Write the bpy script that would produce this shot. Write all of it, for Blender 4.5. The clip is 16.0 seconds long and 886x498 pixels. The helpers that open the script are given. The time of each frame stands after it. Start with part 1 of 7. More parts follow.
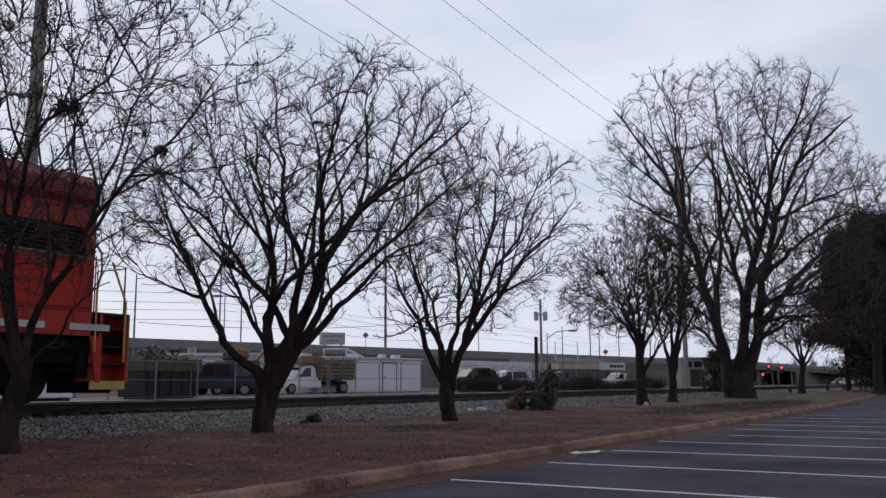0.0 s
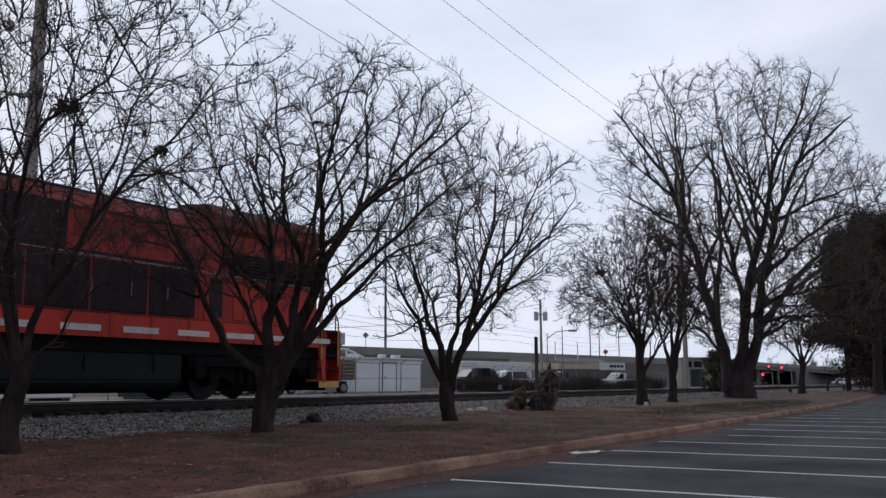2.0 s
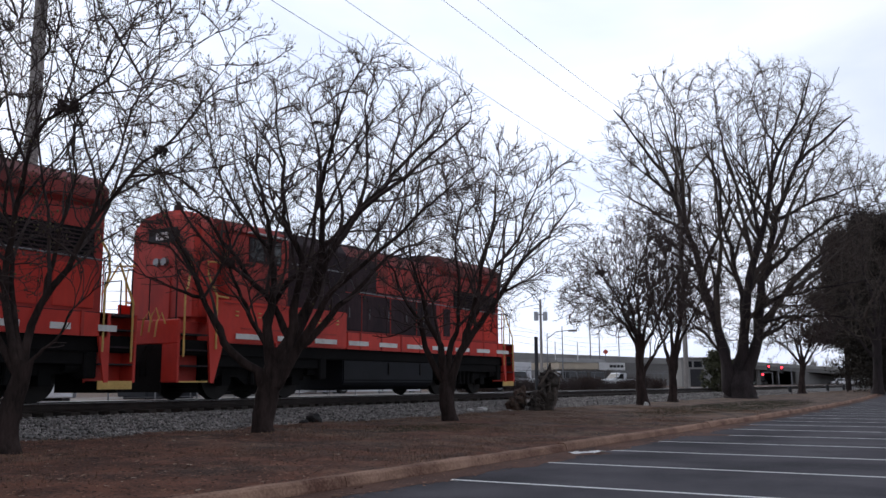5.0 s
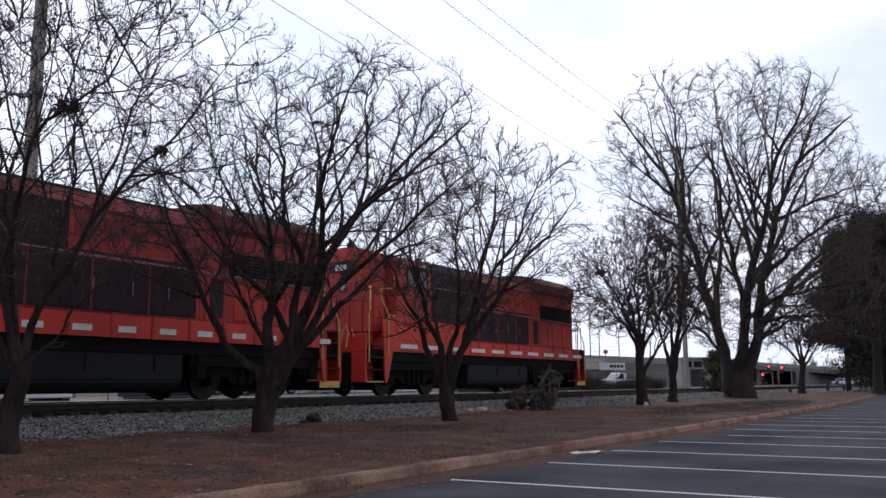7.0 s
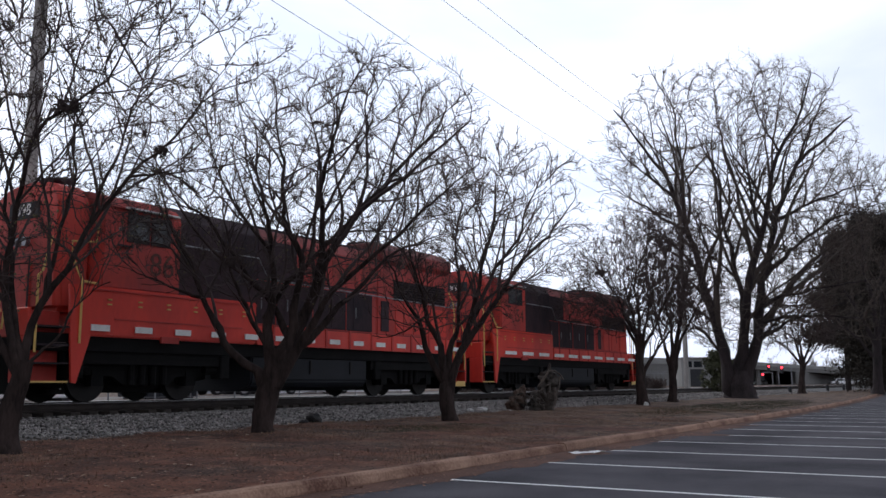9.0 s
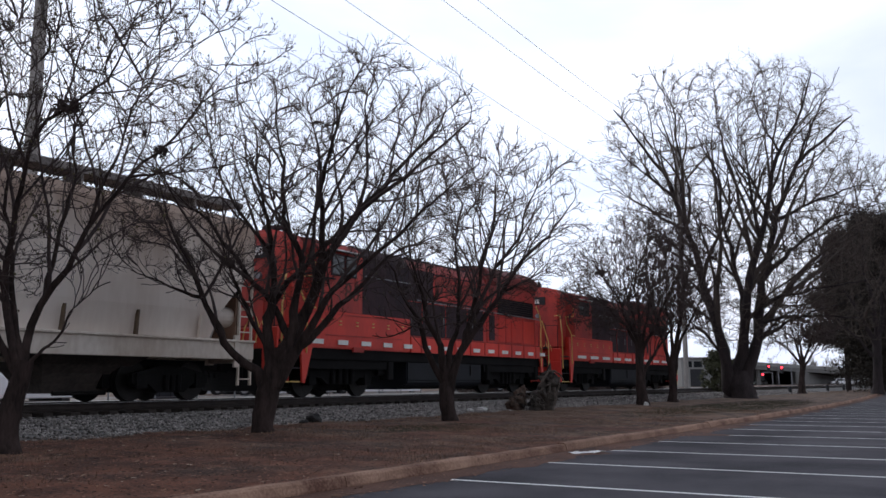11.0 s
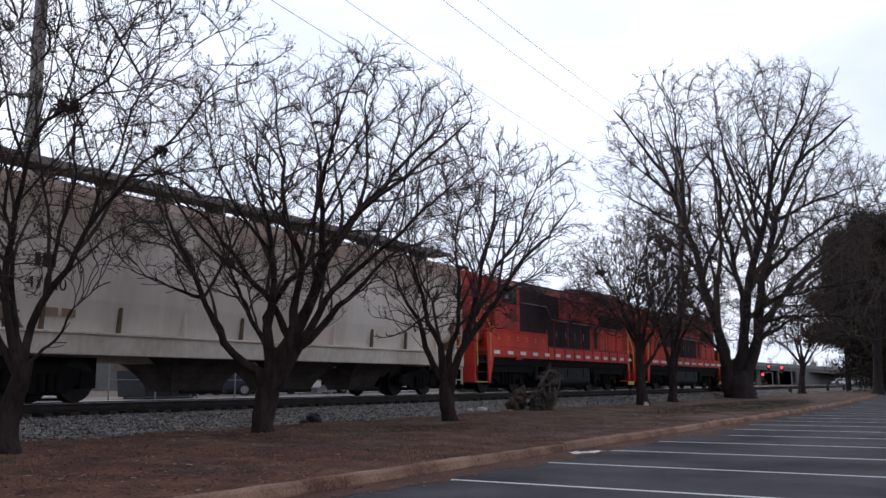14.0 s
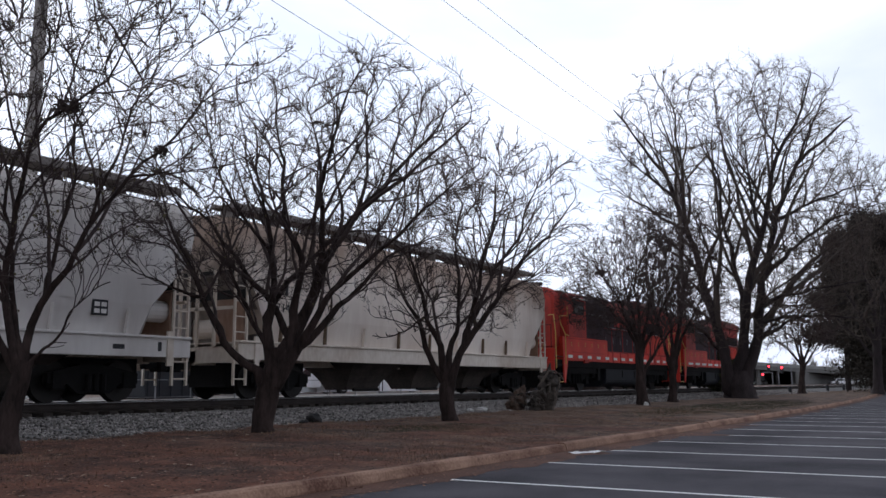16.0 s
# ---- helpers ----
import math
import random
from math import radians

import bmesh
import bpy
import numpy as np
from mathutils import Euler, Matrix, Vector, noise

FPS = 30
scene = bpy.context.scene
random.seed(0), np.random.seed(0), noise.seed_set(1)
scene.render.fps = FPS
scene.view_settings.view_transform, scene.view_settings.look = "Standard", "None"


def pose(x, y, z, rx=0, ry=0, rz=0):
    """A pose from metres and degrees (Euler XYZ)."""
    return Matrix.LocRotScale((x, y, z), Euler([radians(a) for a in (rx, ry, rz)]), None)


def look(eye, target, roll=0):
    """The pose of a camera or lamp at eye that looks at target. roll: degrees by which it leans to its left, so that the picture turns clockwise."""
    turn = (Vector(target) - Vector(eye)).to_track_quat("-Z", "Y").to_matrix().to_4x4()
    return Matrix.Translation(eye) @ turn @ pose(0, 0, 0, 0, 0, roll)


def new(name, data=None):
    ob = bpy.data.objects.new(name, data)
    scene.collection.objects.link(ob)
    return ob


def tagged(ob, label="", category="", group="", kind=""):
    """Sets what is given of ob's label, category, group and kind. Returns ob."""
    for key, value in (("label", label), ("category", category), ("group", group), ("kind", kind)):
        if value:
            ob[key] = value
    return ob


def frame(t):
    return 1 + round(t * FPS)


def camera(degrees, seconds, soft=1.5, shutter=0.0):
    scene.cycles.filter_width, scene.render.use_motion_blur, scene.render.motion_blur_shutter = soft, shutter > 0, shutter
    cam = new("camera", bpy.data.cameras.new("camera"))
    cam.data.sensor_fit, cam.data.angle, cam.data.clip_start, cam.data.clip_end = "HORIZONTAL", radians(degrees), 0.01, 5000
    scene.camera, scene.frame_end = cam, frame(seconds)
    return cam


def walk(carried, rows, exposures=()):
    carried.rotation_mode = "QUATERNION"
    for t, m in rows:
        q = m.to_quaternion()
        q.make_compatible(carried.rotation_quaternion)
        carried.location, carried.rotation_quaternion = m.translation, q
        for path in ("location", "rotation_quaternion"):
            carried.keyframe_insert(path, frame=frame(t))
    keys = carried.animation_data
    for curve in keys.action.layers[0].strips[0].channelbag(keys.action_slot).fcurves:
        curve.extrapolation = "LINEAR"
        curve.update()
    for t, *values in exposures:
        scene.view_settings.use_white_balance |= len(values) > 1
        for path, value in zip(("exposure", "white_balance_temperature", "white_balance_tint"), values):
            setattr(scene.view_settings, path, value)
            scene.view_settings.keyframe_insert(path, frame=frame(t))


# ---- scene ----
# ---------------------------------------------------------------- camera
cam = camera(52.37, 16.0, soft=1.5)
EYE = (0.0, 0.0, 1.147)
AIM = (0.8583 * 0.98894, 0.51354 * 0.98894, 1.147 + 0.14832)
VIEW = look(EYE, AIM, -0.255)
walk(cam, [(0.0, VIEW), (16.0, VIEW)], exposures=[(0.0, -0.56), (1.5, -0.46), (2.5, -0.38), (4.0, -0.14), (9.0, -0.02), (16.0, 0.0)])

# ---------------------------------------------------------------- daylight: overcast late afternoon
world = bpy.data.worlds.new("overcast_sky")
scene.world = world
world.use_nodes = True
wt = world.node_tree
wt.nodes.clear()
w_out = wt.nodes.new("ShaderNodeOutputWorld")
w_bg = wt.nodes.new("ShaderNodeBackground")
w_sky = wt.nodes.new("ShaderNodeTexSky")
w_sky.sky_type = "NISHITA"
w_sky.sun_disc = False
w_sky.sun_elevation = radians(30)
w_sky.sun_rotation = radians(20)
w_sky.air_density = 1.2
w_sky.dust_density = 2.5
w_co = wt.nodes.new("ShaderNodeTexCoord")
w_map = wt.nodes.new("ShaderNodeMapping")
w_map.inputs["Scale"].default_value = (1.0, 1.0, 3.2)
w_n1 = wt.nodes.new("ShaderNodeTexNoise")
w_n1.inputs["Scale"].default_value = 2.2
w_n1.inputs["Detail"].default_value = 6.0
w_n1.inputs["Roughness"].default_value = 0.5
w_n1.inputs["Distortion"].default_value = 0.4
w_ramp = wt.nodes.new("ShaderNodeValToRGB")
w_ramp.color_ramp.elements[0].position = 0.33
w_ramp.color_ramp.elements[0].color = (5.9, 6.6, 8.1, 1)
w_ramp.color_ramp.elements[1].position = 0.64
w_ramp.color_ramp.elements[1].color = (8.05, 8.45, 9.8, 1)
w_mix = wt.nodes.new("ShaderNodeMixRGB")
w_mix.inputs["Fac"].default_value = 0.93
wt.links.new(w_co.outputs["Generated"], w_map.inputs["Vector"])
wt.links.new(w_map.outputs["Vector"], w_n1.inputs["Vector"])
wt.links.new(w_n1.outputs["Fac"], w_ramp.inputs["Fac"])
wt.links.new(w_sky.outputs["Color"], w_mix.inputs["Color1"])
wt.links.new(w_ramp.outputs["Color"], w_mix.inputs["Color2"])
# brightest beyond the track; unseen sky overhead and behind dimmed to darken the ground
w_dot = wt.nodes.new("ShaderNodeVectorMath")
w_dot.operation = "DOT_PRODUCT"
w_dot.inputs[1].default_value = (0.33, 0.93, -0.1)
w_side = wt.nodes.new("ShaderNodeMapRange")
w_side.inputs["From Min"].default_value, w_side.inputs["From Max"].default_value = 0.0, 0.5
w_side.inputs["To Min"].default_value, w_side.inputs["To Max"].default_value = 0.62, 1.0
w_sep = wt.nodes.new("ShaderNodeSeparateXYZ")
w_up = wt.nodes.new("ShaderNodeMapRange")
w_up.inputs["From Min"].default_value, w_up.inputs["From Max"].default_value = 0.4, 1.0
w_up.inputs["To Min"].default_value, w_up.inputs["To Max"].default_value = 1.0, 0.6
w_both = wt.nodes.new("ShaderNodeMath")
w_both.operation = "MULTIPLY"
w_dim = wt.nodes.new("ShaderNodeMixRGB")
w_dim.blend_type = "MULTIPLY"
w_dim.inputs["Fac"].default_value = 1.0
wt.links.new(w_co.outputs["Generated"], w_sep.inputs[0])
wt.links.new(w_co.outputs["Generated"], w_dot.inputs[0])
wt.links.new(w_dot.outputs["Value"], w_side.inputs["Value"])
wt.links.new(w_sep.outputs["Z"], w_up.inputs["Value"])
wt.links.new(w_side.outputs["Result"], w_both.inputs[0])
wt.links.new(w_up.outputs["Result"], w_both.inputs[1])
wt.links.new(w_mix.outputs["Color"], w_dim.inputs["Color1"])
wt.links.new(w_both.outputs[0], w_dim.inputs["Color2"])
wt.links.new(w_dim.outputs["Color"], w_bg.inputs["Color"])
w_bg.inputs["Strength"].default_value = 0.151
wt.links.new(w_bg.outputs["Background"], w_out.inputs["Surface"])

sun = new("sun", bpy.data.lights.new("sun", "SUN"))
sun.data.energy = 0.5
sun.data.angle = radians(40)
sun.data.color = (1.0, 0.96, 0.9)
sun.matrix_world = look((30, 60, 30), (12, 12, 0))


# ---------------------------------------------------------------- materials
def mat(name, a, b=None, rough=0.7, metal=0.0, scale=6.0, fine=60.0, bump=0.15, fine_mix=0.35, spec=0.4, stretch=(1, 1, 1), vary=0.0, isl=0.0, lo=0.35, hi=0.65):
    """Two colours mixed by coarse and fine noise, with fine relief."""
    m = bpy.data.materials.new(name)
    m.use_nodes = True
    nt = m.node_tree
    bs = nt.nodes["Principled BSDF"]
    b = b or tuple(c * 0.7 for c in a)
    co = nt.nodes.new("ShaderNodeTexCoord")
    mp = nt.nodes.new("ShaderNodeMapping")
    mp.inputs["Scale"].default_value = stretch
    nt.links.new(co.outputs["Object"], mp.inputs["Vector"])
    n1 = nt.nodes.new("ShaderNodeTexNoise")
    n1.inputs["Scale"].default_value = scale
    n1.inputs["Detail"].default_value = 5
    n2 = nt.nodes.new("ShaderNodeTexNoise")
    n2.inputs["Scale"].default_value = fine
    n2.inputs["Detail"].default_value = 3
    for n in (n1, n2):
        nt.links.new(mp.outputs["Vector"], n.inputs["Vector"])
    mx = nt.nodes.new("ShaderNodeMath")
    mx.operation = "MULTIPLY_ADD"
    nt.links.new(n2.outputs["Fac"], mx.inputs[0])
    mx.inputs[1].default_value = fine_mix
    sc = nt.nodes.new("ShaderNodeMath")
    sc.operation = "MULTIPLY"
    sc.inputs[1].default_value = 1 - fine_mix
    nt.links.new(n1.outputs["Fac"], sc.inputs[0])
    nt.links.new(sc.outputs[0], mx.inputs[2])
    rp = nt.nodes.new("ShaderNodeValToRGB")
    rp.color_ramp.elements[0].position, rp.color_ramp.elements[1].position = lo, hi
    rp.color_ramp.elements[0].color, rp.color_ramp.elements[1].color = (*b, 1), (*a, 1)
    nt.links.new(mx.outputs[0], rp.inputs["Fac"])
    col = rp.outputs["Color"]
    if vary or isl:
        src = nt.nodes.new("ShaderNodeObjectInfo") if vary else nt.nodes.new("ShaderNodeNewGeometry")
        rnd = src.outputs["Random"] if vary else src.outputs["Random Per Island"]
        k = vary or isl
        mr = nt.nodes.new("ShaderNodeMapRange")
        mr.inputs["To Min"].default_value, mr.inputs["To Max"].default_value = 1 - k, 1 + k
        nt.links.new(rnd, mr.inputs["Value"])
        hs = nt.nodes.new("ShaderNodeHueSaturation")
        nt.links.new(mr.outputs["Result"], hs.inputs["Value"])
        nt.links.new(col, hs.inputs["Color"])
        col = hs.outputs["Color"]
    nt.links.new(col, bs.inputs["Base Color"])
    bs.inputs["Roughness"].default_value = rough
    bs.inputs["Metallic"].default_value = metal
    bs.inputs["Specular IOR Level"].default_value = spec
    if bump:
        bp = nt.nodes.new("ShaderNodeBump")
        bp.inputs["Strength"].default_value = bump
        bp.inputs["Distance"].default_value = 0.02
        nt.links.new(mx.outputs[0], bp.inputs["Height"])
        nt.links.new(bp.outputs["Normal"], bs.inputs["Normal"])
    return m


def stained(m, z0, z1, colour, drip=0.7, size=0.9, most=0.85):
    """Grime that has run down from above: an uneven, streaky stain between heights z0 and z1 of a thing."""
    nt = m.node_tree
    inp = nt.nodes["Principled BSDF"].inputs["Base Color"]
    old = inp.links[0].from_socket
    co = nt.nodes.new("ShaderNodeTexCoord")
    sp = nt.nodes.new("ShaderNodeSeparateXYZ")
    nt.links.new(co.outputs["Object"], sp.inputs[0])
    mp = nt.nodes.new("ShaderNodeMapping")
    mp.inputs["Scale"].default_value = (1.6, 1.0, 0.22)
    nt.links.new(co.outputs["Object"], mp.inputs["Vector"])
    ns = nt.nodes.new("ShaderNodeTexNoise")
    ns.inputs["Scale"].default_value = size
    ns.inputs["Detail"].default_value = 6
    nt.links.new(mp.outputs["Vector"], ns.inputs["Vector"])
    ad = nt.nodes.new("ShaderNodeMath")
    ad.operation = "MULTIPLY_ADD"
    ad.inputs[1].default_value = 2 * drip * (z1 - z0)
    nt.links.new(ns.outputs["Fac"], ad.inputs[0])
    nt.links.new(sp.outputs["Z"], ad.inputs[2])
    mr = nt.nodes.new("ShaderNodeMapRange")
    mr.interpolation_type = "SMOOTHSTEP"
    mr.inputs["From Min"].default_value = z0 + drip * (z1 - z0)
    mr.inputs["From Max"].default_value = z1 + drip * (z1 - z0)
    mr.inputs["To Max"].default_value = most
    nt.links.new(ad.outputs[0], mr.inputs["Value"])
    mx = nt.nodes.new("ShaderNodeMixRGB")
    mx.inputs["Color2"].default_value = (*colour, 1)
    nt.links.new(mr.outputs["Result"], mx.inputs["Fac"])
    nt.links.new(old, mx.inputs["Color1"])
    nt.links.new(mx.outputs["Color"], inp)


def glow(name, colour, strength):
    m = bpy.data.materials.new(name)
    m.use_nodes = True
    bs = m.node_tree.nodes["Principled BSDF"]
    bs.inputs["Base Color"].default_value = (*colour, 1)
    bs.inputs["Emission Color"].default_value = (*colour, 1)
    bs.inputs["Emission Strength"].default_value = strength
    return m


def glass(name, tint=(0.02, 0.022, 0.025)):
    m = bpy.data.materials.new(name)
    m.use_nodes = True
    bs = m.node_tree.nodes["Principled BSDF"]
    bs.inputs["Base Color"].default_value = (*tint, 1)
    bs.inputs["Roughness"].default_value = 0.06
    bs.inputs["Specular IOR Level"].default_value = 0.6
    return m


M = {}
M["asphalt"] = mat("asphalt", (0.1, 0.094, 0.105), (0.038, 0.036, 0.043), rough=0.92, spec=0.15, scale=0.55, fine=70, bump=0.35, fine_mix=0.3, lo=0.38, hi=0.62)
M["bay_paint"] = mat("bay_paint", (0.8, 0.8, 0.78), (0.58, 0.58, 0.57), rough=0.7, scale=3, fine=40, bump=0.1, lo=0.3, hi=0.45)
M["kerb"] = mat("kerb_concrete", (0.42, 0.26, 0.18), (0.11, 0.05, 0.034), rough=0.95, scale=1.1, fine=30, bump=0.7)
M["gutter"] = mat("gutter_dirt", (0.15, 0.07, 0.045), (0.05, 0.024, 0.018), rough=0.95, scale=0.7, fine=30, bump=0.5)
M["dead_grass"] = mat("dead_grass", (0.25, 0.16, 0.105), (0.11, 0.066, 0.046), rough=0.9, scale=2, fine=20, bump=0, isl=0.35)
M["green_grass"] = mat("green_grass", (0.055, 0.062, 0.032), (0.03, 0.034, 0.02), rough=0.9, scale=2, fine=20, bump=0, isl=0.3)
M["leaf"] = mat("fallen_leaf", (0.24, 0.12, 0.07), (0.1, 0.05, 0.034), rough=0.85, scale=3, fine=30, bump=0, isl=0.6)
M["pale_leaf"] = mat("pale_leaf", (0.45, 0.36, 0.27), (0.3, 0.22, 0.15), rough=0.85, scale=3, fine=30, bump=0, isl=0.3)
M["ballast"] = mat("ballast_stone", (0.31, 0.285, 0.265), (0.1, 0.09, 0.083), rough=0.9, scale=5, fine=40, bump=0.3, isl=0.75)
M["ballast_bed"] = mat("ballast_bed", (0.22, 0.215, 0.21), (0.08, 0.078, 0.075), rough=0.95, scale=9, fine=30, bump=0.6)
M["tie"] = mat("sleeper_wood", (0.05, 0.038, 0.03), (0.02, 0.016, 0.014), rough=0.9, scale=3, fine=25, bump=0.4, vary=0.35)
M["rail"] = mat("rail_steel", (0.045, 0.033, 0.028), (0.022, 0.017, 0.015), rough=0.7, metal=0.3, scale=4, fine=40)
M["rail_top"] = mat("rail_worn_top", (0.4, 0.4, 0.41), (0.25, 0.25, 0.26), rough=0.3, metal=0.9, scale=4, fine=40, bump=0.05)
M["bark"] = mat("bark", (0.05, 0.034, 0.03), (0.013, 0.009, 0.008), rough=0.97, spec=0.2, scale=7, fine=34, bump=1.0, stretch=(1, 1, 0.25))
M["twig"] = mat("twig_bark", (0.075, 0.052, 0.048), (0.036, 0.025, 0.024), rough=0.9, scale=2, fine=20, bump=0)
M["grey_bark"] = mat("grey_bark", (0.044, 0.032, 0.032), (0.015, 0.011, 0.011), rough=0.95, scale=2, fine=14, bump=0.7, stretch=(1, 1, 0.25))
M["far_twig"] = mat("grey_twig", (0.1, 0.075, 0.063), (0.05, 0.038, 0.032), rough=0.9, scale=2, fine=20, bump=0)
M["bud"] = mat("dry_bud", (0.13, 0.11, 0.05), (0.05, 0.04, 0.025), rough=0.9, scale=2, fine=20, bump=0, isl=0.5)
M["orange"] = mat("orange_paint", (0.76, 0.056, 0.034), (0.54, 0.038, 0.027), rough=0.5, scale=0.9, fine=9, bump=0.05, stretch=(1, 1, 0.4), fine_mix=0.25)
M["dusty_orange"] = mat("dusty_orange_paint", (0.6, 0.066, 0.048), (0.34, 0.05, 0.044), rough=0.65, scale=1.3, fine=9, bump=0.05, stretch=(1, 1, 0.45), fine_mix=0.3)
M["grimy_orange"] = mat("sooty_orange_paint", (0.6, 0.056, 0.042), (0.33, 0.04, 0.034), rough=0.65, scale=0.8, fine=7, bump=0.06, stretch=(1, 1, 0.5), fine_mix=0.25)
M["soot"] = mat("sooty_black_paint", (0.066, 0.038, 0.043), (0.026, 0.02, 0.024), rough=0.8, spec=0.25, scale=0.9, fine=8, bump=0.08, stretch=(1, 1, 0.5))
M["black"] = mat("black_running_gear", (0.01, 0.009, 0.009), (0.004, 0.004, 0.004), rough=0.85, spec=0.2, scale=1.5, fine=20, bump=0.15)
M["tank"] = mat("black_tank_paint", (0.012, 0.013, 0.018), (0.007, 0.008, 0.01), rough=0.6, spec=0.25, scale=1.2, fine=15, bump=0.05)
M["yellow"] = mat("yellow_paint", (0.78, 0.52, 0.16), (0.55, 0.34, 0.1), rough=0.5, scale=3, fine=30, bump=0.05)
M["reflector"] = mat("white_reflector", (0.82, 0.8, 0.77), (0.62, 0.58, 0.55), rough=0.4, scale=3, fine=20, bump=0, lo=0.3, hi=0.5)
M["white"] = mat("white_paint", (0.78, 0.78, 0.77), (0.58, 0.58, 0.57), rough=0.55, scale=0.8, fine=12, bump=0.04)
M["wheel"] = mat("wheel_steel", (0.018, 0.015, 0.014), (0.009, 0.008, 0.007), rough=0.6, metal=0.4, scale=4, fine=30)
M["hopper"] = mat("weathered_grey_paint", (0.82, 0.74, 0.66), (0.64, 0.54, 0.46), rough=0.65, scale=0.55, fine=6, bump=0.05, stretch=(1.4, 1, 0.3), fine_mix=0.22)
M["hopper_pale"] = mat("pale_grey_paint", (0.76, 0.73, 0.7), (0.6, 0.56, 0.53), rough=0.6, scale=0.55, fine=6, bump=0.05, stretch=(1.4, 1, 0.3), fine_mix=0.22)
M["hopper_rust"] = mat("rust_stained_paint", (0.4, 0.27, 0.2), (0.24, 0.13, 0.085), rough=0.75, scale=0.8, fine=8, bump=0.06, stretch=(1.2, 1, 0.3))
M["hopper_roof"] = mat("galvanised_roof", (0.3, 0.265, 0.245), (0.15, 0.13, 0.12), rough=0.6, metal=0.2, scale=2, fine=20, bump=0.1)
M["sill_white"] = mat("pale_sill_paint", (0.72, 0.65, 0.57), (0.5, 0.41, 0.33), rough=0.6, scale=0.8, fine=9, bump=0.05, stretch=(1, 1, 0.5))
M["grimy_underside"] = mat("grimy_underside", (0.1, 0.082, 0.072), (0.04, 0.033, 0.03), rough=0.85, spec=0.2, scale=1.2, fine=12, bump=0.1)
M["rust"] = mat("rusted_bar", (0.16, 0.11, 0.07), (0.08, 0.055, 0.04), rough=0.8, scale=4, fine=30)
stained(M["hopper"], 2.8, 4.3, (0.3, 0.2, 0.145), 0.9, 0.8, 0.9)
stained(M["hopper_pale"], 3.4, 4.9, (0.36, 0.3, 0.25), 0.8, 0.8, 0.6)
stained(M["grimy_orange"], 3.5, 4.9, (0.06, 0.03, 0.028), 0.8, 0.7, 0.8)
M["glass"] = glass("dark_glass")
M["pole"] = mat("weathered_pole", (0.4, 0.37, 0.345), (0.22, 0.2, 0.185), rough=0.9, scale=2.5, fine=20, bump=0.4, stretch=(1, 1, 0.15))
M["galv"] = mat("galvanised_steel", (0.24, 0.245, 0.26), (0.15, 0.155, 0.17), rough=0.6, metal=0.2, scale=4, fine=30, bump=0.05)
M["wire"] = mat("dull_cable", (0.2, 0.2, 0.21), (0.13, 0.13, 0.14), rough=0.6, scale=4, fine=30, bump=0)
M["concrete"] = mat("grey_concrete", (0.2, 0.195, 0.185), (0.135, 0.13, 0.125), rough=0.9, scale=0.12, fine=2.5, bump=0.1)
M["pale_concrete"] = mat("pale_concrete", (0.3, 0.295, 0.285), (0.22, 0.215, 0.205), rough=0.9, scale=0.2, fine=3, bump=0.1)
M["yard"] = mat("yard_gravel", (0.3, 0.28, 0.26), (0.17, 0.155, 0.14), rough=0.95, scale=0.15, fine=6, bump=0.3)
M["trailer"] = mat("white_cladding", (0.85, 0.86, 0.88), (0.74, 0.75, 0.77), rough=0.5, scale=0.5, fine=7, bump=0.03)
M["blue_car"] = mat("dark_blue_car_paint", (0.024, 0.03, 0.05), (0.015, 0.018, 0.03), rough=0.45, scale=2, fine=20, bump=0)
M["grey_car"] = mat("grey_car_paint", (0.04, 0.042, 0.05), (0.022, 0.024, 0.03), rough=0.45, scale=2, fine=20, bump=0)
M["white_car"] = mat("white_car_paint", (0.84, 0.85, 0.87), (0.74, 0.75, 0.77), rough=0.3, scale=2, fine=20, bump=0)
M["tyre"] = mat("tyre_rubber", (0.022, 0.022, 0.023), (0.013, 0.013, 0.013), rough=0.9, scale=6, fine=40)
M["rim"] = mat("steel_rim", (0.3, 0.3, 0.31), (0.18, 0.18, 0.19), rough=0.4, metal=0.6, scale=6, fine=40, bump=0)
M["old_wood"] = mat("weathered_boards", (0.14, 0.105, 0.08), (0.07, 0.05, 0.038), rough=0.9, scale=3, fine=25, bump=0.3, stretch=(1, 1, 0.2))
M["tan_wood"] = mat("tan_plywood", (0.3, 0.19, 0.11), (0.17, 0.105, 0.065), rough=0.85, scale=2, fine=15, bump=0.2)
M["bin"] = mat("dark_bin_paint", (0.02, 0.023, 0.03), (0.01, 0.011, 0.014), rough=0.6, scale=1.5, fine=12, bump=0.1)
M["scrap"] = mat("scrap_metal", (0.26, 0.26, 0.27), (0.05, 0.043, 0.04), rough=0.6, metal=0.4, scale=2, fine=12, vary=0.3)
M["digger"] = mat("orange_machine_paint", (0.42, 0.16, 0.07), (0.2, 0.085, 0.05), rough=0.6, scale=2, fine=15)
M["cone"] = mat("orange_plastic", (0.75, 0.2, 0.07), (0.55, 0.14, 0.05), rough=0.6, scale=3, fine=20, bump=0)
M["cream"] = mat("cream_fascia", (0.6, 0.52, 0.4), (0.48, 0.41, 0.32), rough=0.7, scale=0.6, fine=8, bump=0.05)
M["roof_grey"] = mat("grey_roof", (0.26, 0.255, 0.25), (0.18, 0.175, 0.17), rough=0.8, scale=0.6, fine=8)
M["stump"] = mat("grey_dead_wood", (0.095, 0.078, 0.066), (0.014, 0.012, 0.011), rough=0.95, scale=3, fine=16, bump=0.8, stretch=(1, 1, 0.3))
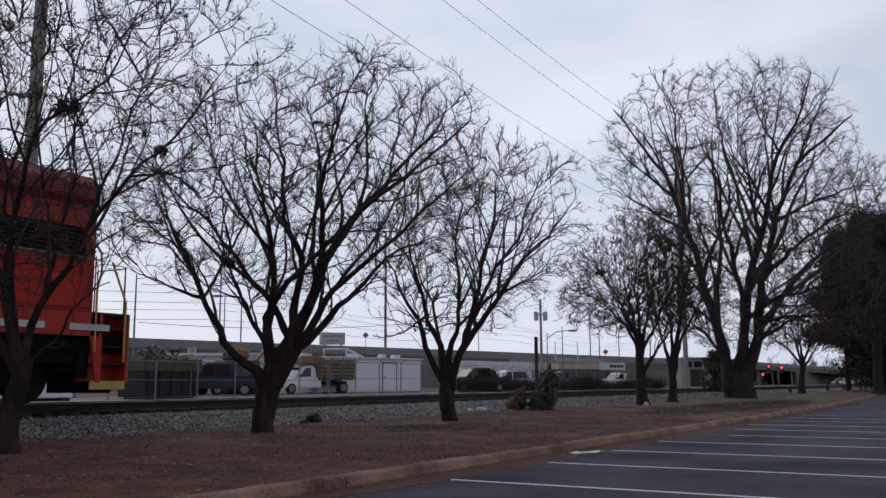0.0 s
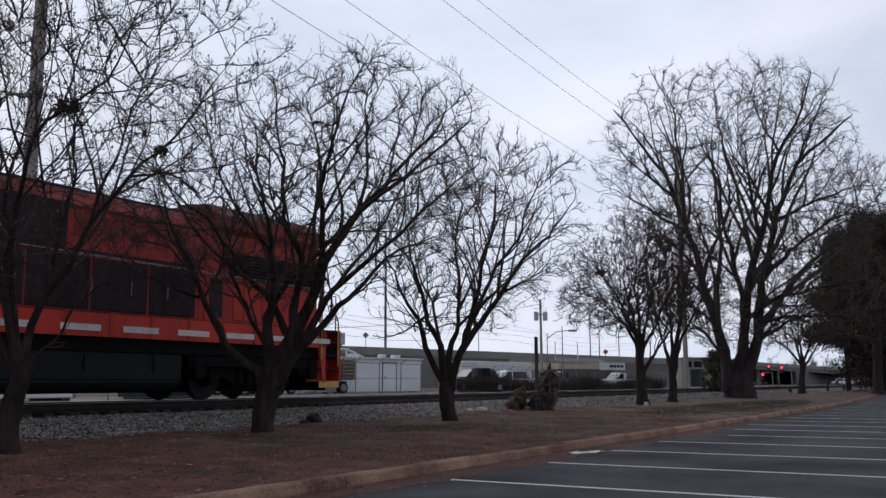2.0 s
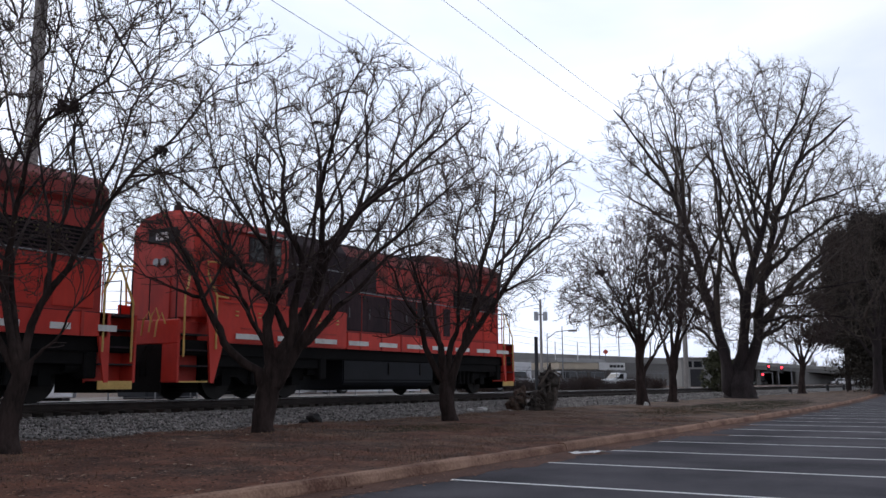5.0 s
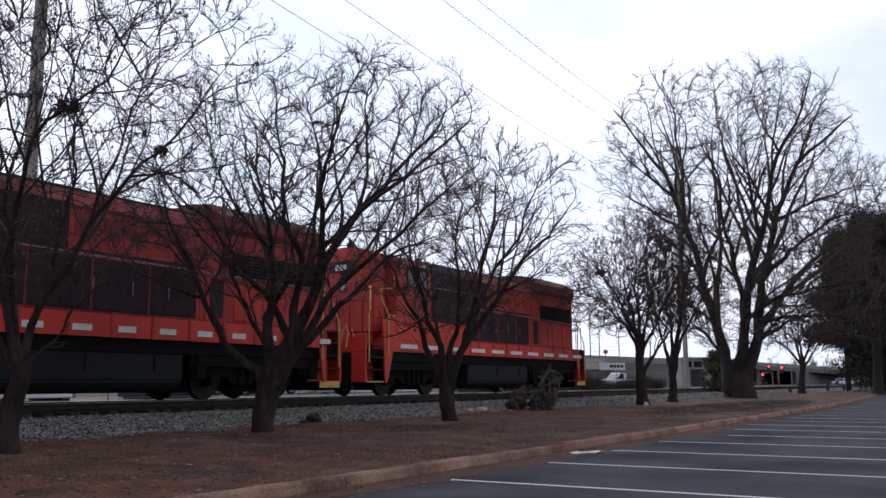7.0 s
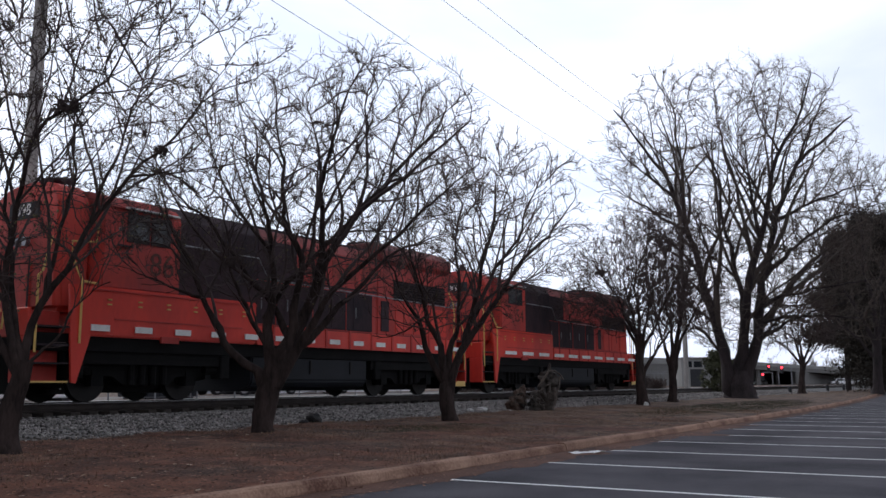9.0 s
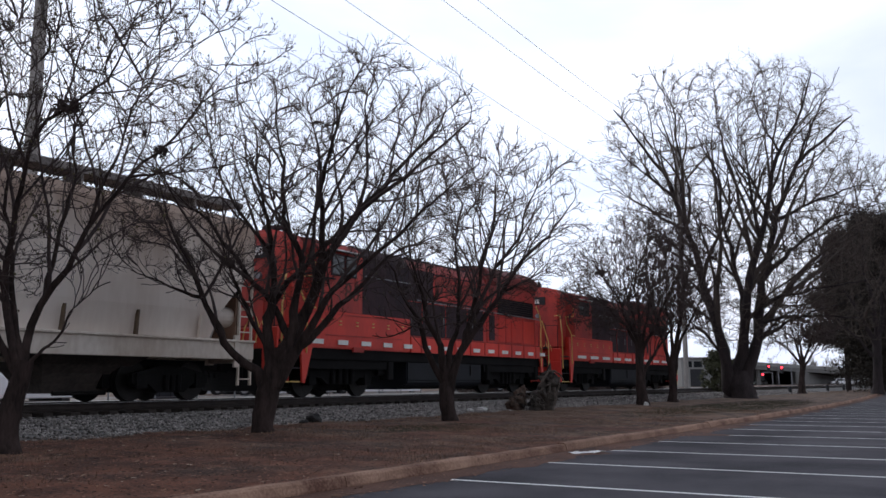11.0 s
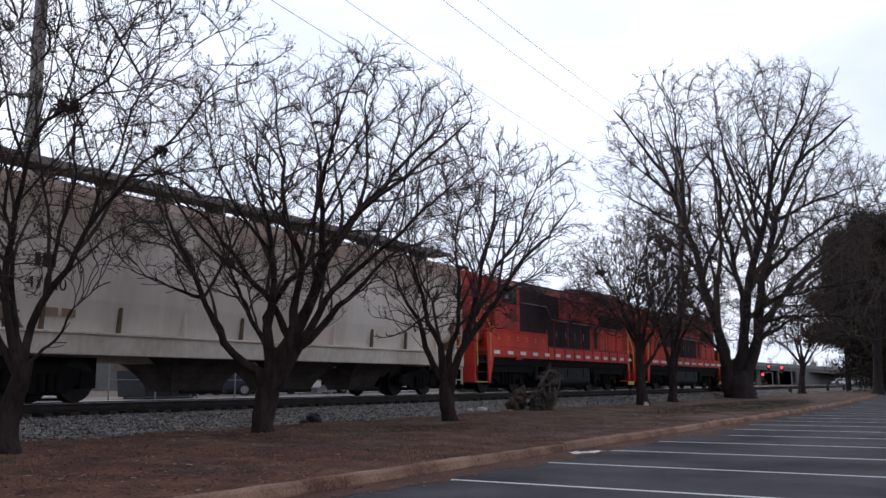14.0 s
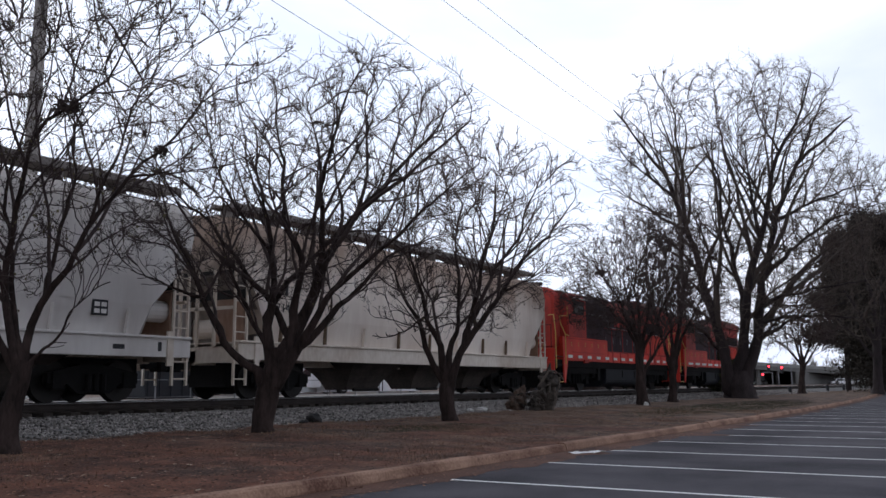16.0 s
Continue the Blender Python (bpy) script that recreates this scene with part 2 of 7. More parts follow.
M["clay"] = mat("red_clay_root", (0.13, 0.085, 0.063), (0.035, 0.024, 0.019), rough=0.95, scale=3, fine=18, bump=0.8)
M["root"] = mat("bleached_root", (0.15, 0.12, 0.1), (0.05, 0.04, 0.034), rough=0.95, scale=5, fine=22, bump=0.6)
M["rock"] = mat("dark_rock", (0.035, 0.032, 0.031), (0.012, 0.011, 0.011), rough=0.85, scale=4, fine=20, bump=0.6)
M["pale_rock"] = mat("pale_rock", (0.6, 0.58, 0.55), (0.4, 0.39, 0.37), rough=0.9, scale=4, fine=20, bump=0.4)
M["conifer"] = mat("conifer_needles", (0.04, 0.031, 0.022), (0.017, 0.014, 0.011), rough=0.9, scale=1, fine=10, bump=0, isl=0.45)
M["brown_leafage"] = mat("brown_leafage", (0.06, 0.034, 0.026), (0.028, 0.018, 0.015), rough=0.9, scale=1, fine=10, bump=0, isl=0.5)
M["bush"] = mat("bush_leaf", (0.085, 0.086, 0.042), (0.045, 0.046, 0.024), rough=0.85, scale=1, fine=10, bump=0, isl=0.4)
# distance haze is put into this pale wood colour
M["haze_wood"] = mat("hazy_distant_wood", (0.24, 0.225, 0.22), (0.16, 0.15, 0.148), rough=0.95, scale=0.2, fine=3, bump=0)
M["paper"] = mat("white_litter", (0.85, 0.85, 0.85), (0.7, 0.7, 0.7), rough=0.8, scale=8, fine=40)
M["ink"] = mat("dark_lettering", (0.035, 0.035, 0.04), (0.02, 0.02, 0.022), rough=0.7, scale=5, fine=30, bump=0)
M["faded_orange"] = mat("faded_orange_lettering", (0.36, 0.05, 0.036), (0.16, 0.034, 0.028), rough=0.7, scale=3, fine=12, bump=0)
M["faded_ink"] = mat("faded_lettering", (0.16, 0.05, 0.035), (0.1, 0.035, 0.03), rough=0.7, scale=5, fine=30, bump=0)
M["sign_grey"] = mat("pale_sign_face", (0.5, 0.52, 0.56), (0.42, 0.44, 0.48), rough=0.5, scale=1, fine=8, bump=0)
M["red_sign"] = mat("red_sign_face", (0.6, 0.09, 0.05), (0.45, 0.07, 0.04), rough=0.5, scale=2, fine=8, bump=0)
M["red_light"] = glow("lit_red_lens", (1.0, 0.03, 0.05), 7.0)


# ---------------------------------------------------------------- mesh helpers
def box(bm, x0, x1, y0, y1, z0, z1):
    vs = [bm.verts.new((x, y, z)) for x in (x0, x1) for y in (y0, y1) for z in (z0, z1)]
    for f in ((0, 1, 3, 2), (4, 6, 7, 5), (0, 4, 5, 1), (2, 3, 7, 6), (0, 2, 6, 4), (1, 5, 7, 3)):
        bm.faces.new([vs[i] for i in f])
    return vs


def prism(bm, pts, y0, y1, axis="y"):
    """A polygon in the x-z plane (or y-z with axis x) drawn out along the axis."""
    def at(p, d):
        return (p[0], d, p[1]) if axis == "y" else ((d, p[0], p[1]) if axis == "x" else (p[0], p[1], d))
    a = [bm.verts.new(at(p, y0)) for p in pts]
    b = [bm.verts.new(at(p, y1)) for p in pts]
    n = len(pts)
    bm.faces.new(a)
    bm.faces.new(b[::-1])
    for i in range(n):
        bm.faces.new((a[i], b[i], b[(i + 1) % n], a[(i + 1) % n]))


def tube(bm, pts, r, seg=6, r1=None):
    """A round bar along a line of points, tapering to r1."""
    pts = [Vector(p) for p in pts]
    rings = []
    n = len(pts)
    for i, p in enumerate(pts):
        d = (pts[min(i + 1, n - 1)] - pts[max(i - 1, 0)]).normalized()
        s = d.cross(Vector((0, 0, 1)) if abs(d.z) < 0.9 else Vector((1, 0, 0))).normalized()
        u = s.cross(d)
        rr = r if r1 is None else r + (r1 - r) * i / (n - 1)
        rings.append([bm.verts.new(p + (s * math.cos(a) + u * math.sin(a)) * rr) for a in (2 * math.pi * k / seg for k in range(seg))])
    for a, b in zip(rings, rings[1:]):
        for k in range(seg):
            bm.faces.new((a[k], a[(k + 1) % seg], b[(k + 1) % seg], b[k]))
    bm.faces.new(rings[0][::-1])
    bm.faces.new(rings[-1])


def disc(bm, c, r, w, seg=20, axis="y"):
    """A solid round disc of width w about c."""
    o = {"y": Vector((0, w / 2, 0)), "x": Vector((w / 2, 0, 0)), "z": Vector((0, 0, w / 2))}[axis]
    tube(bm, [Vector(c) - o, Vector(c) + o], r, seg)


def bevelled(bm, w=0.02, seg=1):
    bmesh.ops.recalc_face_normals(bm, faces=bm.faces)
    es = [e for e in bm.edges if len(e.link_faces) == 2 and e.calc_face_angle(0) > 0.5]
    bmesh.ops.bevel(bm, geom=es, offset=w, segments=seg, affect="EDGES", clamp_overlap=True)
    return bm


def finish(name, bm, material, smooth=False):
    me = bpy.data.meshes.new(name)
    bmesh.ops.recalc_face_normals(bm, faces=bm.faces)
    bm.to_mesh(me)
    bm.free()
    me.materials.append(material)
    if smooth:
        me.polygons.foreach_set("use_smooth", [True] * len(me.polygons))
    return new(name, me)


def part(name, bm, material, parent, label=""):
    ob = finish(name, bm, material)
    ob.parent = parent
    if label:
        ob["label"] = label
    return ob


def box_part(name, parent, dims, material, label="", bev=0.0):
    bm = bmesh.new()
    box(bm, *dims)
    if bev:
        bevelled(bm, bev)
    return part(name, bm, material, parent, label)


def thing(name, label, category, group="", at=None, kind=""):
    ob = new(name)
    ob.empty_display_size = 0.3
    if at is not None:
        ob.matrix_world = at
    return tagged(ob, label, category, group, kind)


def quads_mesh(name, verts, quads, material):
    """A mesh from arrays of vertices and four-cornered faces."""
    me = bpy.data.meshes.new(name)
    verts = np.ascontiguousarray(verts, dtype=np.float32)
    quads = np.ascontiguousarray(quads, dtype=np.int32)
    k = quads.shape[1]
    me.vertices.add(len(verts))
    me.vertices.foreach_set("co", verts.ravel())
    me.loops.add(quads.size)
    me.loops.foreach_set("vertex_index", quads.ravel())
    me.polygons.add(len(quads))
    me.polygons.foreach_set("loop_start", np.arange(0, quads.size, k, dtype=np.int32))
    me.update(calc_edges=True)
    me.validate()
    me.materials.append(material)
    return me


def letters(name, text, size, material, parent, m, label="", deep=0.006):
    """Writing as thin raised letters in the built-in font, standing in its own x-z plane."""
    cu = bpy.data.curves.new(name, "FONT")
    cu.body, cu.size, cu.extrude, cu.align_x, cu.align_y = text, size, deep, "CENTER", "CENTER"
    tmp = bpy.data.objects.new(name, cu)
    scene.collection.objects.link(tmp)
    dg = bpy.context.evaluated_depsgraph_get()
    me = bpy.data.meshes.new_from_object(tmp.evaluated_get(dg))
    bpy.data.objects.remove(tmp)
    me.materials.clear()
    me.materials.append(material)
    me.transform(m @ Matrix.Rotation(radians(90), 4, "X"))
    ob = new(name, me)
    ob.parent = parent
    if label:
        ob["label"] = label
    return ob
# ---------------------------------------------------------------- ground, car park, kerb
RAIL_TOP = 0.788
TRACK_Y = 17.2


def kerb_y(x):
    return 6.15 + (3.6 * ((min(x, 110.0) - 26.0) / 78.0) ** 2 if x > 26 else 0.0)


def ground_z(x, y):
    k = kerb_y(x) + 0.12
    prof_y = (k - 0.1, k, 11.5, 13.3, 15.0, 20.0, 23.0, 60.0)
    prof_z = (-0.06, 0.135, 0.255, 0.285, 0.34, 0.38, 0.5, 0.55)
    return float(np.interp(y, prof_y, prof_z))


def ground_material():
    m = mat("dirt_and_dead_grass", (0.19, 0.125, 0.088), (0.04, 0.023, 0.017), rough=0.97, scale=1.6, fine=30, bump=0.6, fine_mix=0.42, lo=0.4, hi=0.62)
    nt = m.node_tree
    bs = nt.nodes["Principled BSDF"]
    old = bs.inputs["Base Color"].links[0].from_socket
    co = nt.nodes.new("ShaderNodeTexCoord")
    sep = nt.nodes.new("ShaderNodeSeparateXYZ")
    nt.links.new(co.outputs["Object"], sep.inputs[0])
    nz = nt.nodes.new("ShaderNodeTexNoise")
    nz.inputs["Scale"].default_value = 0.6
    nz.inputs["Detail"].default_value = 6
    nt.links.new(co.outputs["Object"], nz.inputs["Vector"])
    ad = nt.nodes.new("ShaderNodeMath")
    ad.operation = "MULTIPLY_ADD"
    ad.inputs[1].default_value = -0.014
    nt.links.new(sep.outputs["X"], ad.inputs[0])
    nt.links.new(nz.outputs["Fac"], ad.inputs[2])
    rp = nt.nodes.new("ShaderNodeValToRGB")
    rp.color_ramp.elements[0].position, rp.color_ramp.elements[0].color = 0.14, (0, 0, 0, 1)
    rp.color_ramp.elements[1].position, rp.color_ramp.elements[1].color = 0.36, (1, 1, 1, 1)
    nt.links.new(ad.outputs[0], rp.inputs["Fac"])
    tint = nt.nodes.new("ShaderNodeMixRGB")
    tint.blend_type = "MULTIPLY"
    tint.inputs["Color2"].default_value = (0.92, 0.54, 0.43, 1)
    nt.links.new(rp.outputs["Color"], tint.inputs["Fac"])
    nt.links.new(old, tint.inputs["Color1"])
    nt.links.new(tint.outputs["Color"], bs.inputs["Base Color"])
    return m


def sheet(name, xs, ys, height, material):
    """One grid of ground over the given lines of x and y."""
    X, Y = np.meshgrid(xs, ys, indexing="ij")
    Z = np.vectorize(height)(X, Y)
    nx, ny = X.shape
    i = (np.arange(nx - 1)[:, None] * ny + np.arange(ny - 1)[None, :]).ravel()
    me = quads_mesh(name, np.stack([X, Y, Z], -1).reshape(-1, 3), np.stack([i, i + ny, i + ny + 1, i + 1], -1), material)
    return new(name, me)


def rough_ground(x, y):
    z = ground_z(x, y)
    if kerb_y(x) + 0.3 < y < 60 and -20 < x < 140:
        z += 0.035 * noise.noise((x * 0.8, y * 0.8, 0)) + 0.015 * noise.noise((x * 3.1, y * 3.1, 5))
    return z


gx = np.concatenate([[-3000, -600, -120, -40, -12], np.arange(-6, 30, 0.3), np.arange(30, 120, 1.5), [130, 160, 220, 400, 900, 3000]])
gy = np.concatenate([[-3000, -500, -80, -10, 2, 5], np.arange(6.0, 14, 0.12), np.arange(14, 24, 1.0), [26, 30, 40, 60, 100, 200, 600, 3000]])
ground = tagged(sheet("ground", gx, gy, rough_ground, ground_material()), "reddish dirt and dead winter grass strewn with leaves", "ground", kind="structure")

lx = np.concatenate([np.arange(-60, 20, 4.0), np.arange(20, 120, 2.0), [125, 150, 200]])
verts, quads = [], []
for i, x in enumerate(lx):
    for y in (-70.0, 0.0, 4.0, kerb_y(x) + 0.03):
        verts.append((x, y, 0.0))
for i in range(len(lx) - 1):
    for j in range(3):
        a = i * 4 + j
        quads.append((a, a + 4, a + 5, a + 1))
lot = new("road", quads_mesh("road", verts, quads, M["asphalt"]))
tagged(lot, "dark worn asphalt of a car park", "asphalt", kind="structure")

# dirt washed against the kerb
rng = np.random.default_rng(4)
gxs = np.arange(-4, 100, 0.25)
verts, quads = [], []
for i, x in enumerate(gxs):
    w = 0.22 + 0.3 * abs(noise.noise((x * 0.35, 2.0, 0))) + 0.12 * noise.noise((x * 1.7, 7.0, 0))
    w += 0.9 * max(0.0, noise.noise((x * 0.8, 11.0, 0))) ** 1.3
    w *= 1.7 if 8 < x < 26 else 1.1
    k = kerb_y(x) + 0.02
    verts += [(x, k, 0.03), (x, k - w * 0.5, 0.014), (x, k - w, 0.003)]
for i in range(len(gxs) - 1):
    for j in range(2):
        a = i * 3 + j
        quads.append((a, a + 1, a + 4, a + 3))
gutter = new("pavement", quads_mesh("gutter", verts, quads, M["gutter"]))
tagged(gutter, "red dirt washed into the gutter below the kerb", "gutter dirt", kind="structure")

for k in range(22):
    x = 9.664 + 2.74 * (k - 2)
    bm = bmesh.new()
    y1 = kerb_y(x) - 0.4
    n = 12
    rows = []
    for i in range(n + 1):
        y = y1 - 5.4 * i / n
        e = 0.005 * noise.noise((k * 3.0, y * 4, 0))
        rows.append((bm.verts.new((x - 0.05 + e, y, 0.004)), bm.verts.new((x + 0.05 - e, y, 0.004))))
    for a, b in zip(rows, rows[1:]):
        bm.faces.new((a[0], a[1], b[1], b[0]))
    tagged(finish("road_marking", bm, M["bay_paint"]), "worn white painted parking bay line on asphalt", "bay line", "parking bay lines", "structure")

kerb = thing("kerb", "reddish stained concrete kerb along the car park", "kerb", kind="structure")
for k in range(38):
    x0, x1 = -4 + 3.05 * k, -4 + 3.05 * (k + 1) - 0.015
    bm = bmesh.new()
    ends = []
    j = 0.012 * math.sin(k * 2.3)
    for x in [x0 + (x1 - x0) * q / 8 for q in range(9)]:
        y = kerb_y(x) + 0.012 * noise.noise((x * 2.1, 1.0, 0))
        ends.append([bm.verts.new((x, y + dy + 0.012 * noise.noise((x * 5, dy * 9, z * 9)), z + j + 0.012 * noise.noise((x * 4, dy * 7, 3)))) for dy, z in ((0.0, -0.1), (0.0, 0.04), (0.025, 0.125), (0.05, 0.148), (0.15, 0.155), (0.18, 0.14), (0.18, -0.1))])
    for a, b in zip(ends, ends[1:]):
        for i in range(6):
            bm.faces.new((a[i], a[i + 1], b[i + 1], b[i]))
    bm.faces.new(ends[0])
    bm.faces.new(ends[-1][::-1])
    part("kerb_stone", bm, M["kerb"], kerb)

# ---------------------------------------------------------------- railway track
bed_x = np.concatenate([[-60, -20], np.arange(-5, 60, 0.5), np.arange(60, 160, 4.0), [200, 300, 400]])
bed_y = np.concatenate([np.arange(12.8, 15.9, 0.15), [15.9, 18.5, 19.1, 20.2, 21.4, 22.0]])


def bed_z(x, y):
    z = float(np.interp(y, (12.8, 13.25, 15.1, 15.7, 16.0, 18.6, 19.2, 21.4, 22.0), (0.2, 0.28, 0.48, 0.5, 0.55, 0.55, 0.52, 0.4, 0.3)))
    if y < 15.5:
        z += 0.05 * noise.noise((x * 0.7, y * 0.7, 9)) + 0.03 * noise.noise((x * 4, y * 4, 3))
    return z


bed = tagged(sheet("ground_ballast", bed_x, bed_y, bed_z, M["ballast_bed"]), "sloping bed of grey crushed stone under the track", "ballast", kind="structure")


def stones(name, n, xr, yr, size, material, label, zf, seed, flat=0.7):
    """Many loose angular stones as one mesh."""
    r = np.random.default_rng(seed)
    base = np.array([(1, 0, 0), (-1, 0, 0), (0, 1, 0), (0, -1, 0), (0, 0, 1), (0, 0, -1)], float)
    tri = np.array([(0, 2, 4), (2, 1, 4), (1, 3, 4), (3, 0, 4), (2, 0, 5), (1, 2, 5), (3, 1, 5), (0, 3, 5)])
    c = np.stack([r.uniform(*xr, n), r.uniform(*yr, n)], -1)
    z = np.array([zf(a, b) for a, b in c])
    s = r.uniform(size[0], size[1], (n, 1, 1)) * r.uniform(0.6, 1.25, (n, 6, 1))
    v = base[None] * s
    a = r.uniform(0, 6.28, n)
    b = r.uniform(-0.7, 0.7, n)
    ca, sa, cb, sb = np.cos(a), np.sin(a), np.cos(b), np.sin(b)
    x, y, w = v[..., 0], v[..., 1], v[..., 2] * flat
    x, w = x * cb[:, None] - w * sb[:, None], x * sb[:, None] + w * cb[:, None]
    x, y = x * ca[:, None] - y * sa[:, None], x * sa[:, None] + y * ca[:, None]
    v = np.stack([x + c[:, :1], y + c[:, 1:], w + z[:, None] + 0.01], -1)
    f = (tri[None] + 6 * np.arange(n)[:, None, None]).reshape(-1, 3)
    return tagged(new(name, quads_mesh(name, v.reshape(-1, 3), f, material)), label, name.replace("_", " "), kind="stuff")


stones("ballast_stones", 34000, (3, 34), (13.0, 15.9), (0.019, 0.045), M["ballast"], "loose grey crushed stones on the track's shoulder", bed_z, 11)
stones("far_ballast_stones", 14000, (34, 90), (13.2, 15.9), (0.03, 0.055), M["ballast"], "loose grey crushed stones beside the far track", bed_z, 12)

track = thing("railway_track", "single railway track of worn steel rails on dark timber sleepers", "railway track", kind="structure")
for s in (-1, 1):
    y = TRACK_Y + s * 0.755
    bm = bmesh.new()
    z = RAIL_TOP
    prism(bm, [(y - 0.075, z - 0.17), (y + 0.075, z - 0.17), (y + 0.075, z - 0.155), (y + 0.012, z - 0.13), (y + 0.01, z - 0.05), (y + 0.037, z - 0.035), (y + 0.037, z - 0.006),
               (y - 0.037, z - 0.006), (y - 0.037, z - 0.035), (y - 0.01, z - 0.05), (y - 0.012, z - 0.13), (y - 0.075, z - 0.155)], -60, 420, "x")
    rail = part("rail", bm, M["rail"], track)
    bm = bmesh.new()
    box(bm, -60, 420, y - 0.033, y + 0.033, z - 0.0055, z)
    part("running_surface", bm, M["rail_top"], rail, "polished steel rail head")
tie_bm = bmesh.new()
box(tie_bm, -0.115, 0.115, -1.3, 1.3, -0.17, 0.0)
bevelled(tie_bm, 0.012)
tie_me = bpy.data.meshes.new("sleeper")
tie_bm.to_mesh(tie_me)
tie_bm.free()
tie_me.materials.append(M["tie"])
for k in range(290):
    ob = new("sleeper", tie_me)
    ob.parent = track
    ob.matrix_local = pose(-3 + 0.5 * k + 0.03 * math.sin(k * 1.7), TRACK_Y + 0.05 * math.sin(k * 2.9), RAIL_TOP - 0.168, 0, 0, 1.2 * math.sin(k * 5.1))

# ---------------------------------------------------------------- litter on the ground
def blades(name, n, xr, yr, h, w, material, label, seed, lean=0.7, density=None):
    r = np.random.default_rng(seed)
    x, y = r.uniform(*xr, n), r.uniform(*yr, n)
    keep = np.array([b > kerb_y(a) + 0.22 for a, b in zip(x, y)])
    if density is not None:
        keep &= np.array([density(a, b) for a, b in zip(x, y)]) > r.uniform(0, 1, n)
    x, y = x[keep], y[keep]
    n = len(x)
    z = np.array([rough_ground(a, b) for a, b in zip(x, y)]) - 0.005
    a, l = r.uniform(0, 6.28, n), r.uniform(h[0], h[1], n)
    t = r.uniform(0.1, lean, n) * l
    dx, dy = np.cos(a), np.sin(a)
    p = np.stack([x, y, z], -1)
    side = np.stack([-dy, dx, 0 * dx], -1) * r.uniform(w[0], w[1], n)[:, None]
    tip = p + np.stack([dx * t, dy * t, np.sqrt(np.maximum(l ** 2 - t ** 2, 1e-6))], -1)
    v = np.stack([p - side, p + side, tip], 1).reshape(-1, 3)
    f = np.arange(3 * n).reshape(-1, 3)
    return tagged(new(name, quads_mesh(name, v, f, material)), label, name.replace("_", " "), kind="stuff")


def tuft(x, y):
    return max(0.0, min(1.0, 0.25 + 1.6 * noise.noise((x * 0.5, y * 0.5, 4)) + 0.012 * x))


blades("dead_grass", 110000, (2, 34), (6.3, 13.4), (0.02, 0.07), (0.0025, 0.005), M["dead_grass"], "short tan dead winter grass", 21, 0.95, tuft)
blades("far_dead_grass", 16000, (34, 100), (6.5, 15), (0.015, 0.04), (0.006, 0.012), M["dead_grass"], "tan dead winter grass beyond the trees", 22, 0.95)
blades("far_green_grass", 40000, (22, 56), (6.3, 11.5), (0.02, 0.055), (0.006, 0.013), M["green_grass"], "dark dull green winter grass under the old tree", 24, 0.9, lambda x, y: max(0, 1.6 * (1 - ((x - 39) / 15) ** 2 - ((y - 8.9) / 2.0) ** 2)))
blades("green_grass", 9000, (14.5, 19.5), (9.0, 11.3), (0.02, 0.06), (0.003, 0.006), M["green_grass"], "small patch of surviving green grass", 23, 0.9, lambda x, y: max(0, 1 - ((x - 16.6) / 2.4) ** 2 - ((y - 10.3) / 1.0) ** 2))


def leaves(name, n, xr, yr, size, material, label, seed, lot_too=False):
    r = np.random.default_rng(seed)
    x, y = r.uniform(*xr, n), r.uniform(*yr, n)
    keep = np.array([(b > kerb_y(a) + 0.2) or (lot_too and b < kerb_y(a) - 0.03) for a, b in zip(x, y)])
    x, y = x[keep], y[keep]
    n = len(x)
    z = np.array([rough_ground(a, b) if b > kerb_y(a) else 0.012 for a, b in zip(x, y)]) + 0.012
    a, s = r.uniform(0, 6.28, n), r.uniform(size[0], size[1], n)
    u = np.stack([np.cos(a), np.sin(a), r.uniform(-0.18, 0.18, n)], -1) * s[:, None]
    w = np.stack([-np.sin(a), np.cos(a), r.uniform(-0.18, 0.18, n)], -1) * (s * r.uniform(0.35, 0.7, n))[:, None]
    p = np.stack([x, y, z], -1)
    v = np.stack([p - u, p - w, p + u, p + w], 1).reshape(-1, 3)
    return tagged(new(name, quads_mesh(name, v, np.arange(4 * n).reshape(-1, 4), material)), label, "leaf litter", kind="stuff")


leaves("leaf_litter", 24000, (2, 26), (6.2, 13.3), (0.014, 0.034), M["leaf"], "fallen brown leaves on the dirt", 31)
leaves("pale_leaf_litter", 420, (3, 24), (6.2, 13.3), (0.02, 0.05), M["pale_leaf"], "scattered pale dry leaves", 32)
leaves("dark_leaf_litter", 16000, (2, 26), (6.2, 13.0), (0.012, 0.03), M["bark"], "dark rotting leaves on the dirt", 34)
leaves("gutter_leaf_litter", 800, (4, 24), (5.5, 6.12), (0.015, 0.04), M["leaf"], "leaves gathered in the gutter", 33, True)
# ---------------------------------------------------------------- bare trees
VIEW_TURN = 30.9 - 90.0


def bend(P0, d0, L, k, wig, up, r):
    """Crooked lines of k steps from points P0 in directions d0."""
    n = len(P0)
    pts = np.zeros((n, k + 1, 3))
    pts[:, 0] = P0
    d = d0.copy()
    for i in range(k):
        d = d + r.normal(0, wig, (n, 3))
        d[:, 2] += up
        d /= np.linalg.norm(d, axis=1, keepdims=True)
        pts[:, i + 1] = pts[:, i] + d * (L / k)[:, None]
    return pts


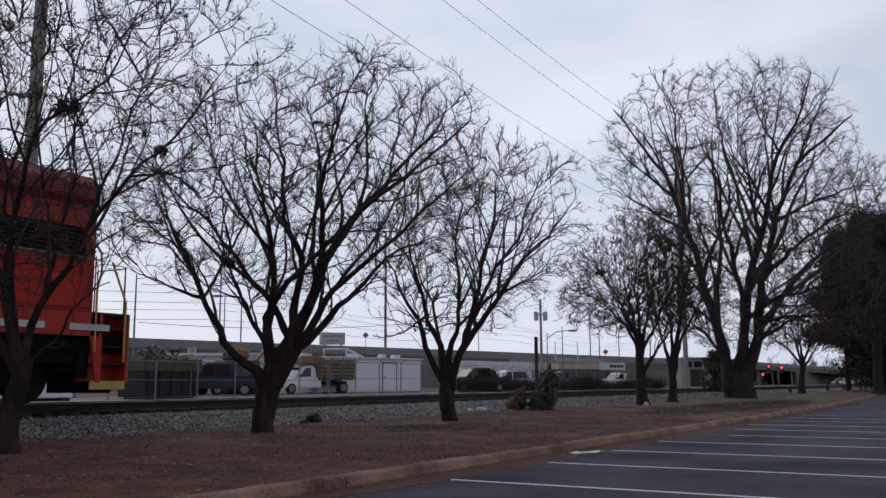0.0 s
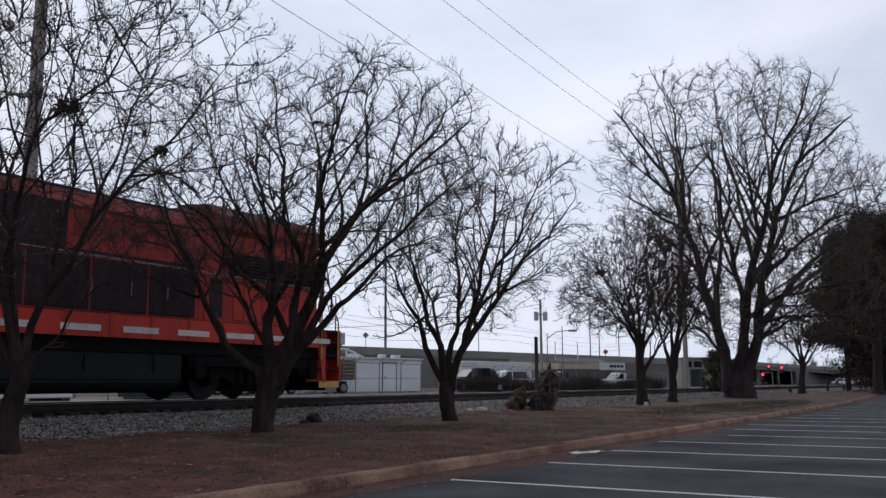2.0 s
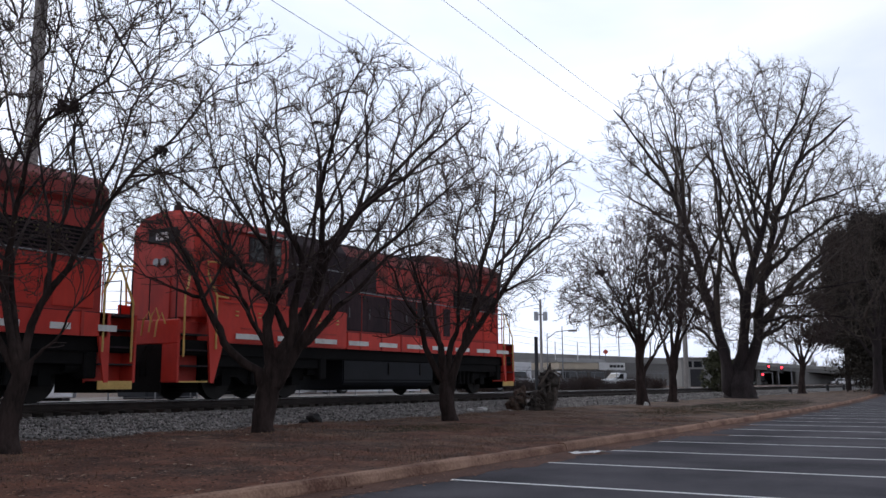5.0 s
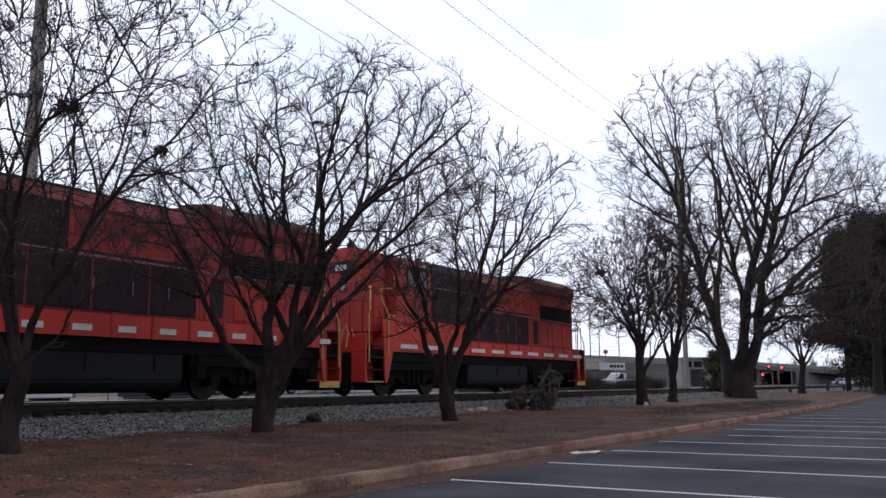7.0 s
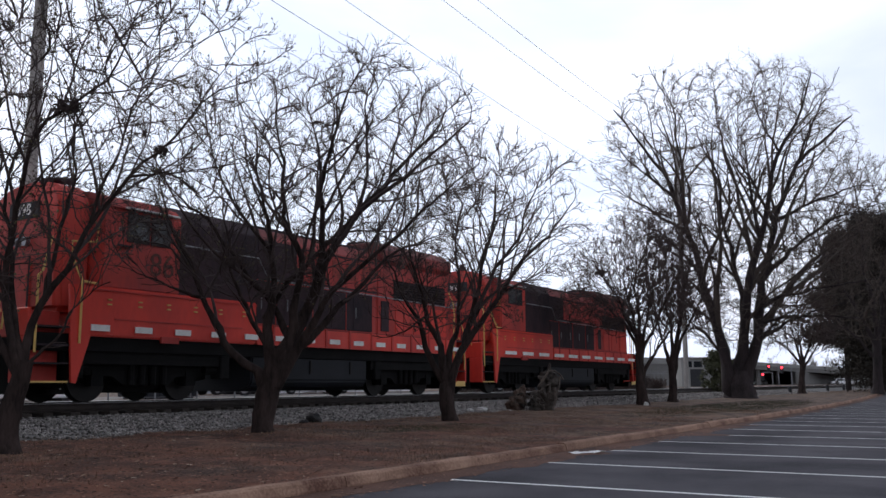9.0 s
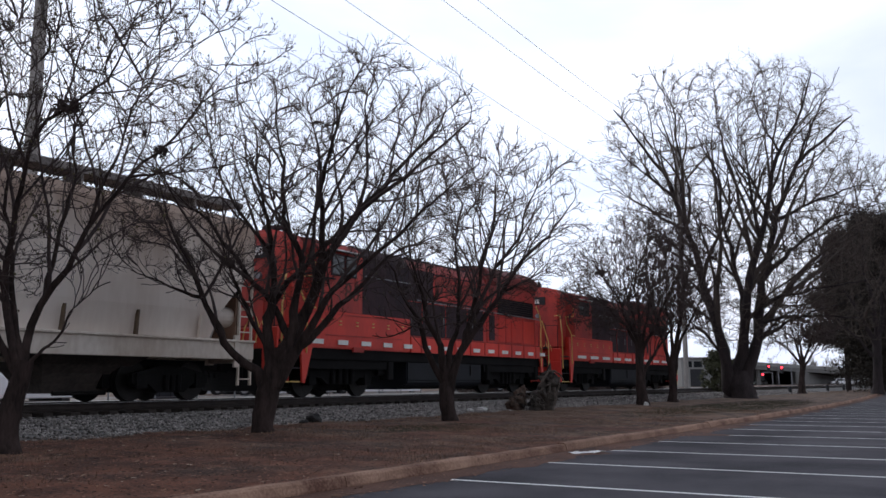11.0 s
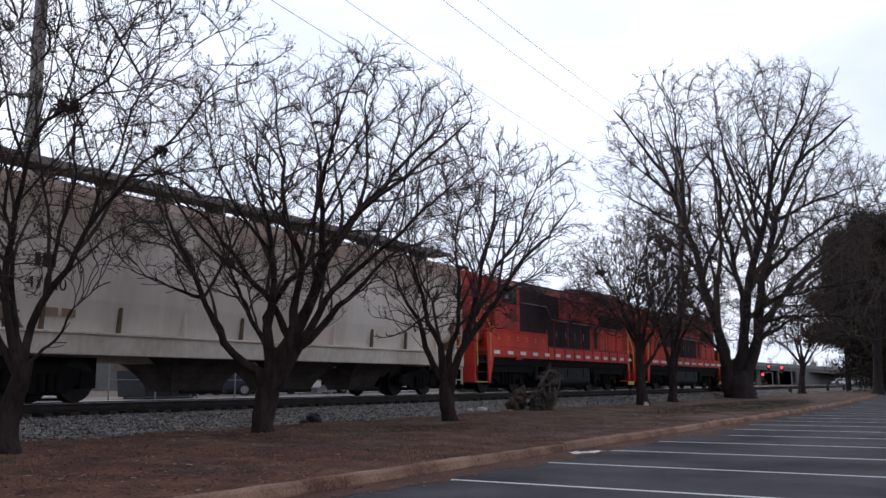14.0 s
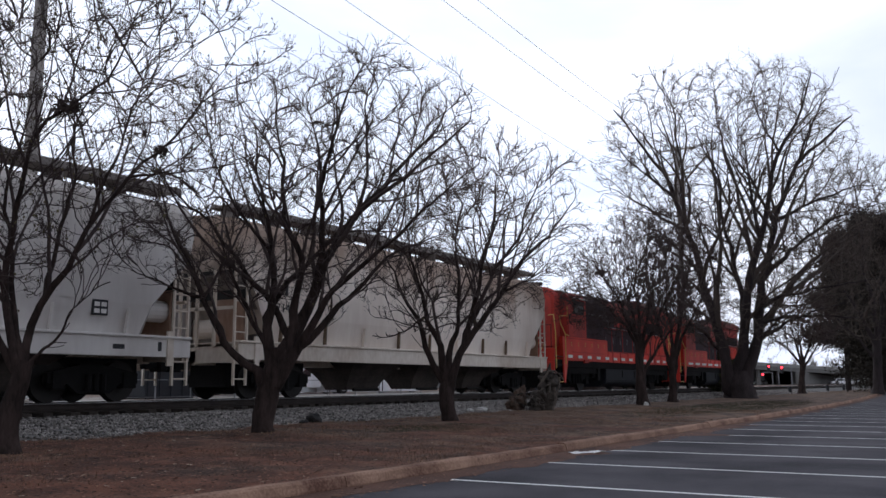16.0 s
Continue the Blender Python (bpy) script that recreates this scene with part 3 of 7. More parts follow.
def offshoots(P, R, L, per, t0, ang, ratio, r, up=0.15, t1=1.0):
    """Starting points, directions, lengths and radii of side shoots."""
    n, k1, _ = P.shape
    k = k1 - 1
    i = np.repeat(np.arange(n), per)
    t = np.clip(t0 + (t1 - t0) * (np.tile(np.arange(per), n) + r.uniform(0, 1, n * per)) / per, 0, 0.995)
    j = np.minimum((t * k).astype(int), k - 1)
    f = (t * k - j)[:, None]
    pos = P[i, j] * (1 - f) + P[i, j + 1] * f
    tan = P[i, j + 1] - P[i, j]
    tan /= np.linalg.norm(tan, axis=1, keepdims=True) + 1e-9
    q = r.normal(0, 1, tan.shape)
    q -= tan * (q * tan).sum(1, keepdims=True)
    q /= np.linalg.norm(q, axis=1, keepdims=True) + 1e-9
    a = np.radians(r.uniform(ang[0], ang[1], len(i)))[:, None]
    d = tan * np.cos(a) + q * np.sin(a)
    d[:, 2] += up
    d /= np.linalg.norm(d, axis=1, keepdims=True)
    ln = L[i] * ratio * (1.15 - 0.65 * t) * r.uniform(0.6, 1.3, len(i))
    rad = (R[i, j] * (1 - f[:, 0]) + R[i, j + 1] * f[:, 0]) * r.uniform(0.5, 0.75, len(i))
    return pos, d, ln, rad


def taper(r0, k, end, tip):
    t = np.linspace(0, 1, k + 1)[None]
    return np.maximum(r0[:, None] * (1 - t * (1 - end)), tip)


def tubes(P, R, sides):
    """Vertices and quads of round bars along lines P with radii R."""
    n, k1, _ = P.shape
    T = np.gradient(P, axis=1)
    T /= np.linalg.norm(T, axis=2, keepdims=True) + 1e-9
    ref = np.where(np.abs(T[:, :1, 2:]) < 0.85, np.array([0, 0, 1.0]), np.array([1.0, 0, 0]))
    S = np.cross(T, np.broadcast_to(ref, T.shape))
    S /= np.linalg.norm(S, axis=2, keepdims=True) + 1e-9
    U = np.cross(S, T)
    a = np.linspace(0, 2 * np.pi, sides, endpoint=False)
    V = P[:, :, None] + R[:, :, None, None] * (S[:, :, None] * np.cos(a)[None, None, :, None] + U[:, :, None] * np.sin(a)[None, None, :, None])
    b = np.arange(n)[:, None, None] * (k1 * sides) + np.arange(k1 - 1)[None, :, None] * sides
    s = np.arange(sides)[None, None]
    s2 = (s + 1) % sides
    Q = np.stack([b + s, b + s2, b + s2 + sides, b + s + sides], -1)
    return V.reshape(-1, 3), Q.reshape(-1, 4)


def gather(chunks):
    vs, qs, o = [], [], 0
    for v, q in chunks:
        vs.append(v)
        qs.append(q + o)
        o += len(v)
    return np.concatenate(vs), np.concatenate(qs)


def in_crown(p, crown, depth):
    """Whether points lie in a crown given as rows of height, leftmost and rightmost reach."""
    z = np.array([c[0] for c in crown])[::-1]
    lo = np.interp(p[:, 2], z, np.array([c[1] for c in crown])[::-1])
    hi = np.interp(p[:, 2], z, np.array([c[2] for c in crown])[::-1])
    u = (p[:, 0] - (lo + hi) / 2) / np.maximum((hi - lo) / 2, 0.05)
    v = p[:, 1] / np.maximum((hi - lo) / 2 * depth, 0.05)
    size = 6.0 / (z[-1] - z[0])
    ragged = np.array([noise.noise((q * size * 0.55).tolist()) + 0.6 * noise.noise((q * size * 1.3).tolist()) for q in p])
    return (p[:, 2] > z[0]) & (p[:, 2] < z[-1]) & (u * u + v * v < 1.0 + 0.55 * ragged)


def branch_out(P, R, crown, depth, count, step, tip, r, up=0.12, crook=0.24, bare=0.3, under=0.0):
    """Branches that grow from the limbs towards free room in the crown, each one thick enough to carry those that it bears."""
    n = 0
    pos, par, rad, live = [], [], [], []
    for pp, rr in zip(P, R):
        k = len(pp)
        for i in range(k):
            pos.append(pp[i])
            par.append(n + i - 1 if i else -1)
            rad.append(rr[i])
            live.append(i > bare * k)
        n += k
    fixed = n
    pos, par, live = np.array(pos), list(par), np.array(live)
    half = depth * max(c[2] - c[1] for c in crown) / 2
    box_lo = np.array([min(c[1] for c in crown) * 1.15, -half, crown[-1][0]])
    box_hi = np.array([max(c[2] for c in crown) * 1.15, half, crown[0][0]])
    foot = np.array([0.0, 0.0, crown[-1][0] * 0.6])
    got = []
    while sum(len(g) for g in got) < count:
        q = r.uniform(box_lo, box_hi, (count * 2, 3))
        got.append(q[in_crown(q, crown, depth)])
    A = np.concatenate(got)[:count]
    if under:
        top = crown[-1][0] + 0.42 * (crown[0][0] - crown[-1][0])
        q = r.uniform(box_lo, (box_hi[0], box_hi[1], top), (int(count * under * 3), 3))
        A = np.concatenate([A, q[in_crown(q, crown, depth)]])
    near = np.full(len(A), -1)
    dist = np.full(len(A), 1e9)

    def meet(idx):
        nonlocal near, dist
        d = np.linalg.norm(A[:, None] - pos[idx][None], axis=2)
        j = d.argmin(1)
        m = d[np.arange(len(A)), j]
        w = m < dist
        near[w], dist[w] = idx[j[w]], m[w]
    meet(np.nonzero(live)[0])
    heading = {}
    for i in range(1, fixed):
        if par[i] >= 0:
            g = pos[i] - pos[par[i]]
            heading[i] = 0.7 * g / (np.linalg.norm(g) + 1e-9)
    for _ in range(140):
        keep = dist > 2.0 * step
        A, near, dist = A[keep], near[keep], dist[keep]
        if not len(A):
            break
        d = (A - pos[near]) / dist[:, None]
        src, inv = np.unique(near, return_inverse=True)
        g = np.zeros((len(src), 3))
        np.add.at(g, inv, d)
        g /= np.linalg.norm(g, axis=1, keepdims=True) + 1e-9
        old = np.array([heading.get(int(s), (0, 0, 0)) for s in src])
        away = pos[src] - foot
        away /= np.linalg.norm(away, axis=1, keepdims=True) + 1e-9
        g = g + 1.1 * old + 0.35 * away + r.normal(0, crook, g.shape) + np.array([0, 0, up])
        g /= np.linalg.norm(g, axis=1, keepdims=True) + 1e-9
        m = len(pos)
        fresh = np.arange(m, m + len(src))
        pos = np.concatenate([pos, pos[src] + g * step * r.uniform(0.75, 1.2, (len(src), 1))])
        par += src.tolist()
        for i, s in enumerate(fresh):
            heading[int(s)] = g[i]
        meet(fresh)
    n = len(pos)
    par = np.array(par)
    load = np.zeros(n)
    kids = np.zeros(n, int)
    e = 2.05
    for i in range(n - 1, fixed - 1, -1):
        load[i] = max(load[i], tip ** e)
        if par[i] >= fixed:
            load[par[i]] += load[i]
            kids[par[i]] += 1
    thick = load ** (1 / e)
    thick[:fixed] = rad
    first = par[fixed:] < fixed
    i = np.arange(fixed, n)
    start = np.where(first, np.minimum(thick[i] * 1.25, 0.75 * thick[par[i]]), np.minimum(thick[par[i]], thick[i] * 1.5))
    return pos[par[i]], pos[i], start, thick[i], kids[i] == 0


def bare_tree(name, label, at, trunk, limbs, crown, seed, bark, twig, tip=0.004, count=1800, step=0.15, shoots=(1.4, 0.34, 3), depth=0.8, up=0.12, pods=0,
              group="bare trees along the track", flare=1.5, nests=(), bare=0.3, fan=8, under=0.0):
    """trunk: height, radius at the foot, at the fork, lean in degrees. limbs: the limb that it leaves (-1: the trunk) and where on it,
    length, radius, turn towards or away from the car park, and the angles from the vertical that it bends through. crown: heights and reach.
    shoots: twigs for each piece of branch, their length, side twigs on each."""
    r = np.random.default_rng(seed)
    tree = thing(name, label, "tree", group, pose(*at, 0, 0, VIEW_TURN))
    h, r0, r1, lean = trunk
    k = 10
    t = np.linspace(0, 1, k + 1)
    ang = radians(lean)
    line = np.stack([np.sin(ang) * h * t + 0.03 * np.sin(t * 5 + seed), 0.03 * np.sin(t * 4 + 2 * seed), np.cos(ang) * h * t - 0.08 * (t == 0)], -1)
    rad = r0 + (r1 - r0) * t + r0 * (flare - 1) * np.exp(-t * 9)
    v, q = tubes(line[None], rad[None], 14)
    n3 = np.array([noise.noise((p * 3.0).tolist()) + 0.5 * noise.noise((p * 9.0).tolist()) for p in v])
    axis = np.interp(v[:, 2], line[:, 2], line[:, 0])
    v[:, 0] += (v[:, 0] - axis) * 0.25 * n3
    v[:, 1] += v[:, 1] * 0.25 * n3
    ob = new("trunk", quads_mesh("trunk", v, q, bark))
    ob.parent = tree
    P, R = [], []
    ks = 18
    for parent, start, ln, rl, dep, bends in limbs:
        if parent < 0:
            top = line[np.abs(line[:, 2] - start[1] * 0.8).argmin()]
            p = np.array([start[0], 0.0, start[1]])
            low = np.array([top[0] * 0.8 + start[0] * 0.2, top[1], max(0.2, min(start[1], h) - 0.6)])
            pts, wide = [low, p], [min(rl * 1.1, r1 * 0.8), rl * 1.08]
        else:
            f = start * ks + len(P[parent]) - ks - 1
            j = min(int(f), len(P[parent]) - 2)
            p = P[parent][j] * (1 - f + j) + P[parent][j + 1] * (f - j)
            rl = min(rl, R[parent][j] * 0.85)
            pts, wide = [p], [rl]
        w = r.uniform(0, 6.28, 3)
        for i in range(ks):
            f = i / (ks - 1)
            a = radians(np.interp(f, np.linspace(0, 1, len(bends)), bends) + 5 * math.sin(f * 17 + w[0]) + r.normal(0, 6))
            e = radians(dep) * (0.5 + 0.6 * f) + 0.16 * math.sin(f * 11 + w[2]) + r.normal(0, 0.08)
            p = p + np.array([math.sin(a) * math.cos(e), math.sin(e), math.cos(a) * math.cos(e)]) * ln / ks / math.cos(radians(dep))
            pts.append(p)
            wide.append(max(rl * (1 - 0.91 * ((i + 1) / ks) ** 0.64), tip * 2))
        P.append(np.array(pts))
        R.append(np.array(wide))
    for pp, rr in zip(P, R):
        v, q = tubes(pp[None], (rr * r.uniform(0.92, 1.1, len(rr)))[None], 9)
        me = quads_mesh("limb", v, q, bark)
        me.polygons.foreach_set("use_smooth", [True] * len(me.polygons))
        ob = new("limb", me)
        ob.parent = tree
    # secondary branches that fan out from the limbs, kept within the crown
    main, wide = np.array([p[-ks - 1:] for p in P]), np.array([w[-ks - 1:] for w in R])
    span = np.array([l[2] for l in limbs]) * 1.0
    pos, d, ln, ra = offshoots(main, wide, span, fan, 0.16, (20, 48), 0.55, r, 0.1, 0.92)
    d[:, 1] *= 1.0 + 0.5 * (depth - 0.5)
    ln = np.clip(ln, step * 4, None)
    for _ in range(4):
        ln = np.where(in_crown(pos + d * ln[:, None], crown, depth), ln, ln * 0.72)
    arm = bend(pos, d, ln, 9, 0.11, 0.02 + up * 0.2, r)
    arm_r = taper(np.maximum(np.minimum(ra * 1.05, 0.018 * ln), tip * 2), 9, 0.3, tip * 1.6)
    for pp, rr in zip(arm, arm_r):
        P.append(pp)
        R.append(rr)
    a, b, ra, rb, last = branch_out(P, R, crown, depth, count, step, tip * 1.5, r, up, bare=bare, under=under)
    d = b - a
    ln = np.linalg.norm(d, axis=1, keepdims=True)
    d /= ln + 1e-9
    seg = np.stack([a - d * ra[:, None] * 0.3, b + d * rb[:, None] * 0.3], 1)
    chunks = [tubes(arm, arm_r, 6), tubes(seg, np.stack([ra, rb], -1), 5)]
    # fine shoots on the thin wood, and their own side twigs
    per, size, side = shoots
    many = r.poisson(np.where(rb < tip * 5, per, per * 0.35)) + 2 * last
    i = np.repeat(np.arange(len(a)), many)
    q = r.normal(0, 1, (len(i), 3))
    dd = d[i]
    q -= dd * (q * dd).sum(1, keepdims=True)
    q /= np.linalg.norm(q, axis=1, keepdims=True) + 1e-9
    an = np.radians(r.uniform(18, 62, len(i)))[:, None]
    out = dd * np.cos(an) + q * np.sin(an)
    out += 0.35 * (a[i] / np.linalg.norm(a[i], axis=1, keepdims=True))
    out[:, 2] += up * 1.5
    out /= np.linalg.norm(out, axis=1, keepdims=True)
    f = r.uniform(0.2, 1.0, (len(i), 1))
    ln = size * r.uniform(0.4, 1.25, len(i))
    pts = bend(a[i] * (1 - f) + b[i] * f, out, ln, 4, 0.12, 0.02 + up * 0.3, r)
    rd = taper(np.full(len(i), tip), 4, 0.55, tip * 0.55)
    chunks.append(tubes(pts, rd, 3))
    pos, d2, l2, _ = offshoots(pts, rd, ln, side, 0.2, (25, 60), 0.55, r, up)
    fine = bend(pos, d2, np.maximum(l2, 0.03), 2, 0.15, 0.05, r)
    chunks.append(tubes(fine, np.full(fine.shape[:2], tip * 0.62), 3))
    v, q = gather(chunks)
    ob = new("crown", quads_mesh("crown", v, q, twig))
    ob.parent = tree
    if pods:
        e = np.concatenate([pts[:, -1], fine[:, -1]])
        e = e[r.choice(len(e), min(pods, len(e)), replace=False)]
        base = np.array([(1, 0, 0), (-1, 0, 0), (0, 1, 0), (0, -1, 0), (0, 0, 1.3), (0, 0, -1.3)], float)
        tri = np.array([(0, 2, 4), (2, 1, 4), (1, 3, 4), (3, 0, 4), (2, 0, 5), (1, 2, 5), (3, 1, 5), (0, 3, 5)])
        s = r.uniform(0.008, 0.02, (len(e), 1, 1)) * r.uniform(0.7, 1.3, (len(e), 6, 1))
        vv = (base[None] * s + e[:, None]).reshape(-1, 3)
        ff = (tri[None] + 6 * np.arange(len(e))[:, None, None]).reshape(-1, 3)
        ob = new("seed_pod", quads_mesh("seed_pod", vv, ff, M["bud"]))
        ob.parent = tree
        ob["label"] = "dry seed pods on the twigs"
        ob["kind"] = "stuff"
    for limb, i, rn in nests:
        p = P[limb][i]
        nest = thing("bird_nest", "untidy dark bird nest of twigs in a bare tree", "bird nest", "bird nests", tree.matrix_world @ pose(*p))
        n = 90
        a, b = r.uniform(0, 6.28, n), r.uniform(-0.5, 0.9, n)
        st = np.stack([np.cos(a) * rn * 0.8, np.sin(a) * rn * 0.8, b * rn * 0.7], -1)
        d = np.stack([-np.sin(a), np.cos(a), r.normal(0, 0.4, n)], -1) + r.normal(0, 0.5, (n, 3))
        d /= np.linalg.norm(d, axis=1, keepdims=True)
        pts = bend(st - d * rn * 0.7, d, np.full(n, rn * 1.5), 4, 0.25, 0.0, r)
        v, q = tubes(pts, np.full(pts.shape[:2], rn * 0.06), 4)
        ob = new("twig_bowl", quads_mesh("twig_bowl", v, q, twig))
        ob.parent = nest
    return tree


bare_tree("tree", "leafless tree with a dark trunk and a wide vase of limbs", (13.05, 11.8, 0.26), (1.6, 0.2, 0.2, 9),
          [(-1, (-0.1, 1.15), 5.1, 0.097, 10, (-60, -37, -22, -33, -23, -28, -9)),
           (0, 0.37, 1.7, 0.054, -6, (-83, -65, -63, -55)),
           (-1, (0.11, 1.31), 3.0, 0.076, -14, (-18, -24, -24, -18, -29, -32)),
           (-1, (0.13, 1.47), 4.8, 0.108, 8, (-6, -3, -8, -16, -12, -10, -7)),
           (-1, (0.37, 1.47), 5.9, 0.162, 6, (27, 13, 24, 31, 35, 36, 36)),
           (-1, (0.59, 1.47), 5.0, 0.097, -12, (31, 33, 53, 52, 53, 55, 51)),
           (-1, (0.48, 1.42), 4.0, 0.097, 18, (49, 42, 37, 45, 61, 66)),
           (-1, (0.49, 1.74), 4.9, 0.087, 14, (-32, -36, -38, -44, -48, -44, -30)),
           (-1, (0.57, 2.01), 4.8, 0.097, -10, (8, 11, -22, -15, 6, -3, -14)),
           (4, 0.27, 4.4, 0.097, -16, (5, -5, 15, 16, 23, 27)),
           (-1, (0.03, 2.17), 4.6, 0.076, 24, (22, 40, 40, 33, 23, 16, 11)),
           (3, 0.4, 3.1, 0.076, -22, (-30, -31, -23, -12, 3))],
          [(7.5, 1.6, 2.4), (7.0, 0.2, 3.1), (6.5, -0.9, 4.2), (5.6, -2.3, 4.4), (4.5, -3.1, 4.2), (3.6, -3.0, 3.3), (2.8, -2.6, 2.2), (2.2, -0.9, 1.2)],
          3, M["bark"], M["twig"], 0.0045, 3200, 0.125, (1.1, 0.28, 2), pods=900, flare=1.2, fan=10, nests=((2, 13, 0.11),))
bare_tree("tree", "leafless tree forking low into slim spreading stems", (19.7, 11.65, 0.26), (0.95, 0.2, 0.17, -2),
          [(-1, (-0.0, 0.75), 4.3, 0.115, 10, (-35, -27, -21, -33, -26, -24, -29)),
           (-1, (-0.09, 1.17), 4.1, 0.115, -12, (-6, -20, -20, -21, -16, -6)),
           (-1, (0.07, 1.03), 5.8, 0.129, 6, (17, 41, 36, 38, 43, 44, 41)),
           (2, 0.15, 4.8, 0.115, -14, (23, 8, 13, 16, 11, -1)),
           (-1, (-0.0, 1.45), 4.7, 0.086, 12, (7, 11, -6, -1, 8, 12)),
           (2, 0.15, 5.7, 0.101, 16, (9, 27, 32, 28, 23, 22)),
           (1, 0.37, 1.5, 0.043, -18, (-135, -112, -79)),
           (2, 0.44, 1.5, 0.057, 20, (55, 62, 68))],
          [(7.8, 1.0, 1.4), (7.0, -0.2, 2.4), (6.2, -1.3, 3.4), (4.9, -2.1, 3.5), (3.7, -2.3, 3.1), (2.6, -2.0, 2.1), (2.0, -1.0, 1.0)],
          8, M["bark"], M["twig"], 0.0054, 2200, 0.14, (1.2, 0.3, 2), pods=300, flare=1.15, fan=11)
bare_tree("tree", "leafless tree with dark crooked limbs and dry seed pods", (7.6, 11.45, 0.26), (1.25, 0.155, 0.115, 8),
          [(-1, (0.18, 1.12), 5.5, 0.07, 6, (9, 23, 25, 26, 49, 49, 68)),
           (-1, (0.16, 1.04), 6.0, 0.07, -8, (-12, -9, 10, 14, 49, 45, 19)),
           (-1, (0.26, 1.19), 1.6, 0.031, -4, (50, 37, 24, 46, 60)),
           (0, 0.4, 3.4, 0.047, -16, (18, 21, 26, 34, 8, 13)),
           (0, 0.56, 1.6, 0.039, 14, (77, 84, 80, 66)),
           (-1, (0.11, 1.04), 4.3, 0.07, -6, (-21, -28, -28, -28, -26)),
           (-1, (0.17, 1.08), 4.8, 0.062, 14, (-21, -18, -11, -2, 1, 5)),
           (0, 0.19, 4.2, 0.054, 18, (6, 22, 0, -9, 13, 12, 3)),
           (1, 0.19, 4.4, 0.054, -24, (-16, 4, 10, 12, 10)),
           (5, 0.19, 2.5, 0.047, 12, (-55, -61, -55, -47))],
          [(7.5, -2.2, 1.9), (6.8, -3.0, 3.1), (6.1, -3.4, 3.5), (5.5, -3.5, 3.3), (4.7, -3.5, 2.8), (3.9, -3.4, 2.4), (3.1, -2.9, 1.7), (2.4, -2.1, 1.3), (2.0, -1.4, 0.7)],
          15, M["bark"], M["twig"], 0.004, 3300, 0.115, (1.0, 0.25, 2), pods=3600, fan=10, nests=((1, 13, 0.14), (0, 13, 0.09)))
bare_tree("tree", "leafless tree with a dense round vase of fine twigs", (36.2, 12.2, 0.27), (2.5, 0.21, 0.15, -1),
          [(-1, (-0.11, 2.26), 4.0, 0.094, 8, (-20, -35, -51, -64, -74)),
           (-1, (-0.05, 2.49), 4.6, 0.094, -12, (-20, -26, -31, -36, -33)),
           (-1, (-0.05, 2.61), 4.0, 0.094, 10, (-9, -13, -16, -17)),
           (-1, (-0.0, 2.61), 4.4, 0.094, -8, (0, -2, 2, 6)),
           (-1, (0.06, 2.49), 4.4, 0.094, 10, (16, 13, 11, 11)),
           (-1, (0.08, 2.26), 3.5, 0.094, -12, (36, 27, 27, 28)),
           (-1, (0.09, 1.34), 3.0, 0.105, 6, (36, 35, 39, 46)),
           (-1, (-0.05, 2.61), 3.1, 0.07, 26, (-11, -26, -38, -56))],
          [(7.7, -0.8, 0.8), (6.7, -2.4, 2.1), (5.5, -3.4, 2.5), (4.4, -3.6, 2.5), (3.3, -2.8, 2.0), (2.7, -1.7, 1.4)],
          21, M["bark"], M["twig"], 0.0075, 3000, 0.14, (1.4, 0.34, 3), fan=11, nests=((1, 14, 0.17),))
bare_tree("tree", "leafless slender tree with a leaning fork", (42.0, 12.7, 0.27), (1.9, 0.19, 0.15, 2),
          [(-1, (-0.02, 1.67), 4.9, 0.107, 8, (-10, -16, -15, -11, -9)),
           (-1, (0.09, 1.93), 7.1, 0.134, -8, (13, 4, 2, 3, 6)),
           (-1, (0.21, 1.67), 5.0, 0.107, 10, (13, 23, 28, 27, 23)),
           (-1, (0.04, 1.93), 5.6, 0.107, -14, (-1, -3, -4, -4)),
           (1, 0.38, 3.4, 0.08, 12, (19, 17, 16))],
          [(10.0, 0.1, 1.4), (8.7, -1.0, 2.0), (7.0, -1.5, 2.6), (5.1, -1.4, 2.8), (3.8, -0.9, 2.3), (3.0, -0.4, 1.2)],
          25, M["bark"], M["twig"], 0.008, 2300, 0.16, (1.5, 0.36, 3), fan=12)
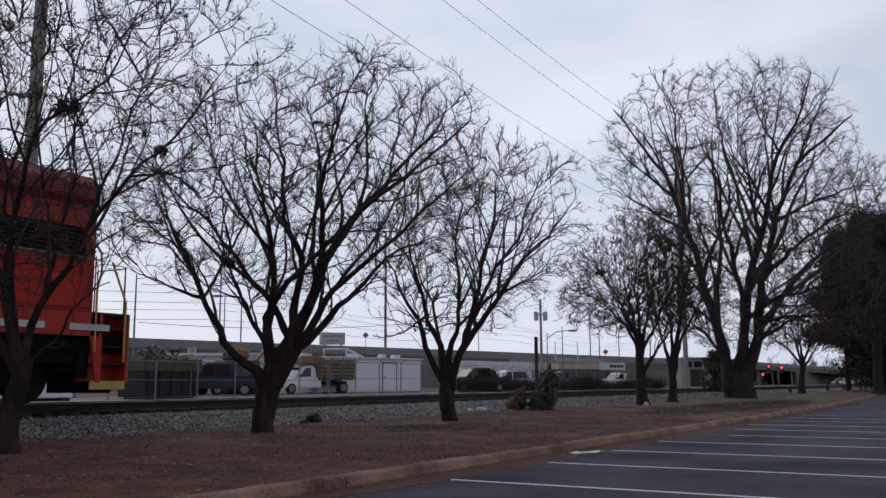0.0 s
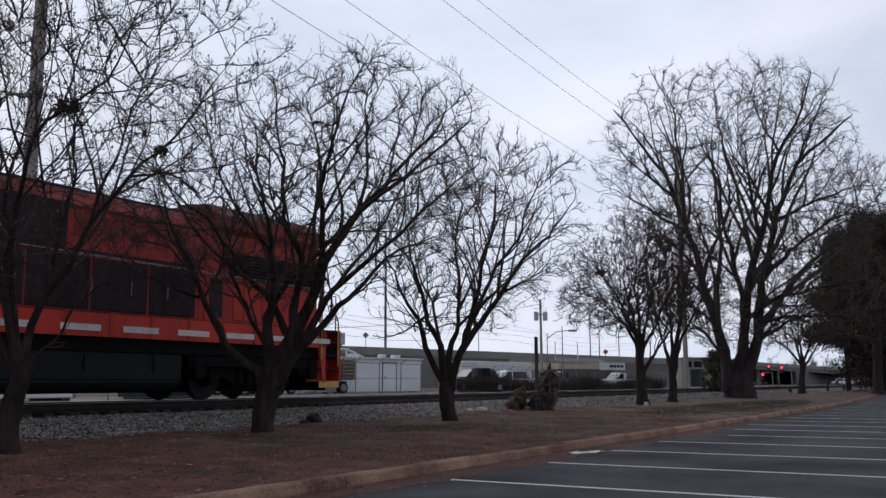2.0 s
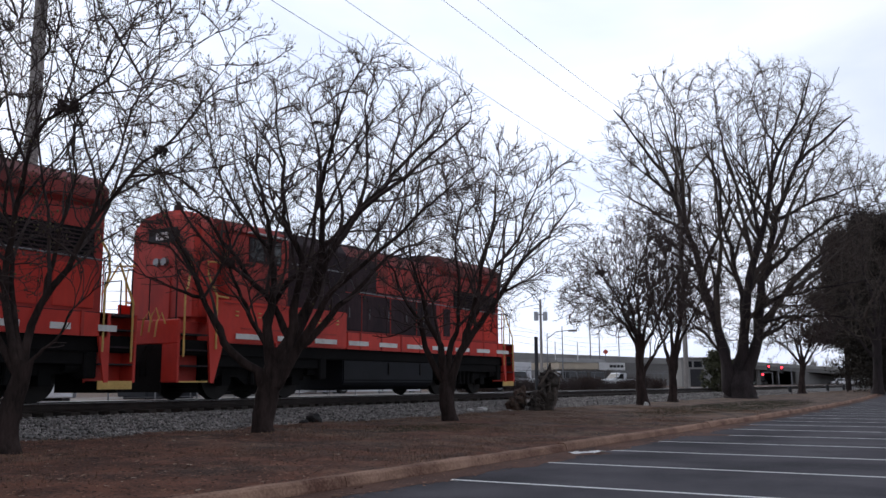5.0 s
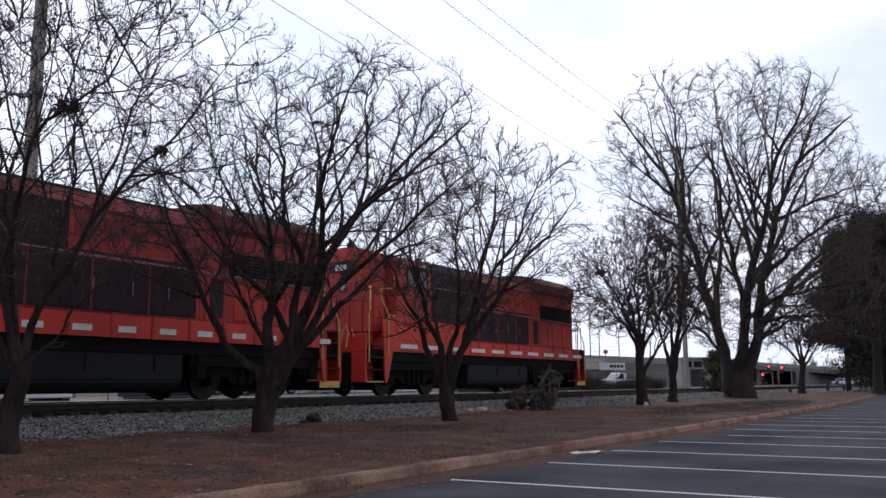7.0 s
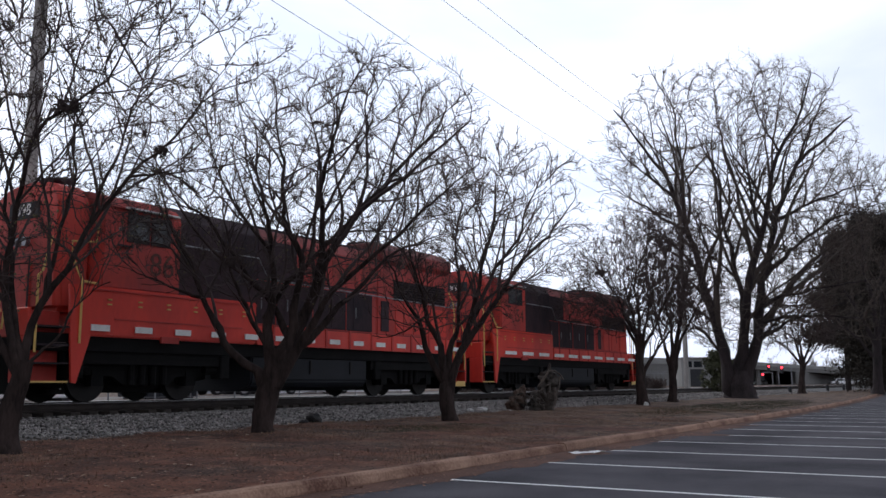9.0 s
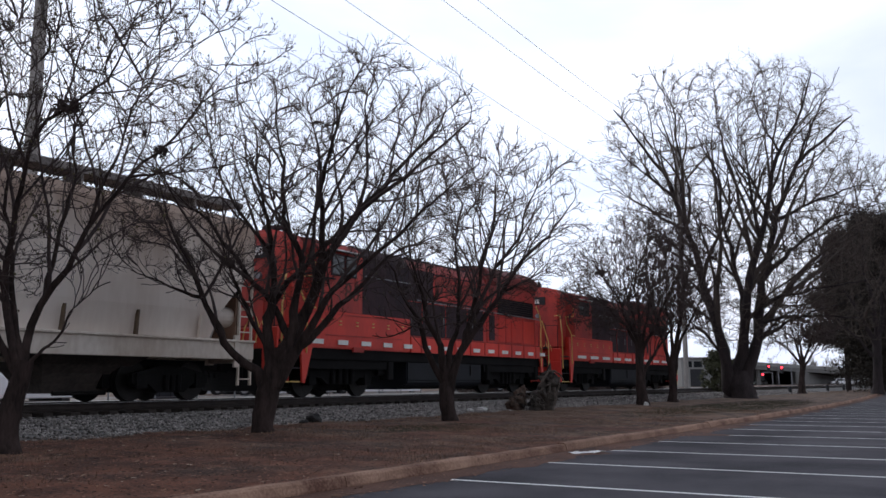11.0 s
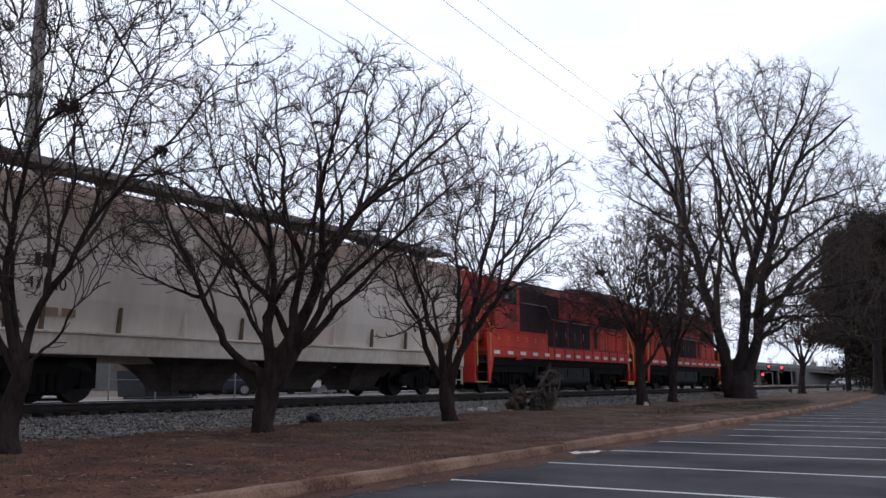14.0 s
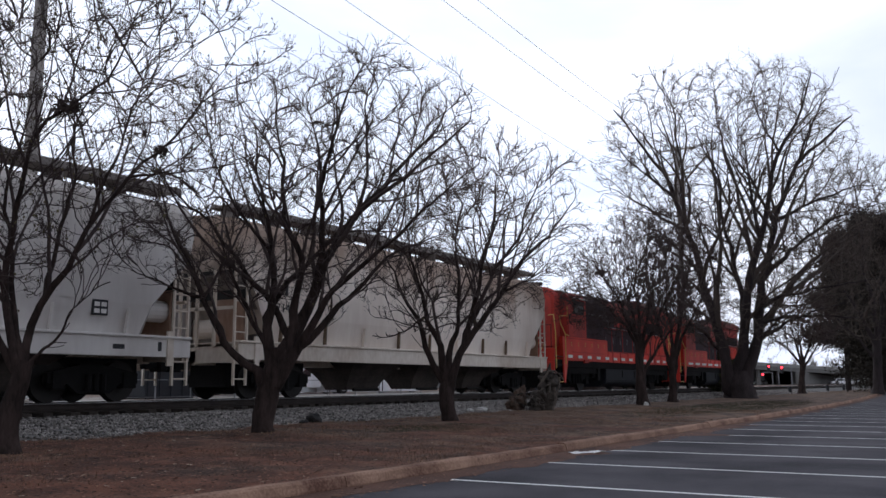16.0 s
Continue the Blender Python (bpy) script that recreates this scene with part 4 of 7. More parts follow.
bare_tree("tree", "tall old leafless tree of several fused trunks", (54.1, 12.35, 0.2), (1.6, 0.85, 0.6, 0),
          [(-1, (-0.7, 0.63), 18.8, 0.405, 6, (-6, -9, -11, -15, -19, -30, -40)),
           (0, 0.53, 10.1, 0.185, -10, (0, -2, -6, -11, -27, -31)),
           (-1, (-0.24, 0.63), 19.0, 0.405, -8, (1, 2, 10, 16, 15, 26, 24)),
           (-1, (0.18, 0.63), 19.4, 0.429, 6, (13, 14, 10, 12, 23, 53, 59)),
           (3, 0.52, 7.4, 0.185, 16, (-19, -20, -25, -19, -17)),
           (3, 0.33, 8.6, 0.185, -10, (37, 50, 66, 77)),
           (-1, (0.43, 2.25), 5.8, 0.167, 12, (29, 49, 62, 80)),
           (2, 0.16, 13.5, 0.226, 12, (-7, -7, -8, -4, -16, -7)),
           (3, 0.19, 7.1, 0.164, 16, (39, 43, 52, 72)),
           (0, 0.36, 5.5, 0.144, -12, (-36, -47, -59, -68)),
           (0, 0.51, 5.7, 0.123, 10, (-54, -51, -52, -65)),
           (0, 0.63, 5.6, 0.123, -16, (-59, -54, -50, -39)),
           (3, 0.53, 6.3, 0.164, -16, (57, 64, 73, 90)),
           (2, 0.74, 5.0, 0.123, 14, (-31, -19, -6, 35)),
           (3, 0.7, 6.4, 0.164, -18, (19, 20, 21, 28)),
           (-1, (-0.72, 2.25), 4.7, 0.143, -10, (-33, -38, -49, -66)),
           (2, 0.46, 6.4, 0.164, -20, (-16, -9, -6, -24)),
           (3, 0.14, 6.5, 0.15, 14, (50, 66, 80, 88)),
           (3, 0.24, 7.0, 0.15, -16, (60, 76, 84, 80)),
           (3, 0.2, 5.5, 0.13, -24, (72, 88, 96, 100)),
           (0, 0.2, 5.0, 0.13, 14, (-46, -62, -76, -84)),
           (0, 0.28, 5.5, 0.13, -18, (-40, -60, -74, -70)),
           (2, 0.2, 4.5, 0.12, -40, (30, 50, 70)),
           (2, 0.28, 5.0, 0.12, 44, (-20, -40, -60))],
          [(20.2, 3.4, 4.8), (19.0, -4.8, 5.4), (18.0, -6.7, 6.0), (16.9, -7.2, 7.4), (15.1, -7.7, 7.9), (13.0, -7.3, 8.2), (10.3, -6.9, 8.9), (7.9, -5.6, 8.2), (5.5, -5.0, 7.4), (3.8, -4.0, 6.0), (2.7, -2.0, 4.2)],
          33, M["grey_bark"], M["far_twig"], 0.0088, 5600, 0.27, (1.2, 0.55, 3), 0.75, 0.02, group="", flare=1.2, fan=11, bare=0.16, under=0.9)
bare_tree("tree", "small leafless tree standing alone on the verge", (77.0, 12.8, 0.28), (2.3, 0.27, 0.2, 3),
          [(-1, (0.1, 2.21), 3.1, 0.137, 8, (-36, -41, -50)),
           (-1, (0.14, 2.21), 4.2, 0.137, -8, (-13, -14, -18)),
           (-1, (0.2, 2.44), 4.5, 0.137, 6, (3, 2, 1)),
           (-1, (0.23, 2.21), 4.3, 0.137, -8, (19, 18, 17)),
           (-1, (0.27, 2.12), 3.3, 0.137, 10, (38, 43, 53))],
          [(8.1, -0.6, 1.5), (6.7, -2.3, 2.7), (4.9, -3.1, 3.5), (3.6, -2.2, 2.8)],
          41, M["bark"], M["twig"], 0.012, 1200, 0.2, (1.3, 0.36, 3), fan=10)
bare_tree("tree", "tall leafless tree beside dark conifers", (88.0, 8.4, 0.2), (5.0, 0.4, 0.32, 4),
          [(-1, (0.2, 4.0), 14, 0.25, 8, (-24, -26, -20)), (-1, (0.3, 5.0), 15, 0.25, -8, (-8, -6, -12)), (-1, (0.35, 5.0), 15, 0.25, 6, (8, 16, 12)), (-1, (0.3, 4.5), 12, 0.22, -8, (28, 24, 32)), (-1, (0.2, 3.0), 8, 0.15, 10, (-50, -40, -46))],
          [(21.0, -3.0, 3.5), (17.0, -6.5, 6.5), (11.0, -7.0, 7.0), (6.0, -5.0, 4.5), (4.0, -2.5, 2.0)],
          45, M["grey_bark"], M["far_twig"], 0.014, 1500, 0.4, (1.4, 0.8, 3), 0.75, 0.05, group="")


def clumps(n, r, sizes, spread, sides=3):
    """Loose sprays of small pointed leaves about the given places."""
    c = spread
    d = r.normal(0, 1, (len(c), n, 3))
    d /= np.linalg.norm(d, axis=2, keepdims=True)
    p = c[:, None] + d * r.uniform(0.1, 1, (len(c), n, 1)) * sizes[0]
    a = r.normal(0, 1, p.shape)
    a /= np.linalg.norm(a, axis=2, keepdims=True)
    b = np.cross(a, d)
    b /= np.linalg.norm(b, axis=2, keepdims=True) + 1e-9
    s = r.uniform(0.5, 1.2, (len(c), n, 1)) * sizes[1]
    v = np.stack([p - b * s * 0.3, p + b * s * 0.3, p + a * s], 2).reshape(-1, 3)
    return v, np.arange(len(v)).reshape(-1, 3)


def conifer(at, h, w, seed, material, label, name="conifer", low=0.12, shape=0.75):
    r = np.random.default_rng(seed)
    tree = thing(name, label, "tree", "dark trees at the end of the car park", pose(*at, 0, 0, VIEW_TURN))
    bm = bmesh.new()
    tube(bm, [(0, 0, -0.1), (0.1, 0, h * 0.3), (-0.05, 0.1, h * 0.65), (0, 0, h * 0.97)], w * 0.075, 8, 0.03)
    part("trunk", bm, M["grey_bark"], tree)
    n = 420
    f = low + (1 - low) * np.sqrt(r.uniform(0, 1, n)) if shape < 0.5 else low + (1 - low) * r.uniform(0, 1, n)
    rad = w * np.minimum(1.0, (1.04 - f) * 1.7) ** shape * r.uniform(0.35, 1.0, n) * (0.8 + 0.25 * np.sin(f * 23))
    a = r.uniform(0, 6.28, n)
    c = np.stack([np.cos(a) * rad, np.sin(a) * rad, f * h], -1)
    v, t = clumps(170, r, (w * 0.3, 0.26), c)
    ob = new("crown", quads_mesh("crown", v, t, material))
    ob.parent = tree
    k = r.choice(n, 40)
    st = np.stack([0 * c[k, 0], 0 * c[k, 1], c[k, 2] - 0.25 * np.hypot(c[k, 0], c[k, 1])], -1)
    pts = np.stack([st, (st + c[k]) / 2 + (0, 0, 0.1), c[k]], 1)
    for line in pts:
        v, q = tubes(line[None], np.array([[0.06, 0.04, 0.015]]), 4)
        ob = new("bough", quads_mesh("bough", v, q, M["grey_bark"]))
        ob.parent = tree
    return tree


conifer((110.0, 13.4, 0.25), 17.5, 4.5, 51, M["brown_leafage"], "tall brown-tinged conifer at the end of the car park", low=0.3)
conifer((105.5, 10.4, 0.2), 18.4, 4.9, 52, M["conifer"], "broad dark conifer beside the car park", low=0.1)
conifer((97.0, 7.6, 0.1), 17.0, 4.2, 53, M["conifer"], "dark conifer with low spreading boughs", low=0.05)
conifer((95.0, 4.6, 0.0), 16.5, 4.6, 55, M["conifer"], "dense dark conifer at the edge of the asphalt", low=0.04)
conifer((122.0, 11.0, 0.1), 18.0, 4.0, 54, M["brown_leafage"], "tall tree still holding brown foliage", low=0.1)


def bush(at, w, h, seed, label):
    r = np.random.default_rng(seed)
    b = thing("bush", label, "bush", "", pose(*at))
    bm = bmesh.new()
    for k in range(7):
        a = k * 0.9
        tube(bm, [(0.1 * math.cos(a), 0.1 * math.sin(a), -0.05), (w * 0.25 * math.cos(a), w * 0.25 * math.sin(a), h * 0.45), (w * 0.4 * math.cos(a), w * 0.4 * math.sin(a), h * 0.85)], 0.04, 5, 0.01)
    part("stem", bm, M["bark"], b)
    n = 150
    f = r.uniform(0.05, 1, n)
    rad = w * np.sqrt(np.maximum(0.05, 1 - (f - 0.4) ** 2 / 0.4)) * r.uniform(0.3, 1.0, n)
    a = r.uniform(0, 6.28, n)
    v, t = clumps(70, r, (w * 0.25, 0.16), np.stack([np.cos(a) * rad, np.sin(a) * rad, f * h], -1))
    ob = new("foliage", quads_mesh("foliage", v, t, M["bush"]))
    ob.parent = b


bush((64.0, 16.0, 0.3), 1.25, 3.0, 61, "round olive-green bush behind the old tree")


def far_woods():
    """A hazy line of bare trees on the horizon, as one mesh."""
    r = np.random.default_rng(77)
    n = 240
    st = np.stack([r.uniform(330, 420, n), r.uniform(-30, 250, n), np.zeros(n)], -1)
    h = r.uniform(5, 10, n)
    up = np.tile([[0.0, 0.0, 1.0]], (n, 1))
    pts = bend(st, up, h, 5, 0.05, 0.0, r)
    R = taper(np.full(n, 0.2), 5, 0.3, 0.05)
    chunks = [tubes(pts, R, 4)]
    pos, d, ln, ra = offshoots(pts, R, h, 16, 0.2, (30, 60), 0.4, r)
    p2 = bend(pos, d, ln, 3, 0.12, 0.05, r)
    r2 = taper(np.full(len(pos), 0.09), 3, 0.4, 0.04)
    chunks.append(tubes(p2, r2, 3))
    pos, d, ln, ra = offshoots(p2, r2, ln, 5, 0.2, (30, 60), 0.5, r)
    p3 = bend(pos, d, ln, 2, 0.12, 0.05, r)
    chunks.append(tubes(p3, np.full(p3.shape[:2], 0.045), 3))
    v, q = gather(chunks)
    tagged(new("far_woods", quads_mesh("far_woods", v, q, M["haze_wood"])), "hazy line of bare woods on the horizon", "woods", kind="stuff")


far_woods()
# ---------------------------------------------------------------- the train
WHEELS = []


def bogie(parent, cx, base, r, style):
    """Two wheelsets in a cast frame about cx."""
    for s in (-1, 1):
        bm = bmesh.new()
        y = s * 1.08
        b = base / 2
        if style == "loco":
            prism(bm, [(cx - b - 0.75, 0.62), (cx - b - 0.75, 0.8), (cx - b + 0.5, 0.92), (cx + b - 0.5, 0.92), (cx + b + 0.75, 0.8), (cx + b + 0.75, 0.62), (cx + b - 0.4, 0.55), (cx + 0.6, 0.36), (cx - 0.6, 0.36), (cx - b + 0.4, 0.55)], y - 0.07, y + 0.07)
            for dx in (-0.45, -0.15, 0.15, 0.45):
                tube(bm, [(cx + dx, y + s * 0.12, 0.38), (cx + dx, y + s * 0.12, 0.86)], 0.075, 8)
            for dx in (-b - 0.55, b + 0.55):
                tube(bm, [(cx + dx - 0.2, y + s * 0.14, 0.72), (cx + dx + 0.2, y + s * 0.14, 0.72)], 0.1, 8)
        else:
            prism(bm, [(cx - b - 0.25, 0.4), (cx - b - 0.25, 0.62), (cx - 0.35, 0.78), (cx + 0.35, 0.78), (cx + b + 0.25, 0.62), (cx + b + 0.25, 0.4), (cx + b - 0.2, 0.4), (cx + 0.4, 0.2), (cx - 0.4, 0.2), (cx - b + 0.2, 0.4)], y - 0.06, y + 0.06)
            for dx in (-0.18, 0.0, 0.18):
                tube(bm, [(cx + dx, y + s * 0.1, 0.25), (cx + dx, y + s * 0.1, 0.6)], 0.07, 8)
        for dx in (-b, b):
            box(bm, cx + dx - 0.15, cx + dx + 0.15, y - 0.1, y + 0.12, r - 0.16, r + 0.18)
        part("side_frame", bm, M["black"], parent, "grimy black cast bogie frame")
    bm = bmesh.new()
    box(bm, cx - 0.3, cx + 0.3, -1.0, 1.0, 0.45, 0.8)
    part("bolster", bm, M["black"], parent)
    for dx in (-base / 2, base / 2):
        bm = bmesh.new()
        for s in (-1, 1):
            disc(bm, (0, s * 0.77, 0), r - 0.02, 0.12, 28)
            disc(bm, (0, s * 0.7, 0), r + 0.008, 0.03, 28)
            disc(bm, (0, s * 0.84, 0), r * 0.35, 0.08, 12)
        tube(bm, [(0, -1.15, 0), (0, 1.15, 0)], 0.08, 10)
        for k in range(4):
            a = k * math.pi / 2
            box(bm, r * 0.55 * math.cos(a) - 0.05, r * 0.55 * math.cos(a) + 0.05, -0.835, 0.835, r * 0.55 * math.sin(a) - 0.05, r * 0.55 * math.sin(a) + 0.05)
        ob = part("wheelset", bm, M["wheel"], parent)
        ob.location = (cx + dx, 0, r)
        WHEELS.append((ob, cx + dx, r))


def bent_rail(name, parent, pts, material, label="", r=0.025):
    bm = bmesh.new()
    tube(bm, pts, r, 6)
    return part(name, bm, material, parent, label)


def coupler(parent, x, s):
    bm = bmesh.new()
    box(bm, min(x, x + s * 0.45), max(x, x + s * 0.45), -0.1, 0.1, 0.74, 0.96)
    box(bm, min(x + s * 0.38, x + s * 0.62), max(x + s * 0.38, x + s * 0.62), -0.2, 0.2, 0.68, 1.02)
    bevelled(bm, 0.03)
    part("coupler", bm, M["black"], parent)


def arched(w, z0, ze, zt, n=8):
    """Half-width w, walls from z0 to ze, roof curving up to zt."""
    pts = [(-w, z0), (-w, ze)]
    for i in range(1, n):
        a = math.pi * i / n
        pts.append((-w * math.cos(a) * (0.98 if 0 < i < n else 1), ze + (zt - ze) * math.sin(a) ** 0.7))
    return pts + [(w, ze), (w, z0)]


def locomotive(label, long_marks, cab_text, horn):
    lo = thing("locomotive", label, "locomotive", "diesel locomotives")
    box_part("underframe", lo, (-16.95, -0.05, -1.45, 1.45, 1.05, 1.4), M["black"], "black underframe", 0.02)
    for s in (-1, 1):
        box_part("side_sill", lo, (-10.67, -0.8, s * 1.55 - 0.03, s * 1.55 + 0.03, 1.36, 1.84), M["orange"], "orange side sill")
    box_part("walkway", lo, (-10.67, -0.02, -1.54, 1.54, 1.8, 1.86), M["soot"])
    bm = bmesh.new()
    box(bm, -15.62, -10.67, -1.56, 1.56, 1.36, 2.4)
    bevelled(bm, 0.035, 2)
    eq = part("equipment_box", bm, M["orange"], lo, "raised orange equipment box under the walkway")
    for k in range(6):
        for s in (-1, 1):
            for z in (2.02, 2.12):
                box_part("latch", eq, (-15.2 + 0.8 * k, -15.1 + 0.8 * k, s * 1.575 - 0.012, s * 1.575 + 0.012, z, z + 0.03), M["yellow"], "small yellow latch")
    for s in (-1, 1):
        box_part("seam", eq, (-15.0, -11.2, s * 1.572 - 0.01, s * 1.572 + 0.01, 1.72, 1.75), M["grimy_orange"])
        box_part("seam", eq, (-15.6, -10.7, s * 1.572 - 0.01, s * 1.572 + 0.01, 2.31, 2.34), M["grimy_orange"])
    for s in (-1, 1):
        box_part("jacking_pad", lo, (-13.75, -13.25, s * 1.58 - 0.03, s * 1.58 + 0.03, 1.28, 1.42), M["grimy_orange"])
    for k in range(9):
        x = -10.1 + 1.08 * k
        for s in (-1, 1):
            box_part("sill_rib", lo, (x, x + 0.07, s * 1.585 - 0.02, s * 1.585 + 0.02, 1.36, 1.86), M["grimy_orange"])
    # end platforms with steps
    for e, x0 in (("front", 0.0), ("rear", -17.0)):
        d = -1 if e == "front" else 1
        bm = bmesh.new()
        xa, xb = sorted((x0, x0 + d * 0.08))
        box(bm, xa, xb, -1.56, 1.56, 1.3, 1.86)
        bevelled(bm, 0.02)
        part("end_sheet", bm, M["orange"], lo, "orange end sheet")
        for s in (-1, 1):
            box_part("end_skirt", lo, (xa, xb, s * 1.3 - 0.26, s * 1.3 + 0.26, 0.42, 1.3), M["orange"], "step side", 0.015)
        box_part("pilot", lo, (xa + 0.01, xb - 0.01, -1.04, 1.04, 0.2, 1.3), M["black"], "black pilot plate")
        top = 1.84 if e == "front" else 2.38
        for s in (-1, 1):
            bm = bmesh.new()
            prism(bm, [(x0 + d * 0.86, top), (x0 + d * 1.02, 0.42), (x0 + d * 1.12, 0.4), (x0 + d * 1.42, 1.37), (x0 + d * 1.42, top)] if e == "rear" else [(x0 + d * 0.72, top), (x0 + d * 0.72, 0.42), (x0 + d * 0.82, 0.42), (x0 + d * 1.0, 1.36), (x0 + d * 1.0, top)], s * 1.55 - 0.03, s * 1.55 + 0.03)
            part("step_skirt", bm, M["orange"], lo)
            box_part("step_panel", lo, (*sorted((x0 + d * 0.08, x0 + d * 0.98)), s * 1.13 - 0.02, s * 1.13 + 0.02, 0.42, 1.84), M["orange"] if e == "front" else M["grimy_orange"], "panel behind the steps")
            for z in (0.42, 0.78, 1.14, 1.5):
                bm = bmesh.new()
                xa, xb = sorted((x0 + d * 0.08, x0 + d * 0.95))
                box(bm, xa, xb, s * 1.53 - (0.4 if s > 0 else 0), s * 1.53 + (0 if s > 0 else 0.4), z, z + 0.03)
                st = part("step", bm, M["black"], lo)
                bm = bmesh.new()
                box(bm, xa, xb, s * 1.545 - 0.012, s * 1.545 + 0.012, z - (0.14 if z < 0.5 and e == "front" else 0.0), z + 0.035)
                part("step_edge", bm, M["yellow"] if z < 0.5 else M["soot"], st, "yellow step edge" if z < 0.5 else "")
            if e == "front":
                bent_rail("grab_rail", lo, [(x0 + d * 0.16, s * 1.58, 0.85), (x0 + d * 0.16, s * 1.58, 2.1), (x0 + d * 0.28, s * 1.5, 2.5), (x0 + d * 0.42, s * 1.42, 2.95)], M["yellow"], "bent yellow grab rail")
                bent_rail("grab_rail", lo, [(x0 + d * 0.9, s * 1.58, 1.05), (x0 + d * 0.9, s * 1.58, 2.35), (x0 + d * 0.78, s * 1.55, 2.7), (x0 + d * 0.78, s * 1.5, 3.1), (x0 + d * 1.05, s * 1.46, 3.5)], M["yellow"], "bent yellow grab rail")
            else:
                bent_rail("grab_rail", lo, [(x0 + 0.82, s * 0.95, 3.32), (x0 + 0.6, s * 1.3, 3.32), (x0 + 0.3, s * 1.5, 2.6), (x0 + 0.16, s * 1.57, 2.5), (x0 + 0.16, s * 1.58, 1.0)], M["yellow"], "bent yellow grab rail")
                bent_rail("grab_rail", lo, [(x0 + 1.5, s * 1.56, 3.7), (x0 + 1.44, s * 1.58, 3.3), (x0 + 1.0, s * 1.4, 3.28), (x0 + 0.98, s * 1.45, 2.95), (x0 + 1.14, s * 1.6, 2.46), (x0 + 1.14, s * 1.6, 1.2)], M["yellow"], "crooked yellow grab rail beside the cab")
                bent_rail("grab_rail", lo, [(x0 + 1.14, s * 1.6, 2.46), (x0 + 1.5, s * 1.6, 2.44)], M["yellow"])
        for s in (-1, 1):
            bm = bmesh.new()
            tube(bm, [(x0 + d * 0.06, s * 1.4, 1.86), (x0 + d * 0.06, s * 1.4, 2.85), (x0 + d * 0.06, s * 0.5, 2.85), (x0 + d * 0.06, s * 0.5, 1.86)], 0.02, 6)
            part("end_railing", bm, M["soot"], lo)
        for y in (-0.75, -0.55, 0.55, 0.75):
            bm = bmesh.new()
            tube(bm, [(x0 - d * 0.03, y, 1.25), (x0 - d * 0.2, y, 0.9), (x0 - d * 0.12, y * 0.9, 0.55)], 0.03, 6)
            part("air_hose", bm, M["black"], lo)
        if e == "rear":
            for y, dz in ((-1.15, 0.0), (-0.95, 0.12), (-0.7, 0.05)):
                bm = bmesh.new()
                tube(bm, [(x0 - 0.02, y, 1.75 + dz), (x0 - 0.1, y + 0.03, 2.0 + dz), (x0 - 0.16, y + 0.12, 1.8 + dz), (x0 - 0.14, y + 0.2, 1.45 + dz)], 0.022, 6)
                part("control_cable", bm, M["yellow"], lo, "looped yellow control cable")
        coupler(lo, x0, -d)
    # long hood in sections
    def section(x0, x1, w, z0, ze, zt, material, lab, name="hood_section"):
        bm = bmesh.new()
        prism(bm, [(-w, z0), (-w, ze), (-w * 0.8, zt - 0.03), (0, zt), (w * 0.8, zt - 0.03), (w, ze), (w, z0)], x0, x1, "x")
        bevelled(bm, 0.02)
        return part(name, bm, material, lo, lab)
    section(-13.2, -10.4, 1.3, 2.4, 4.15, 4.48, M["soot"], "soot-blackened hood")
    box_part("roof_walk", lo, (-13.1, -5.1, -0.95, 0.95, 4.44, 4.5), M["soot"])
    mid = section(-10.4, -5.0, 1.26, 1.86, 4.1, 4.46, M["grimy_orange"], "sooty orange engine hood")
    fr = section(-5.0, -0.75, 1.28, 1.86, 4.25, 4.62, M["grimy_orange"], "sooty orange radiator hood")
    bm = bmesh.new()
    prism(bm, [(-1.26, 4.05), (-1.42, 4.2), (-1.42, 4.5), (-1.1, 4.76), (1.1, 4.76), (1.42, 4.5), (1.42, 4.2), (1.26, 4.05)], -4.95, -0.78, "x")
    bevelled(bm, 0.03)
    part("radiator_wing", bm, M["grimy_orange"], lo, "dirty orange radiator housing with a dark top")
    box_part("roof_plate", lo, (-4.7, -1.0, -1.0, 1.0, 4.763, 4.8), M["soot"], "", 0.01)
    for s in (-1, 1):
        y = s * 1.27
        box_part("door_bay", mid, (-10.38, -5.3, y - 0.01, y + 0.01, 1.92, 3.02), M["soot"], "soot-black recess behind the engine doors")
        for k in range(5):
            bm = bmesh.new()
            x = -10.35 + 1.02 * k
            box(bm, x, x + 0.86, y - 0.02, y + 0.02, 1.95, 2.98)
            bevelled(bm, 0.008)
            dr = part("hood_door", bm, M["soot"], mid, "soot-black engine room door")
            bm = bmesh.new()
            tube(bm, [(x + 0.1, y + s * 0.04, 2.3), (x + 0.1, y + s * 0.04, 2.6)], 0.015, 5)
            part("door_handle", bm, M["rim"], dr)
        bm = bmesh.new()
        box(bm, -10.38, -8.85, y - 0.012, y + 0.012, 3.05, 4.1)
        part("grille_panel", bm, M["soot"], mid, "soot-black air grille")
        bm = bmesh.new()
        box(bm, -8.8, -5.05, y - 0.008, y + 0.008, 3.1, 3.16)
        box(bm, -8.8, -5.05, y - 0.008, y + 0.008, 4.02, 4.06)
        part("belt_rib", bm, M["soot"], mid)
        bm = bmesh.new()
        box(bm, -4.85, -4.42, s * 1.29 - 0.015, s * 1.29 + 0.015, 1.98, 2.92)
        bevelled(bm, 0.008)
        part("hood_door", bm, M["soot"], fr, "narrow black door")
        bm = bmesh.new()
        box(bm, -4.15, -1.0, s * 1.285 - 0.01, s * 1.285 + 0.01, 2.98, 3.62)
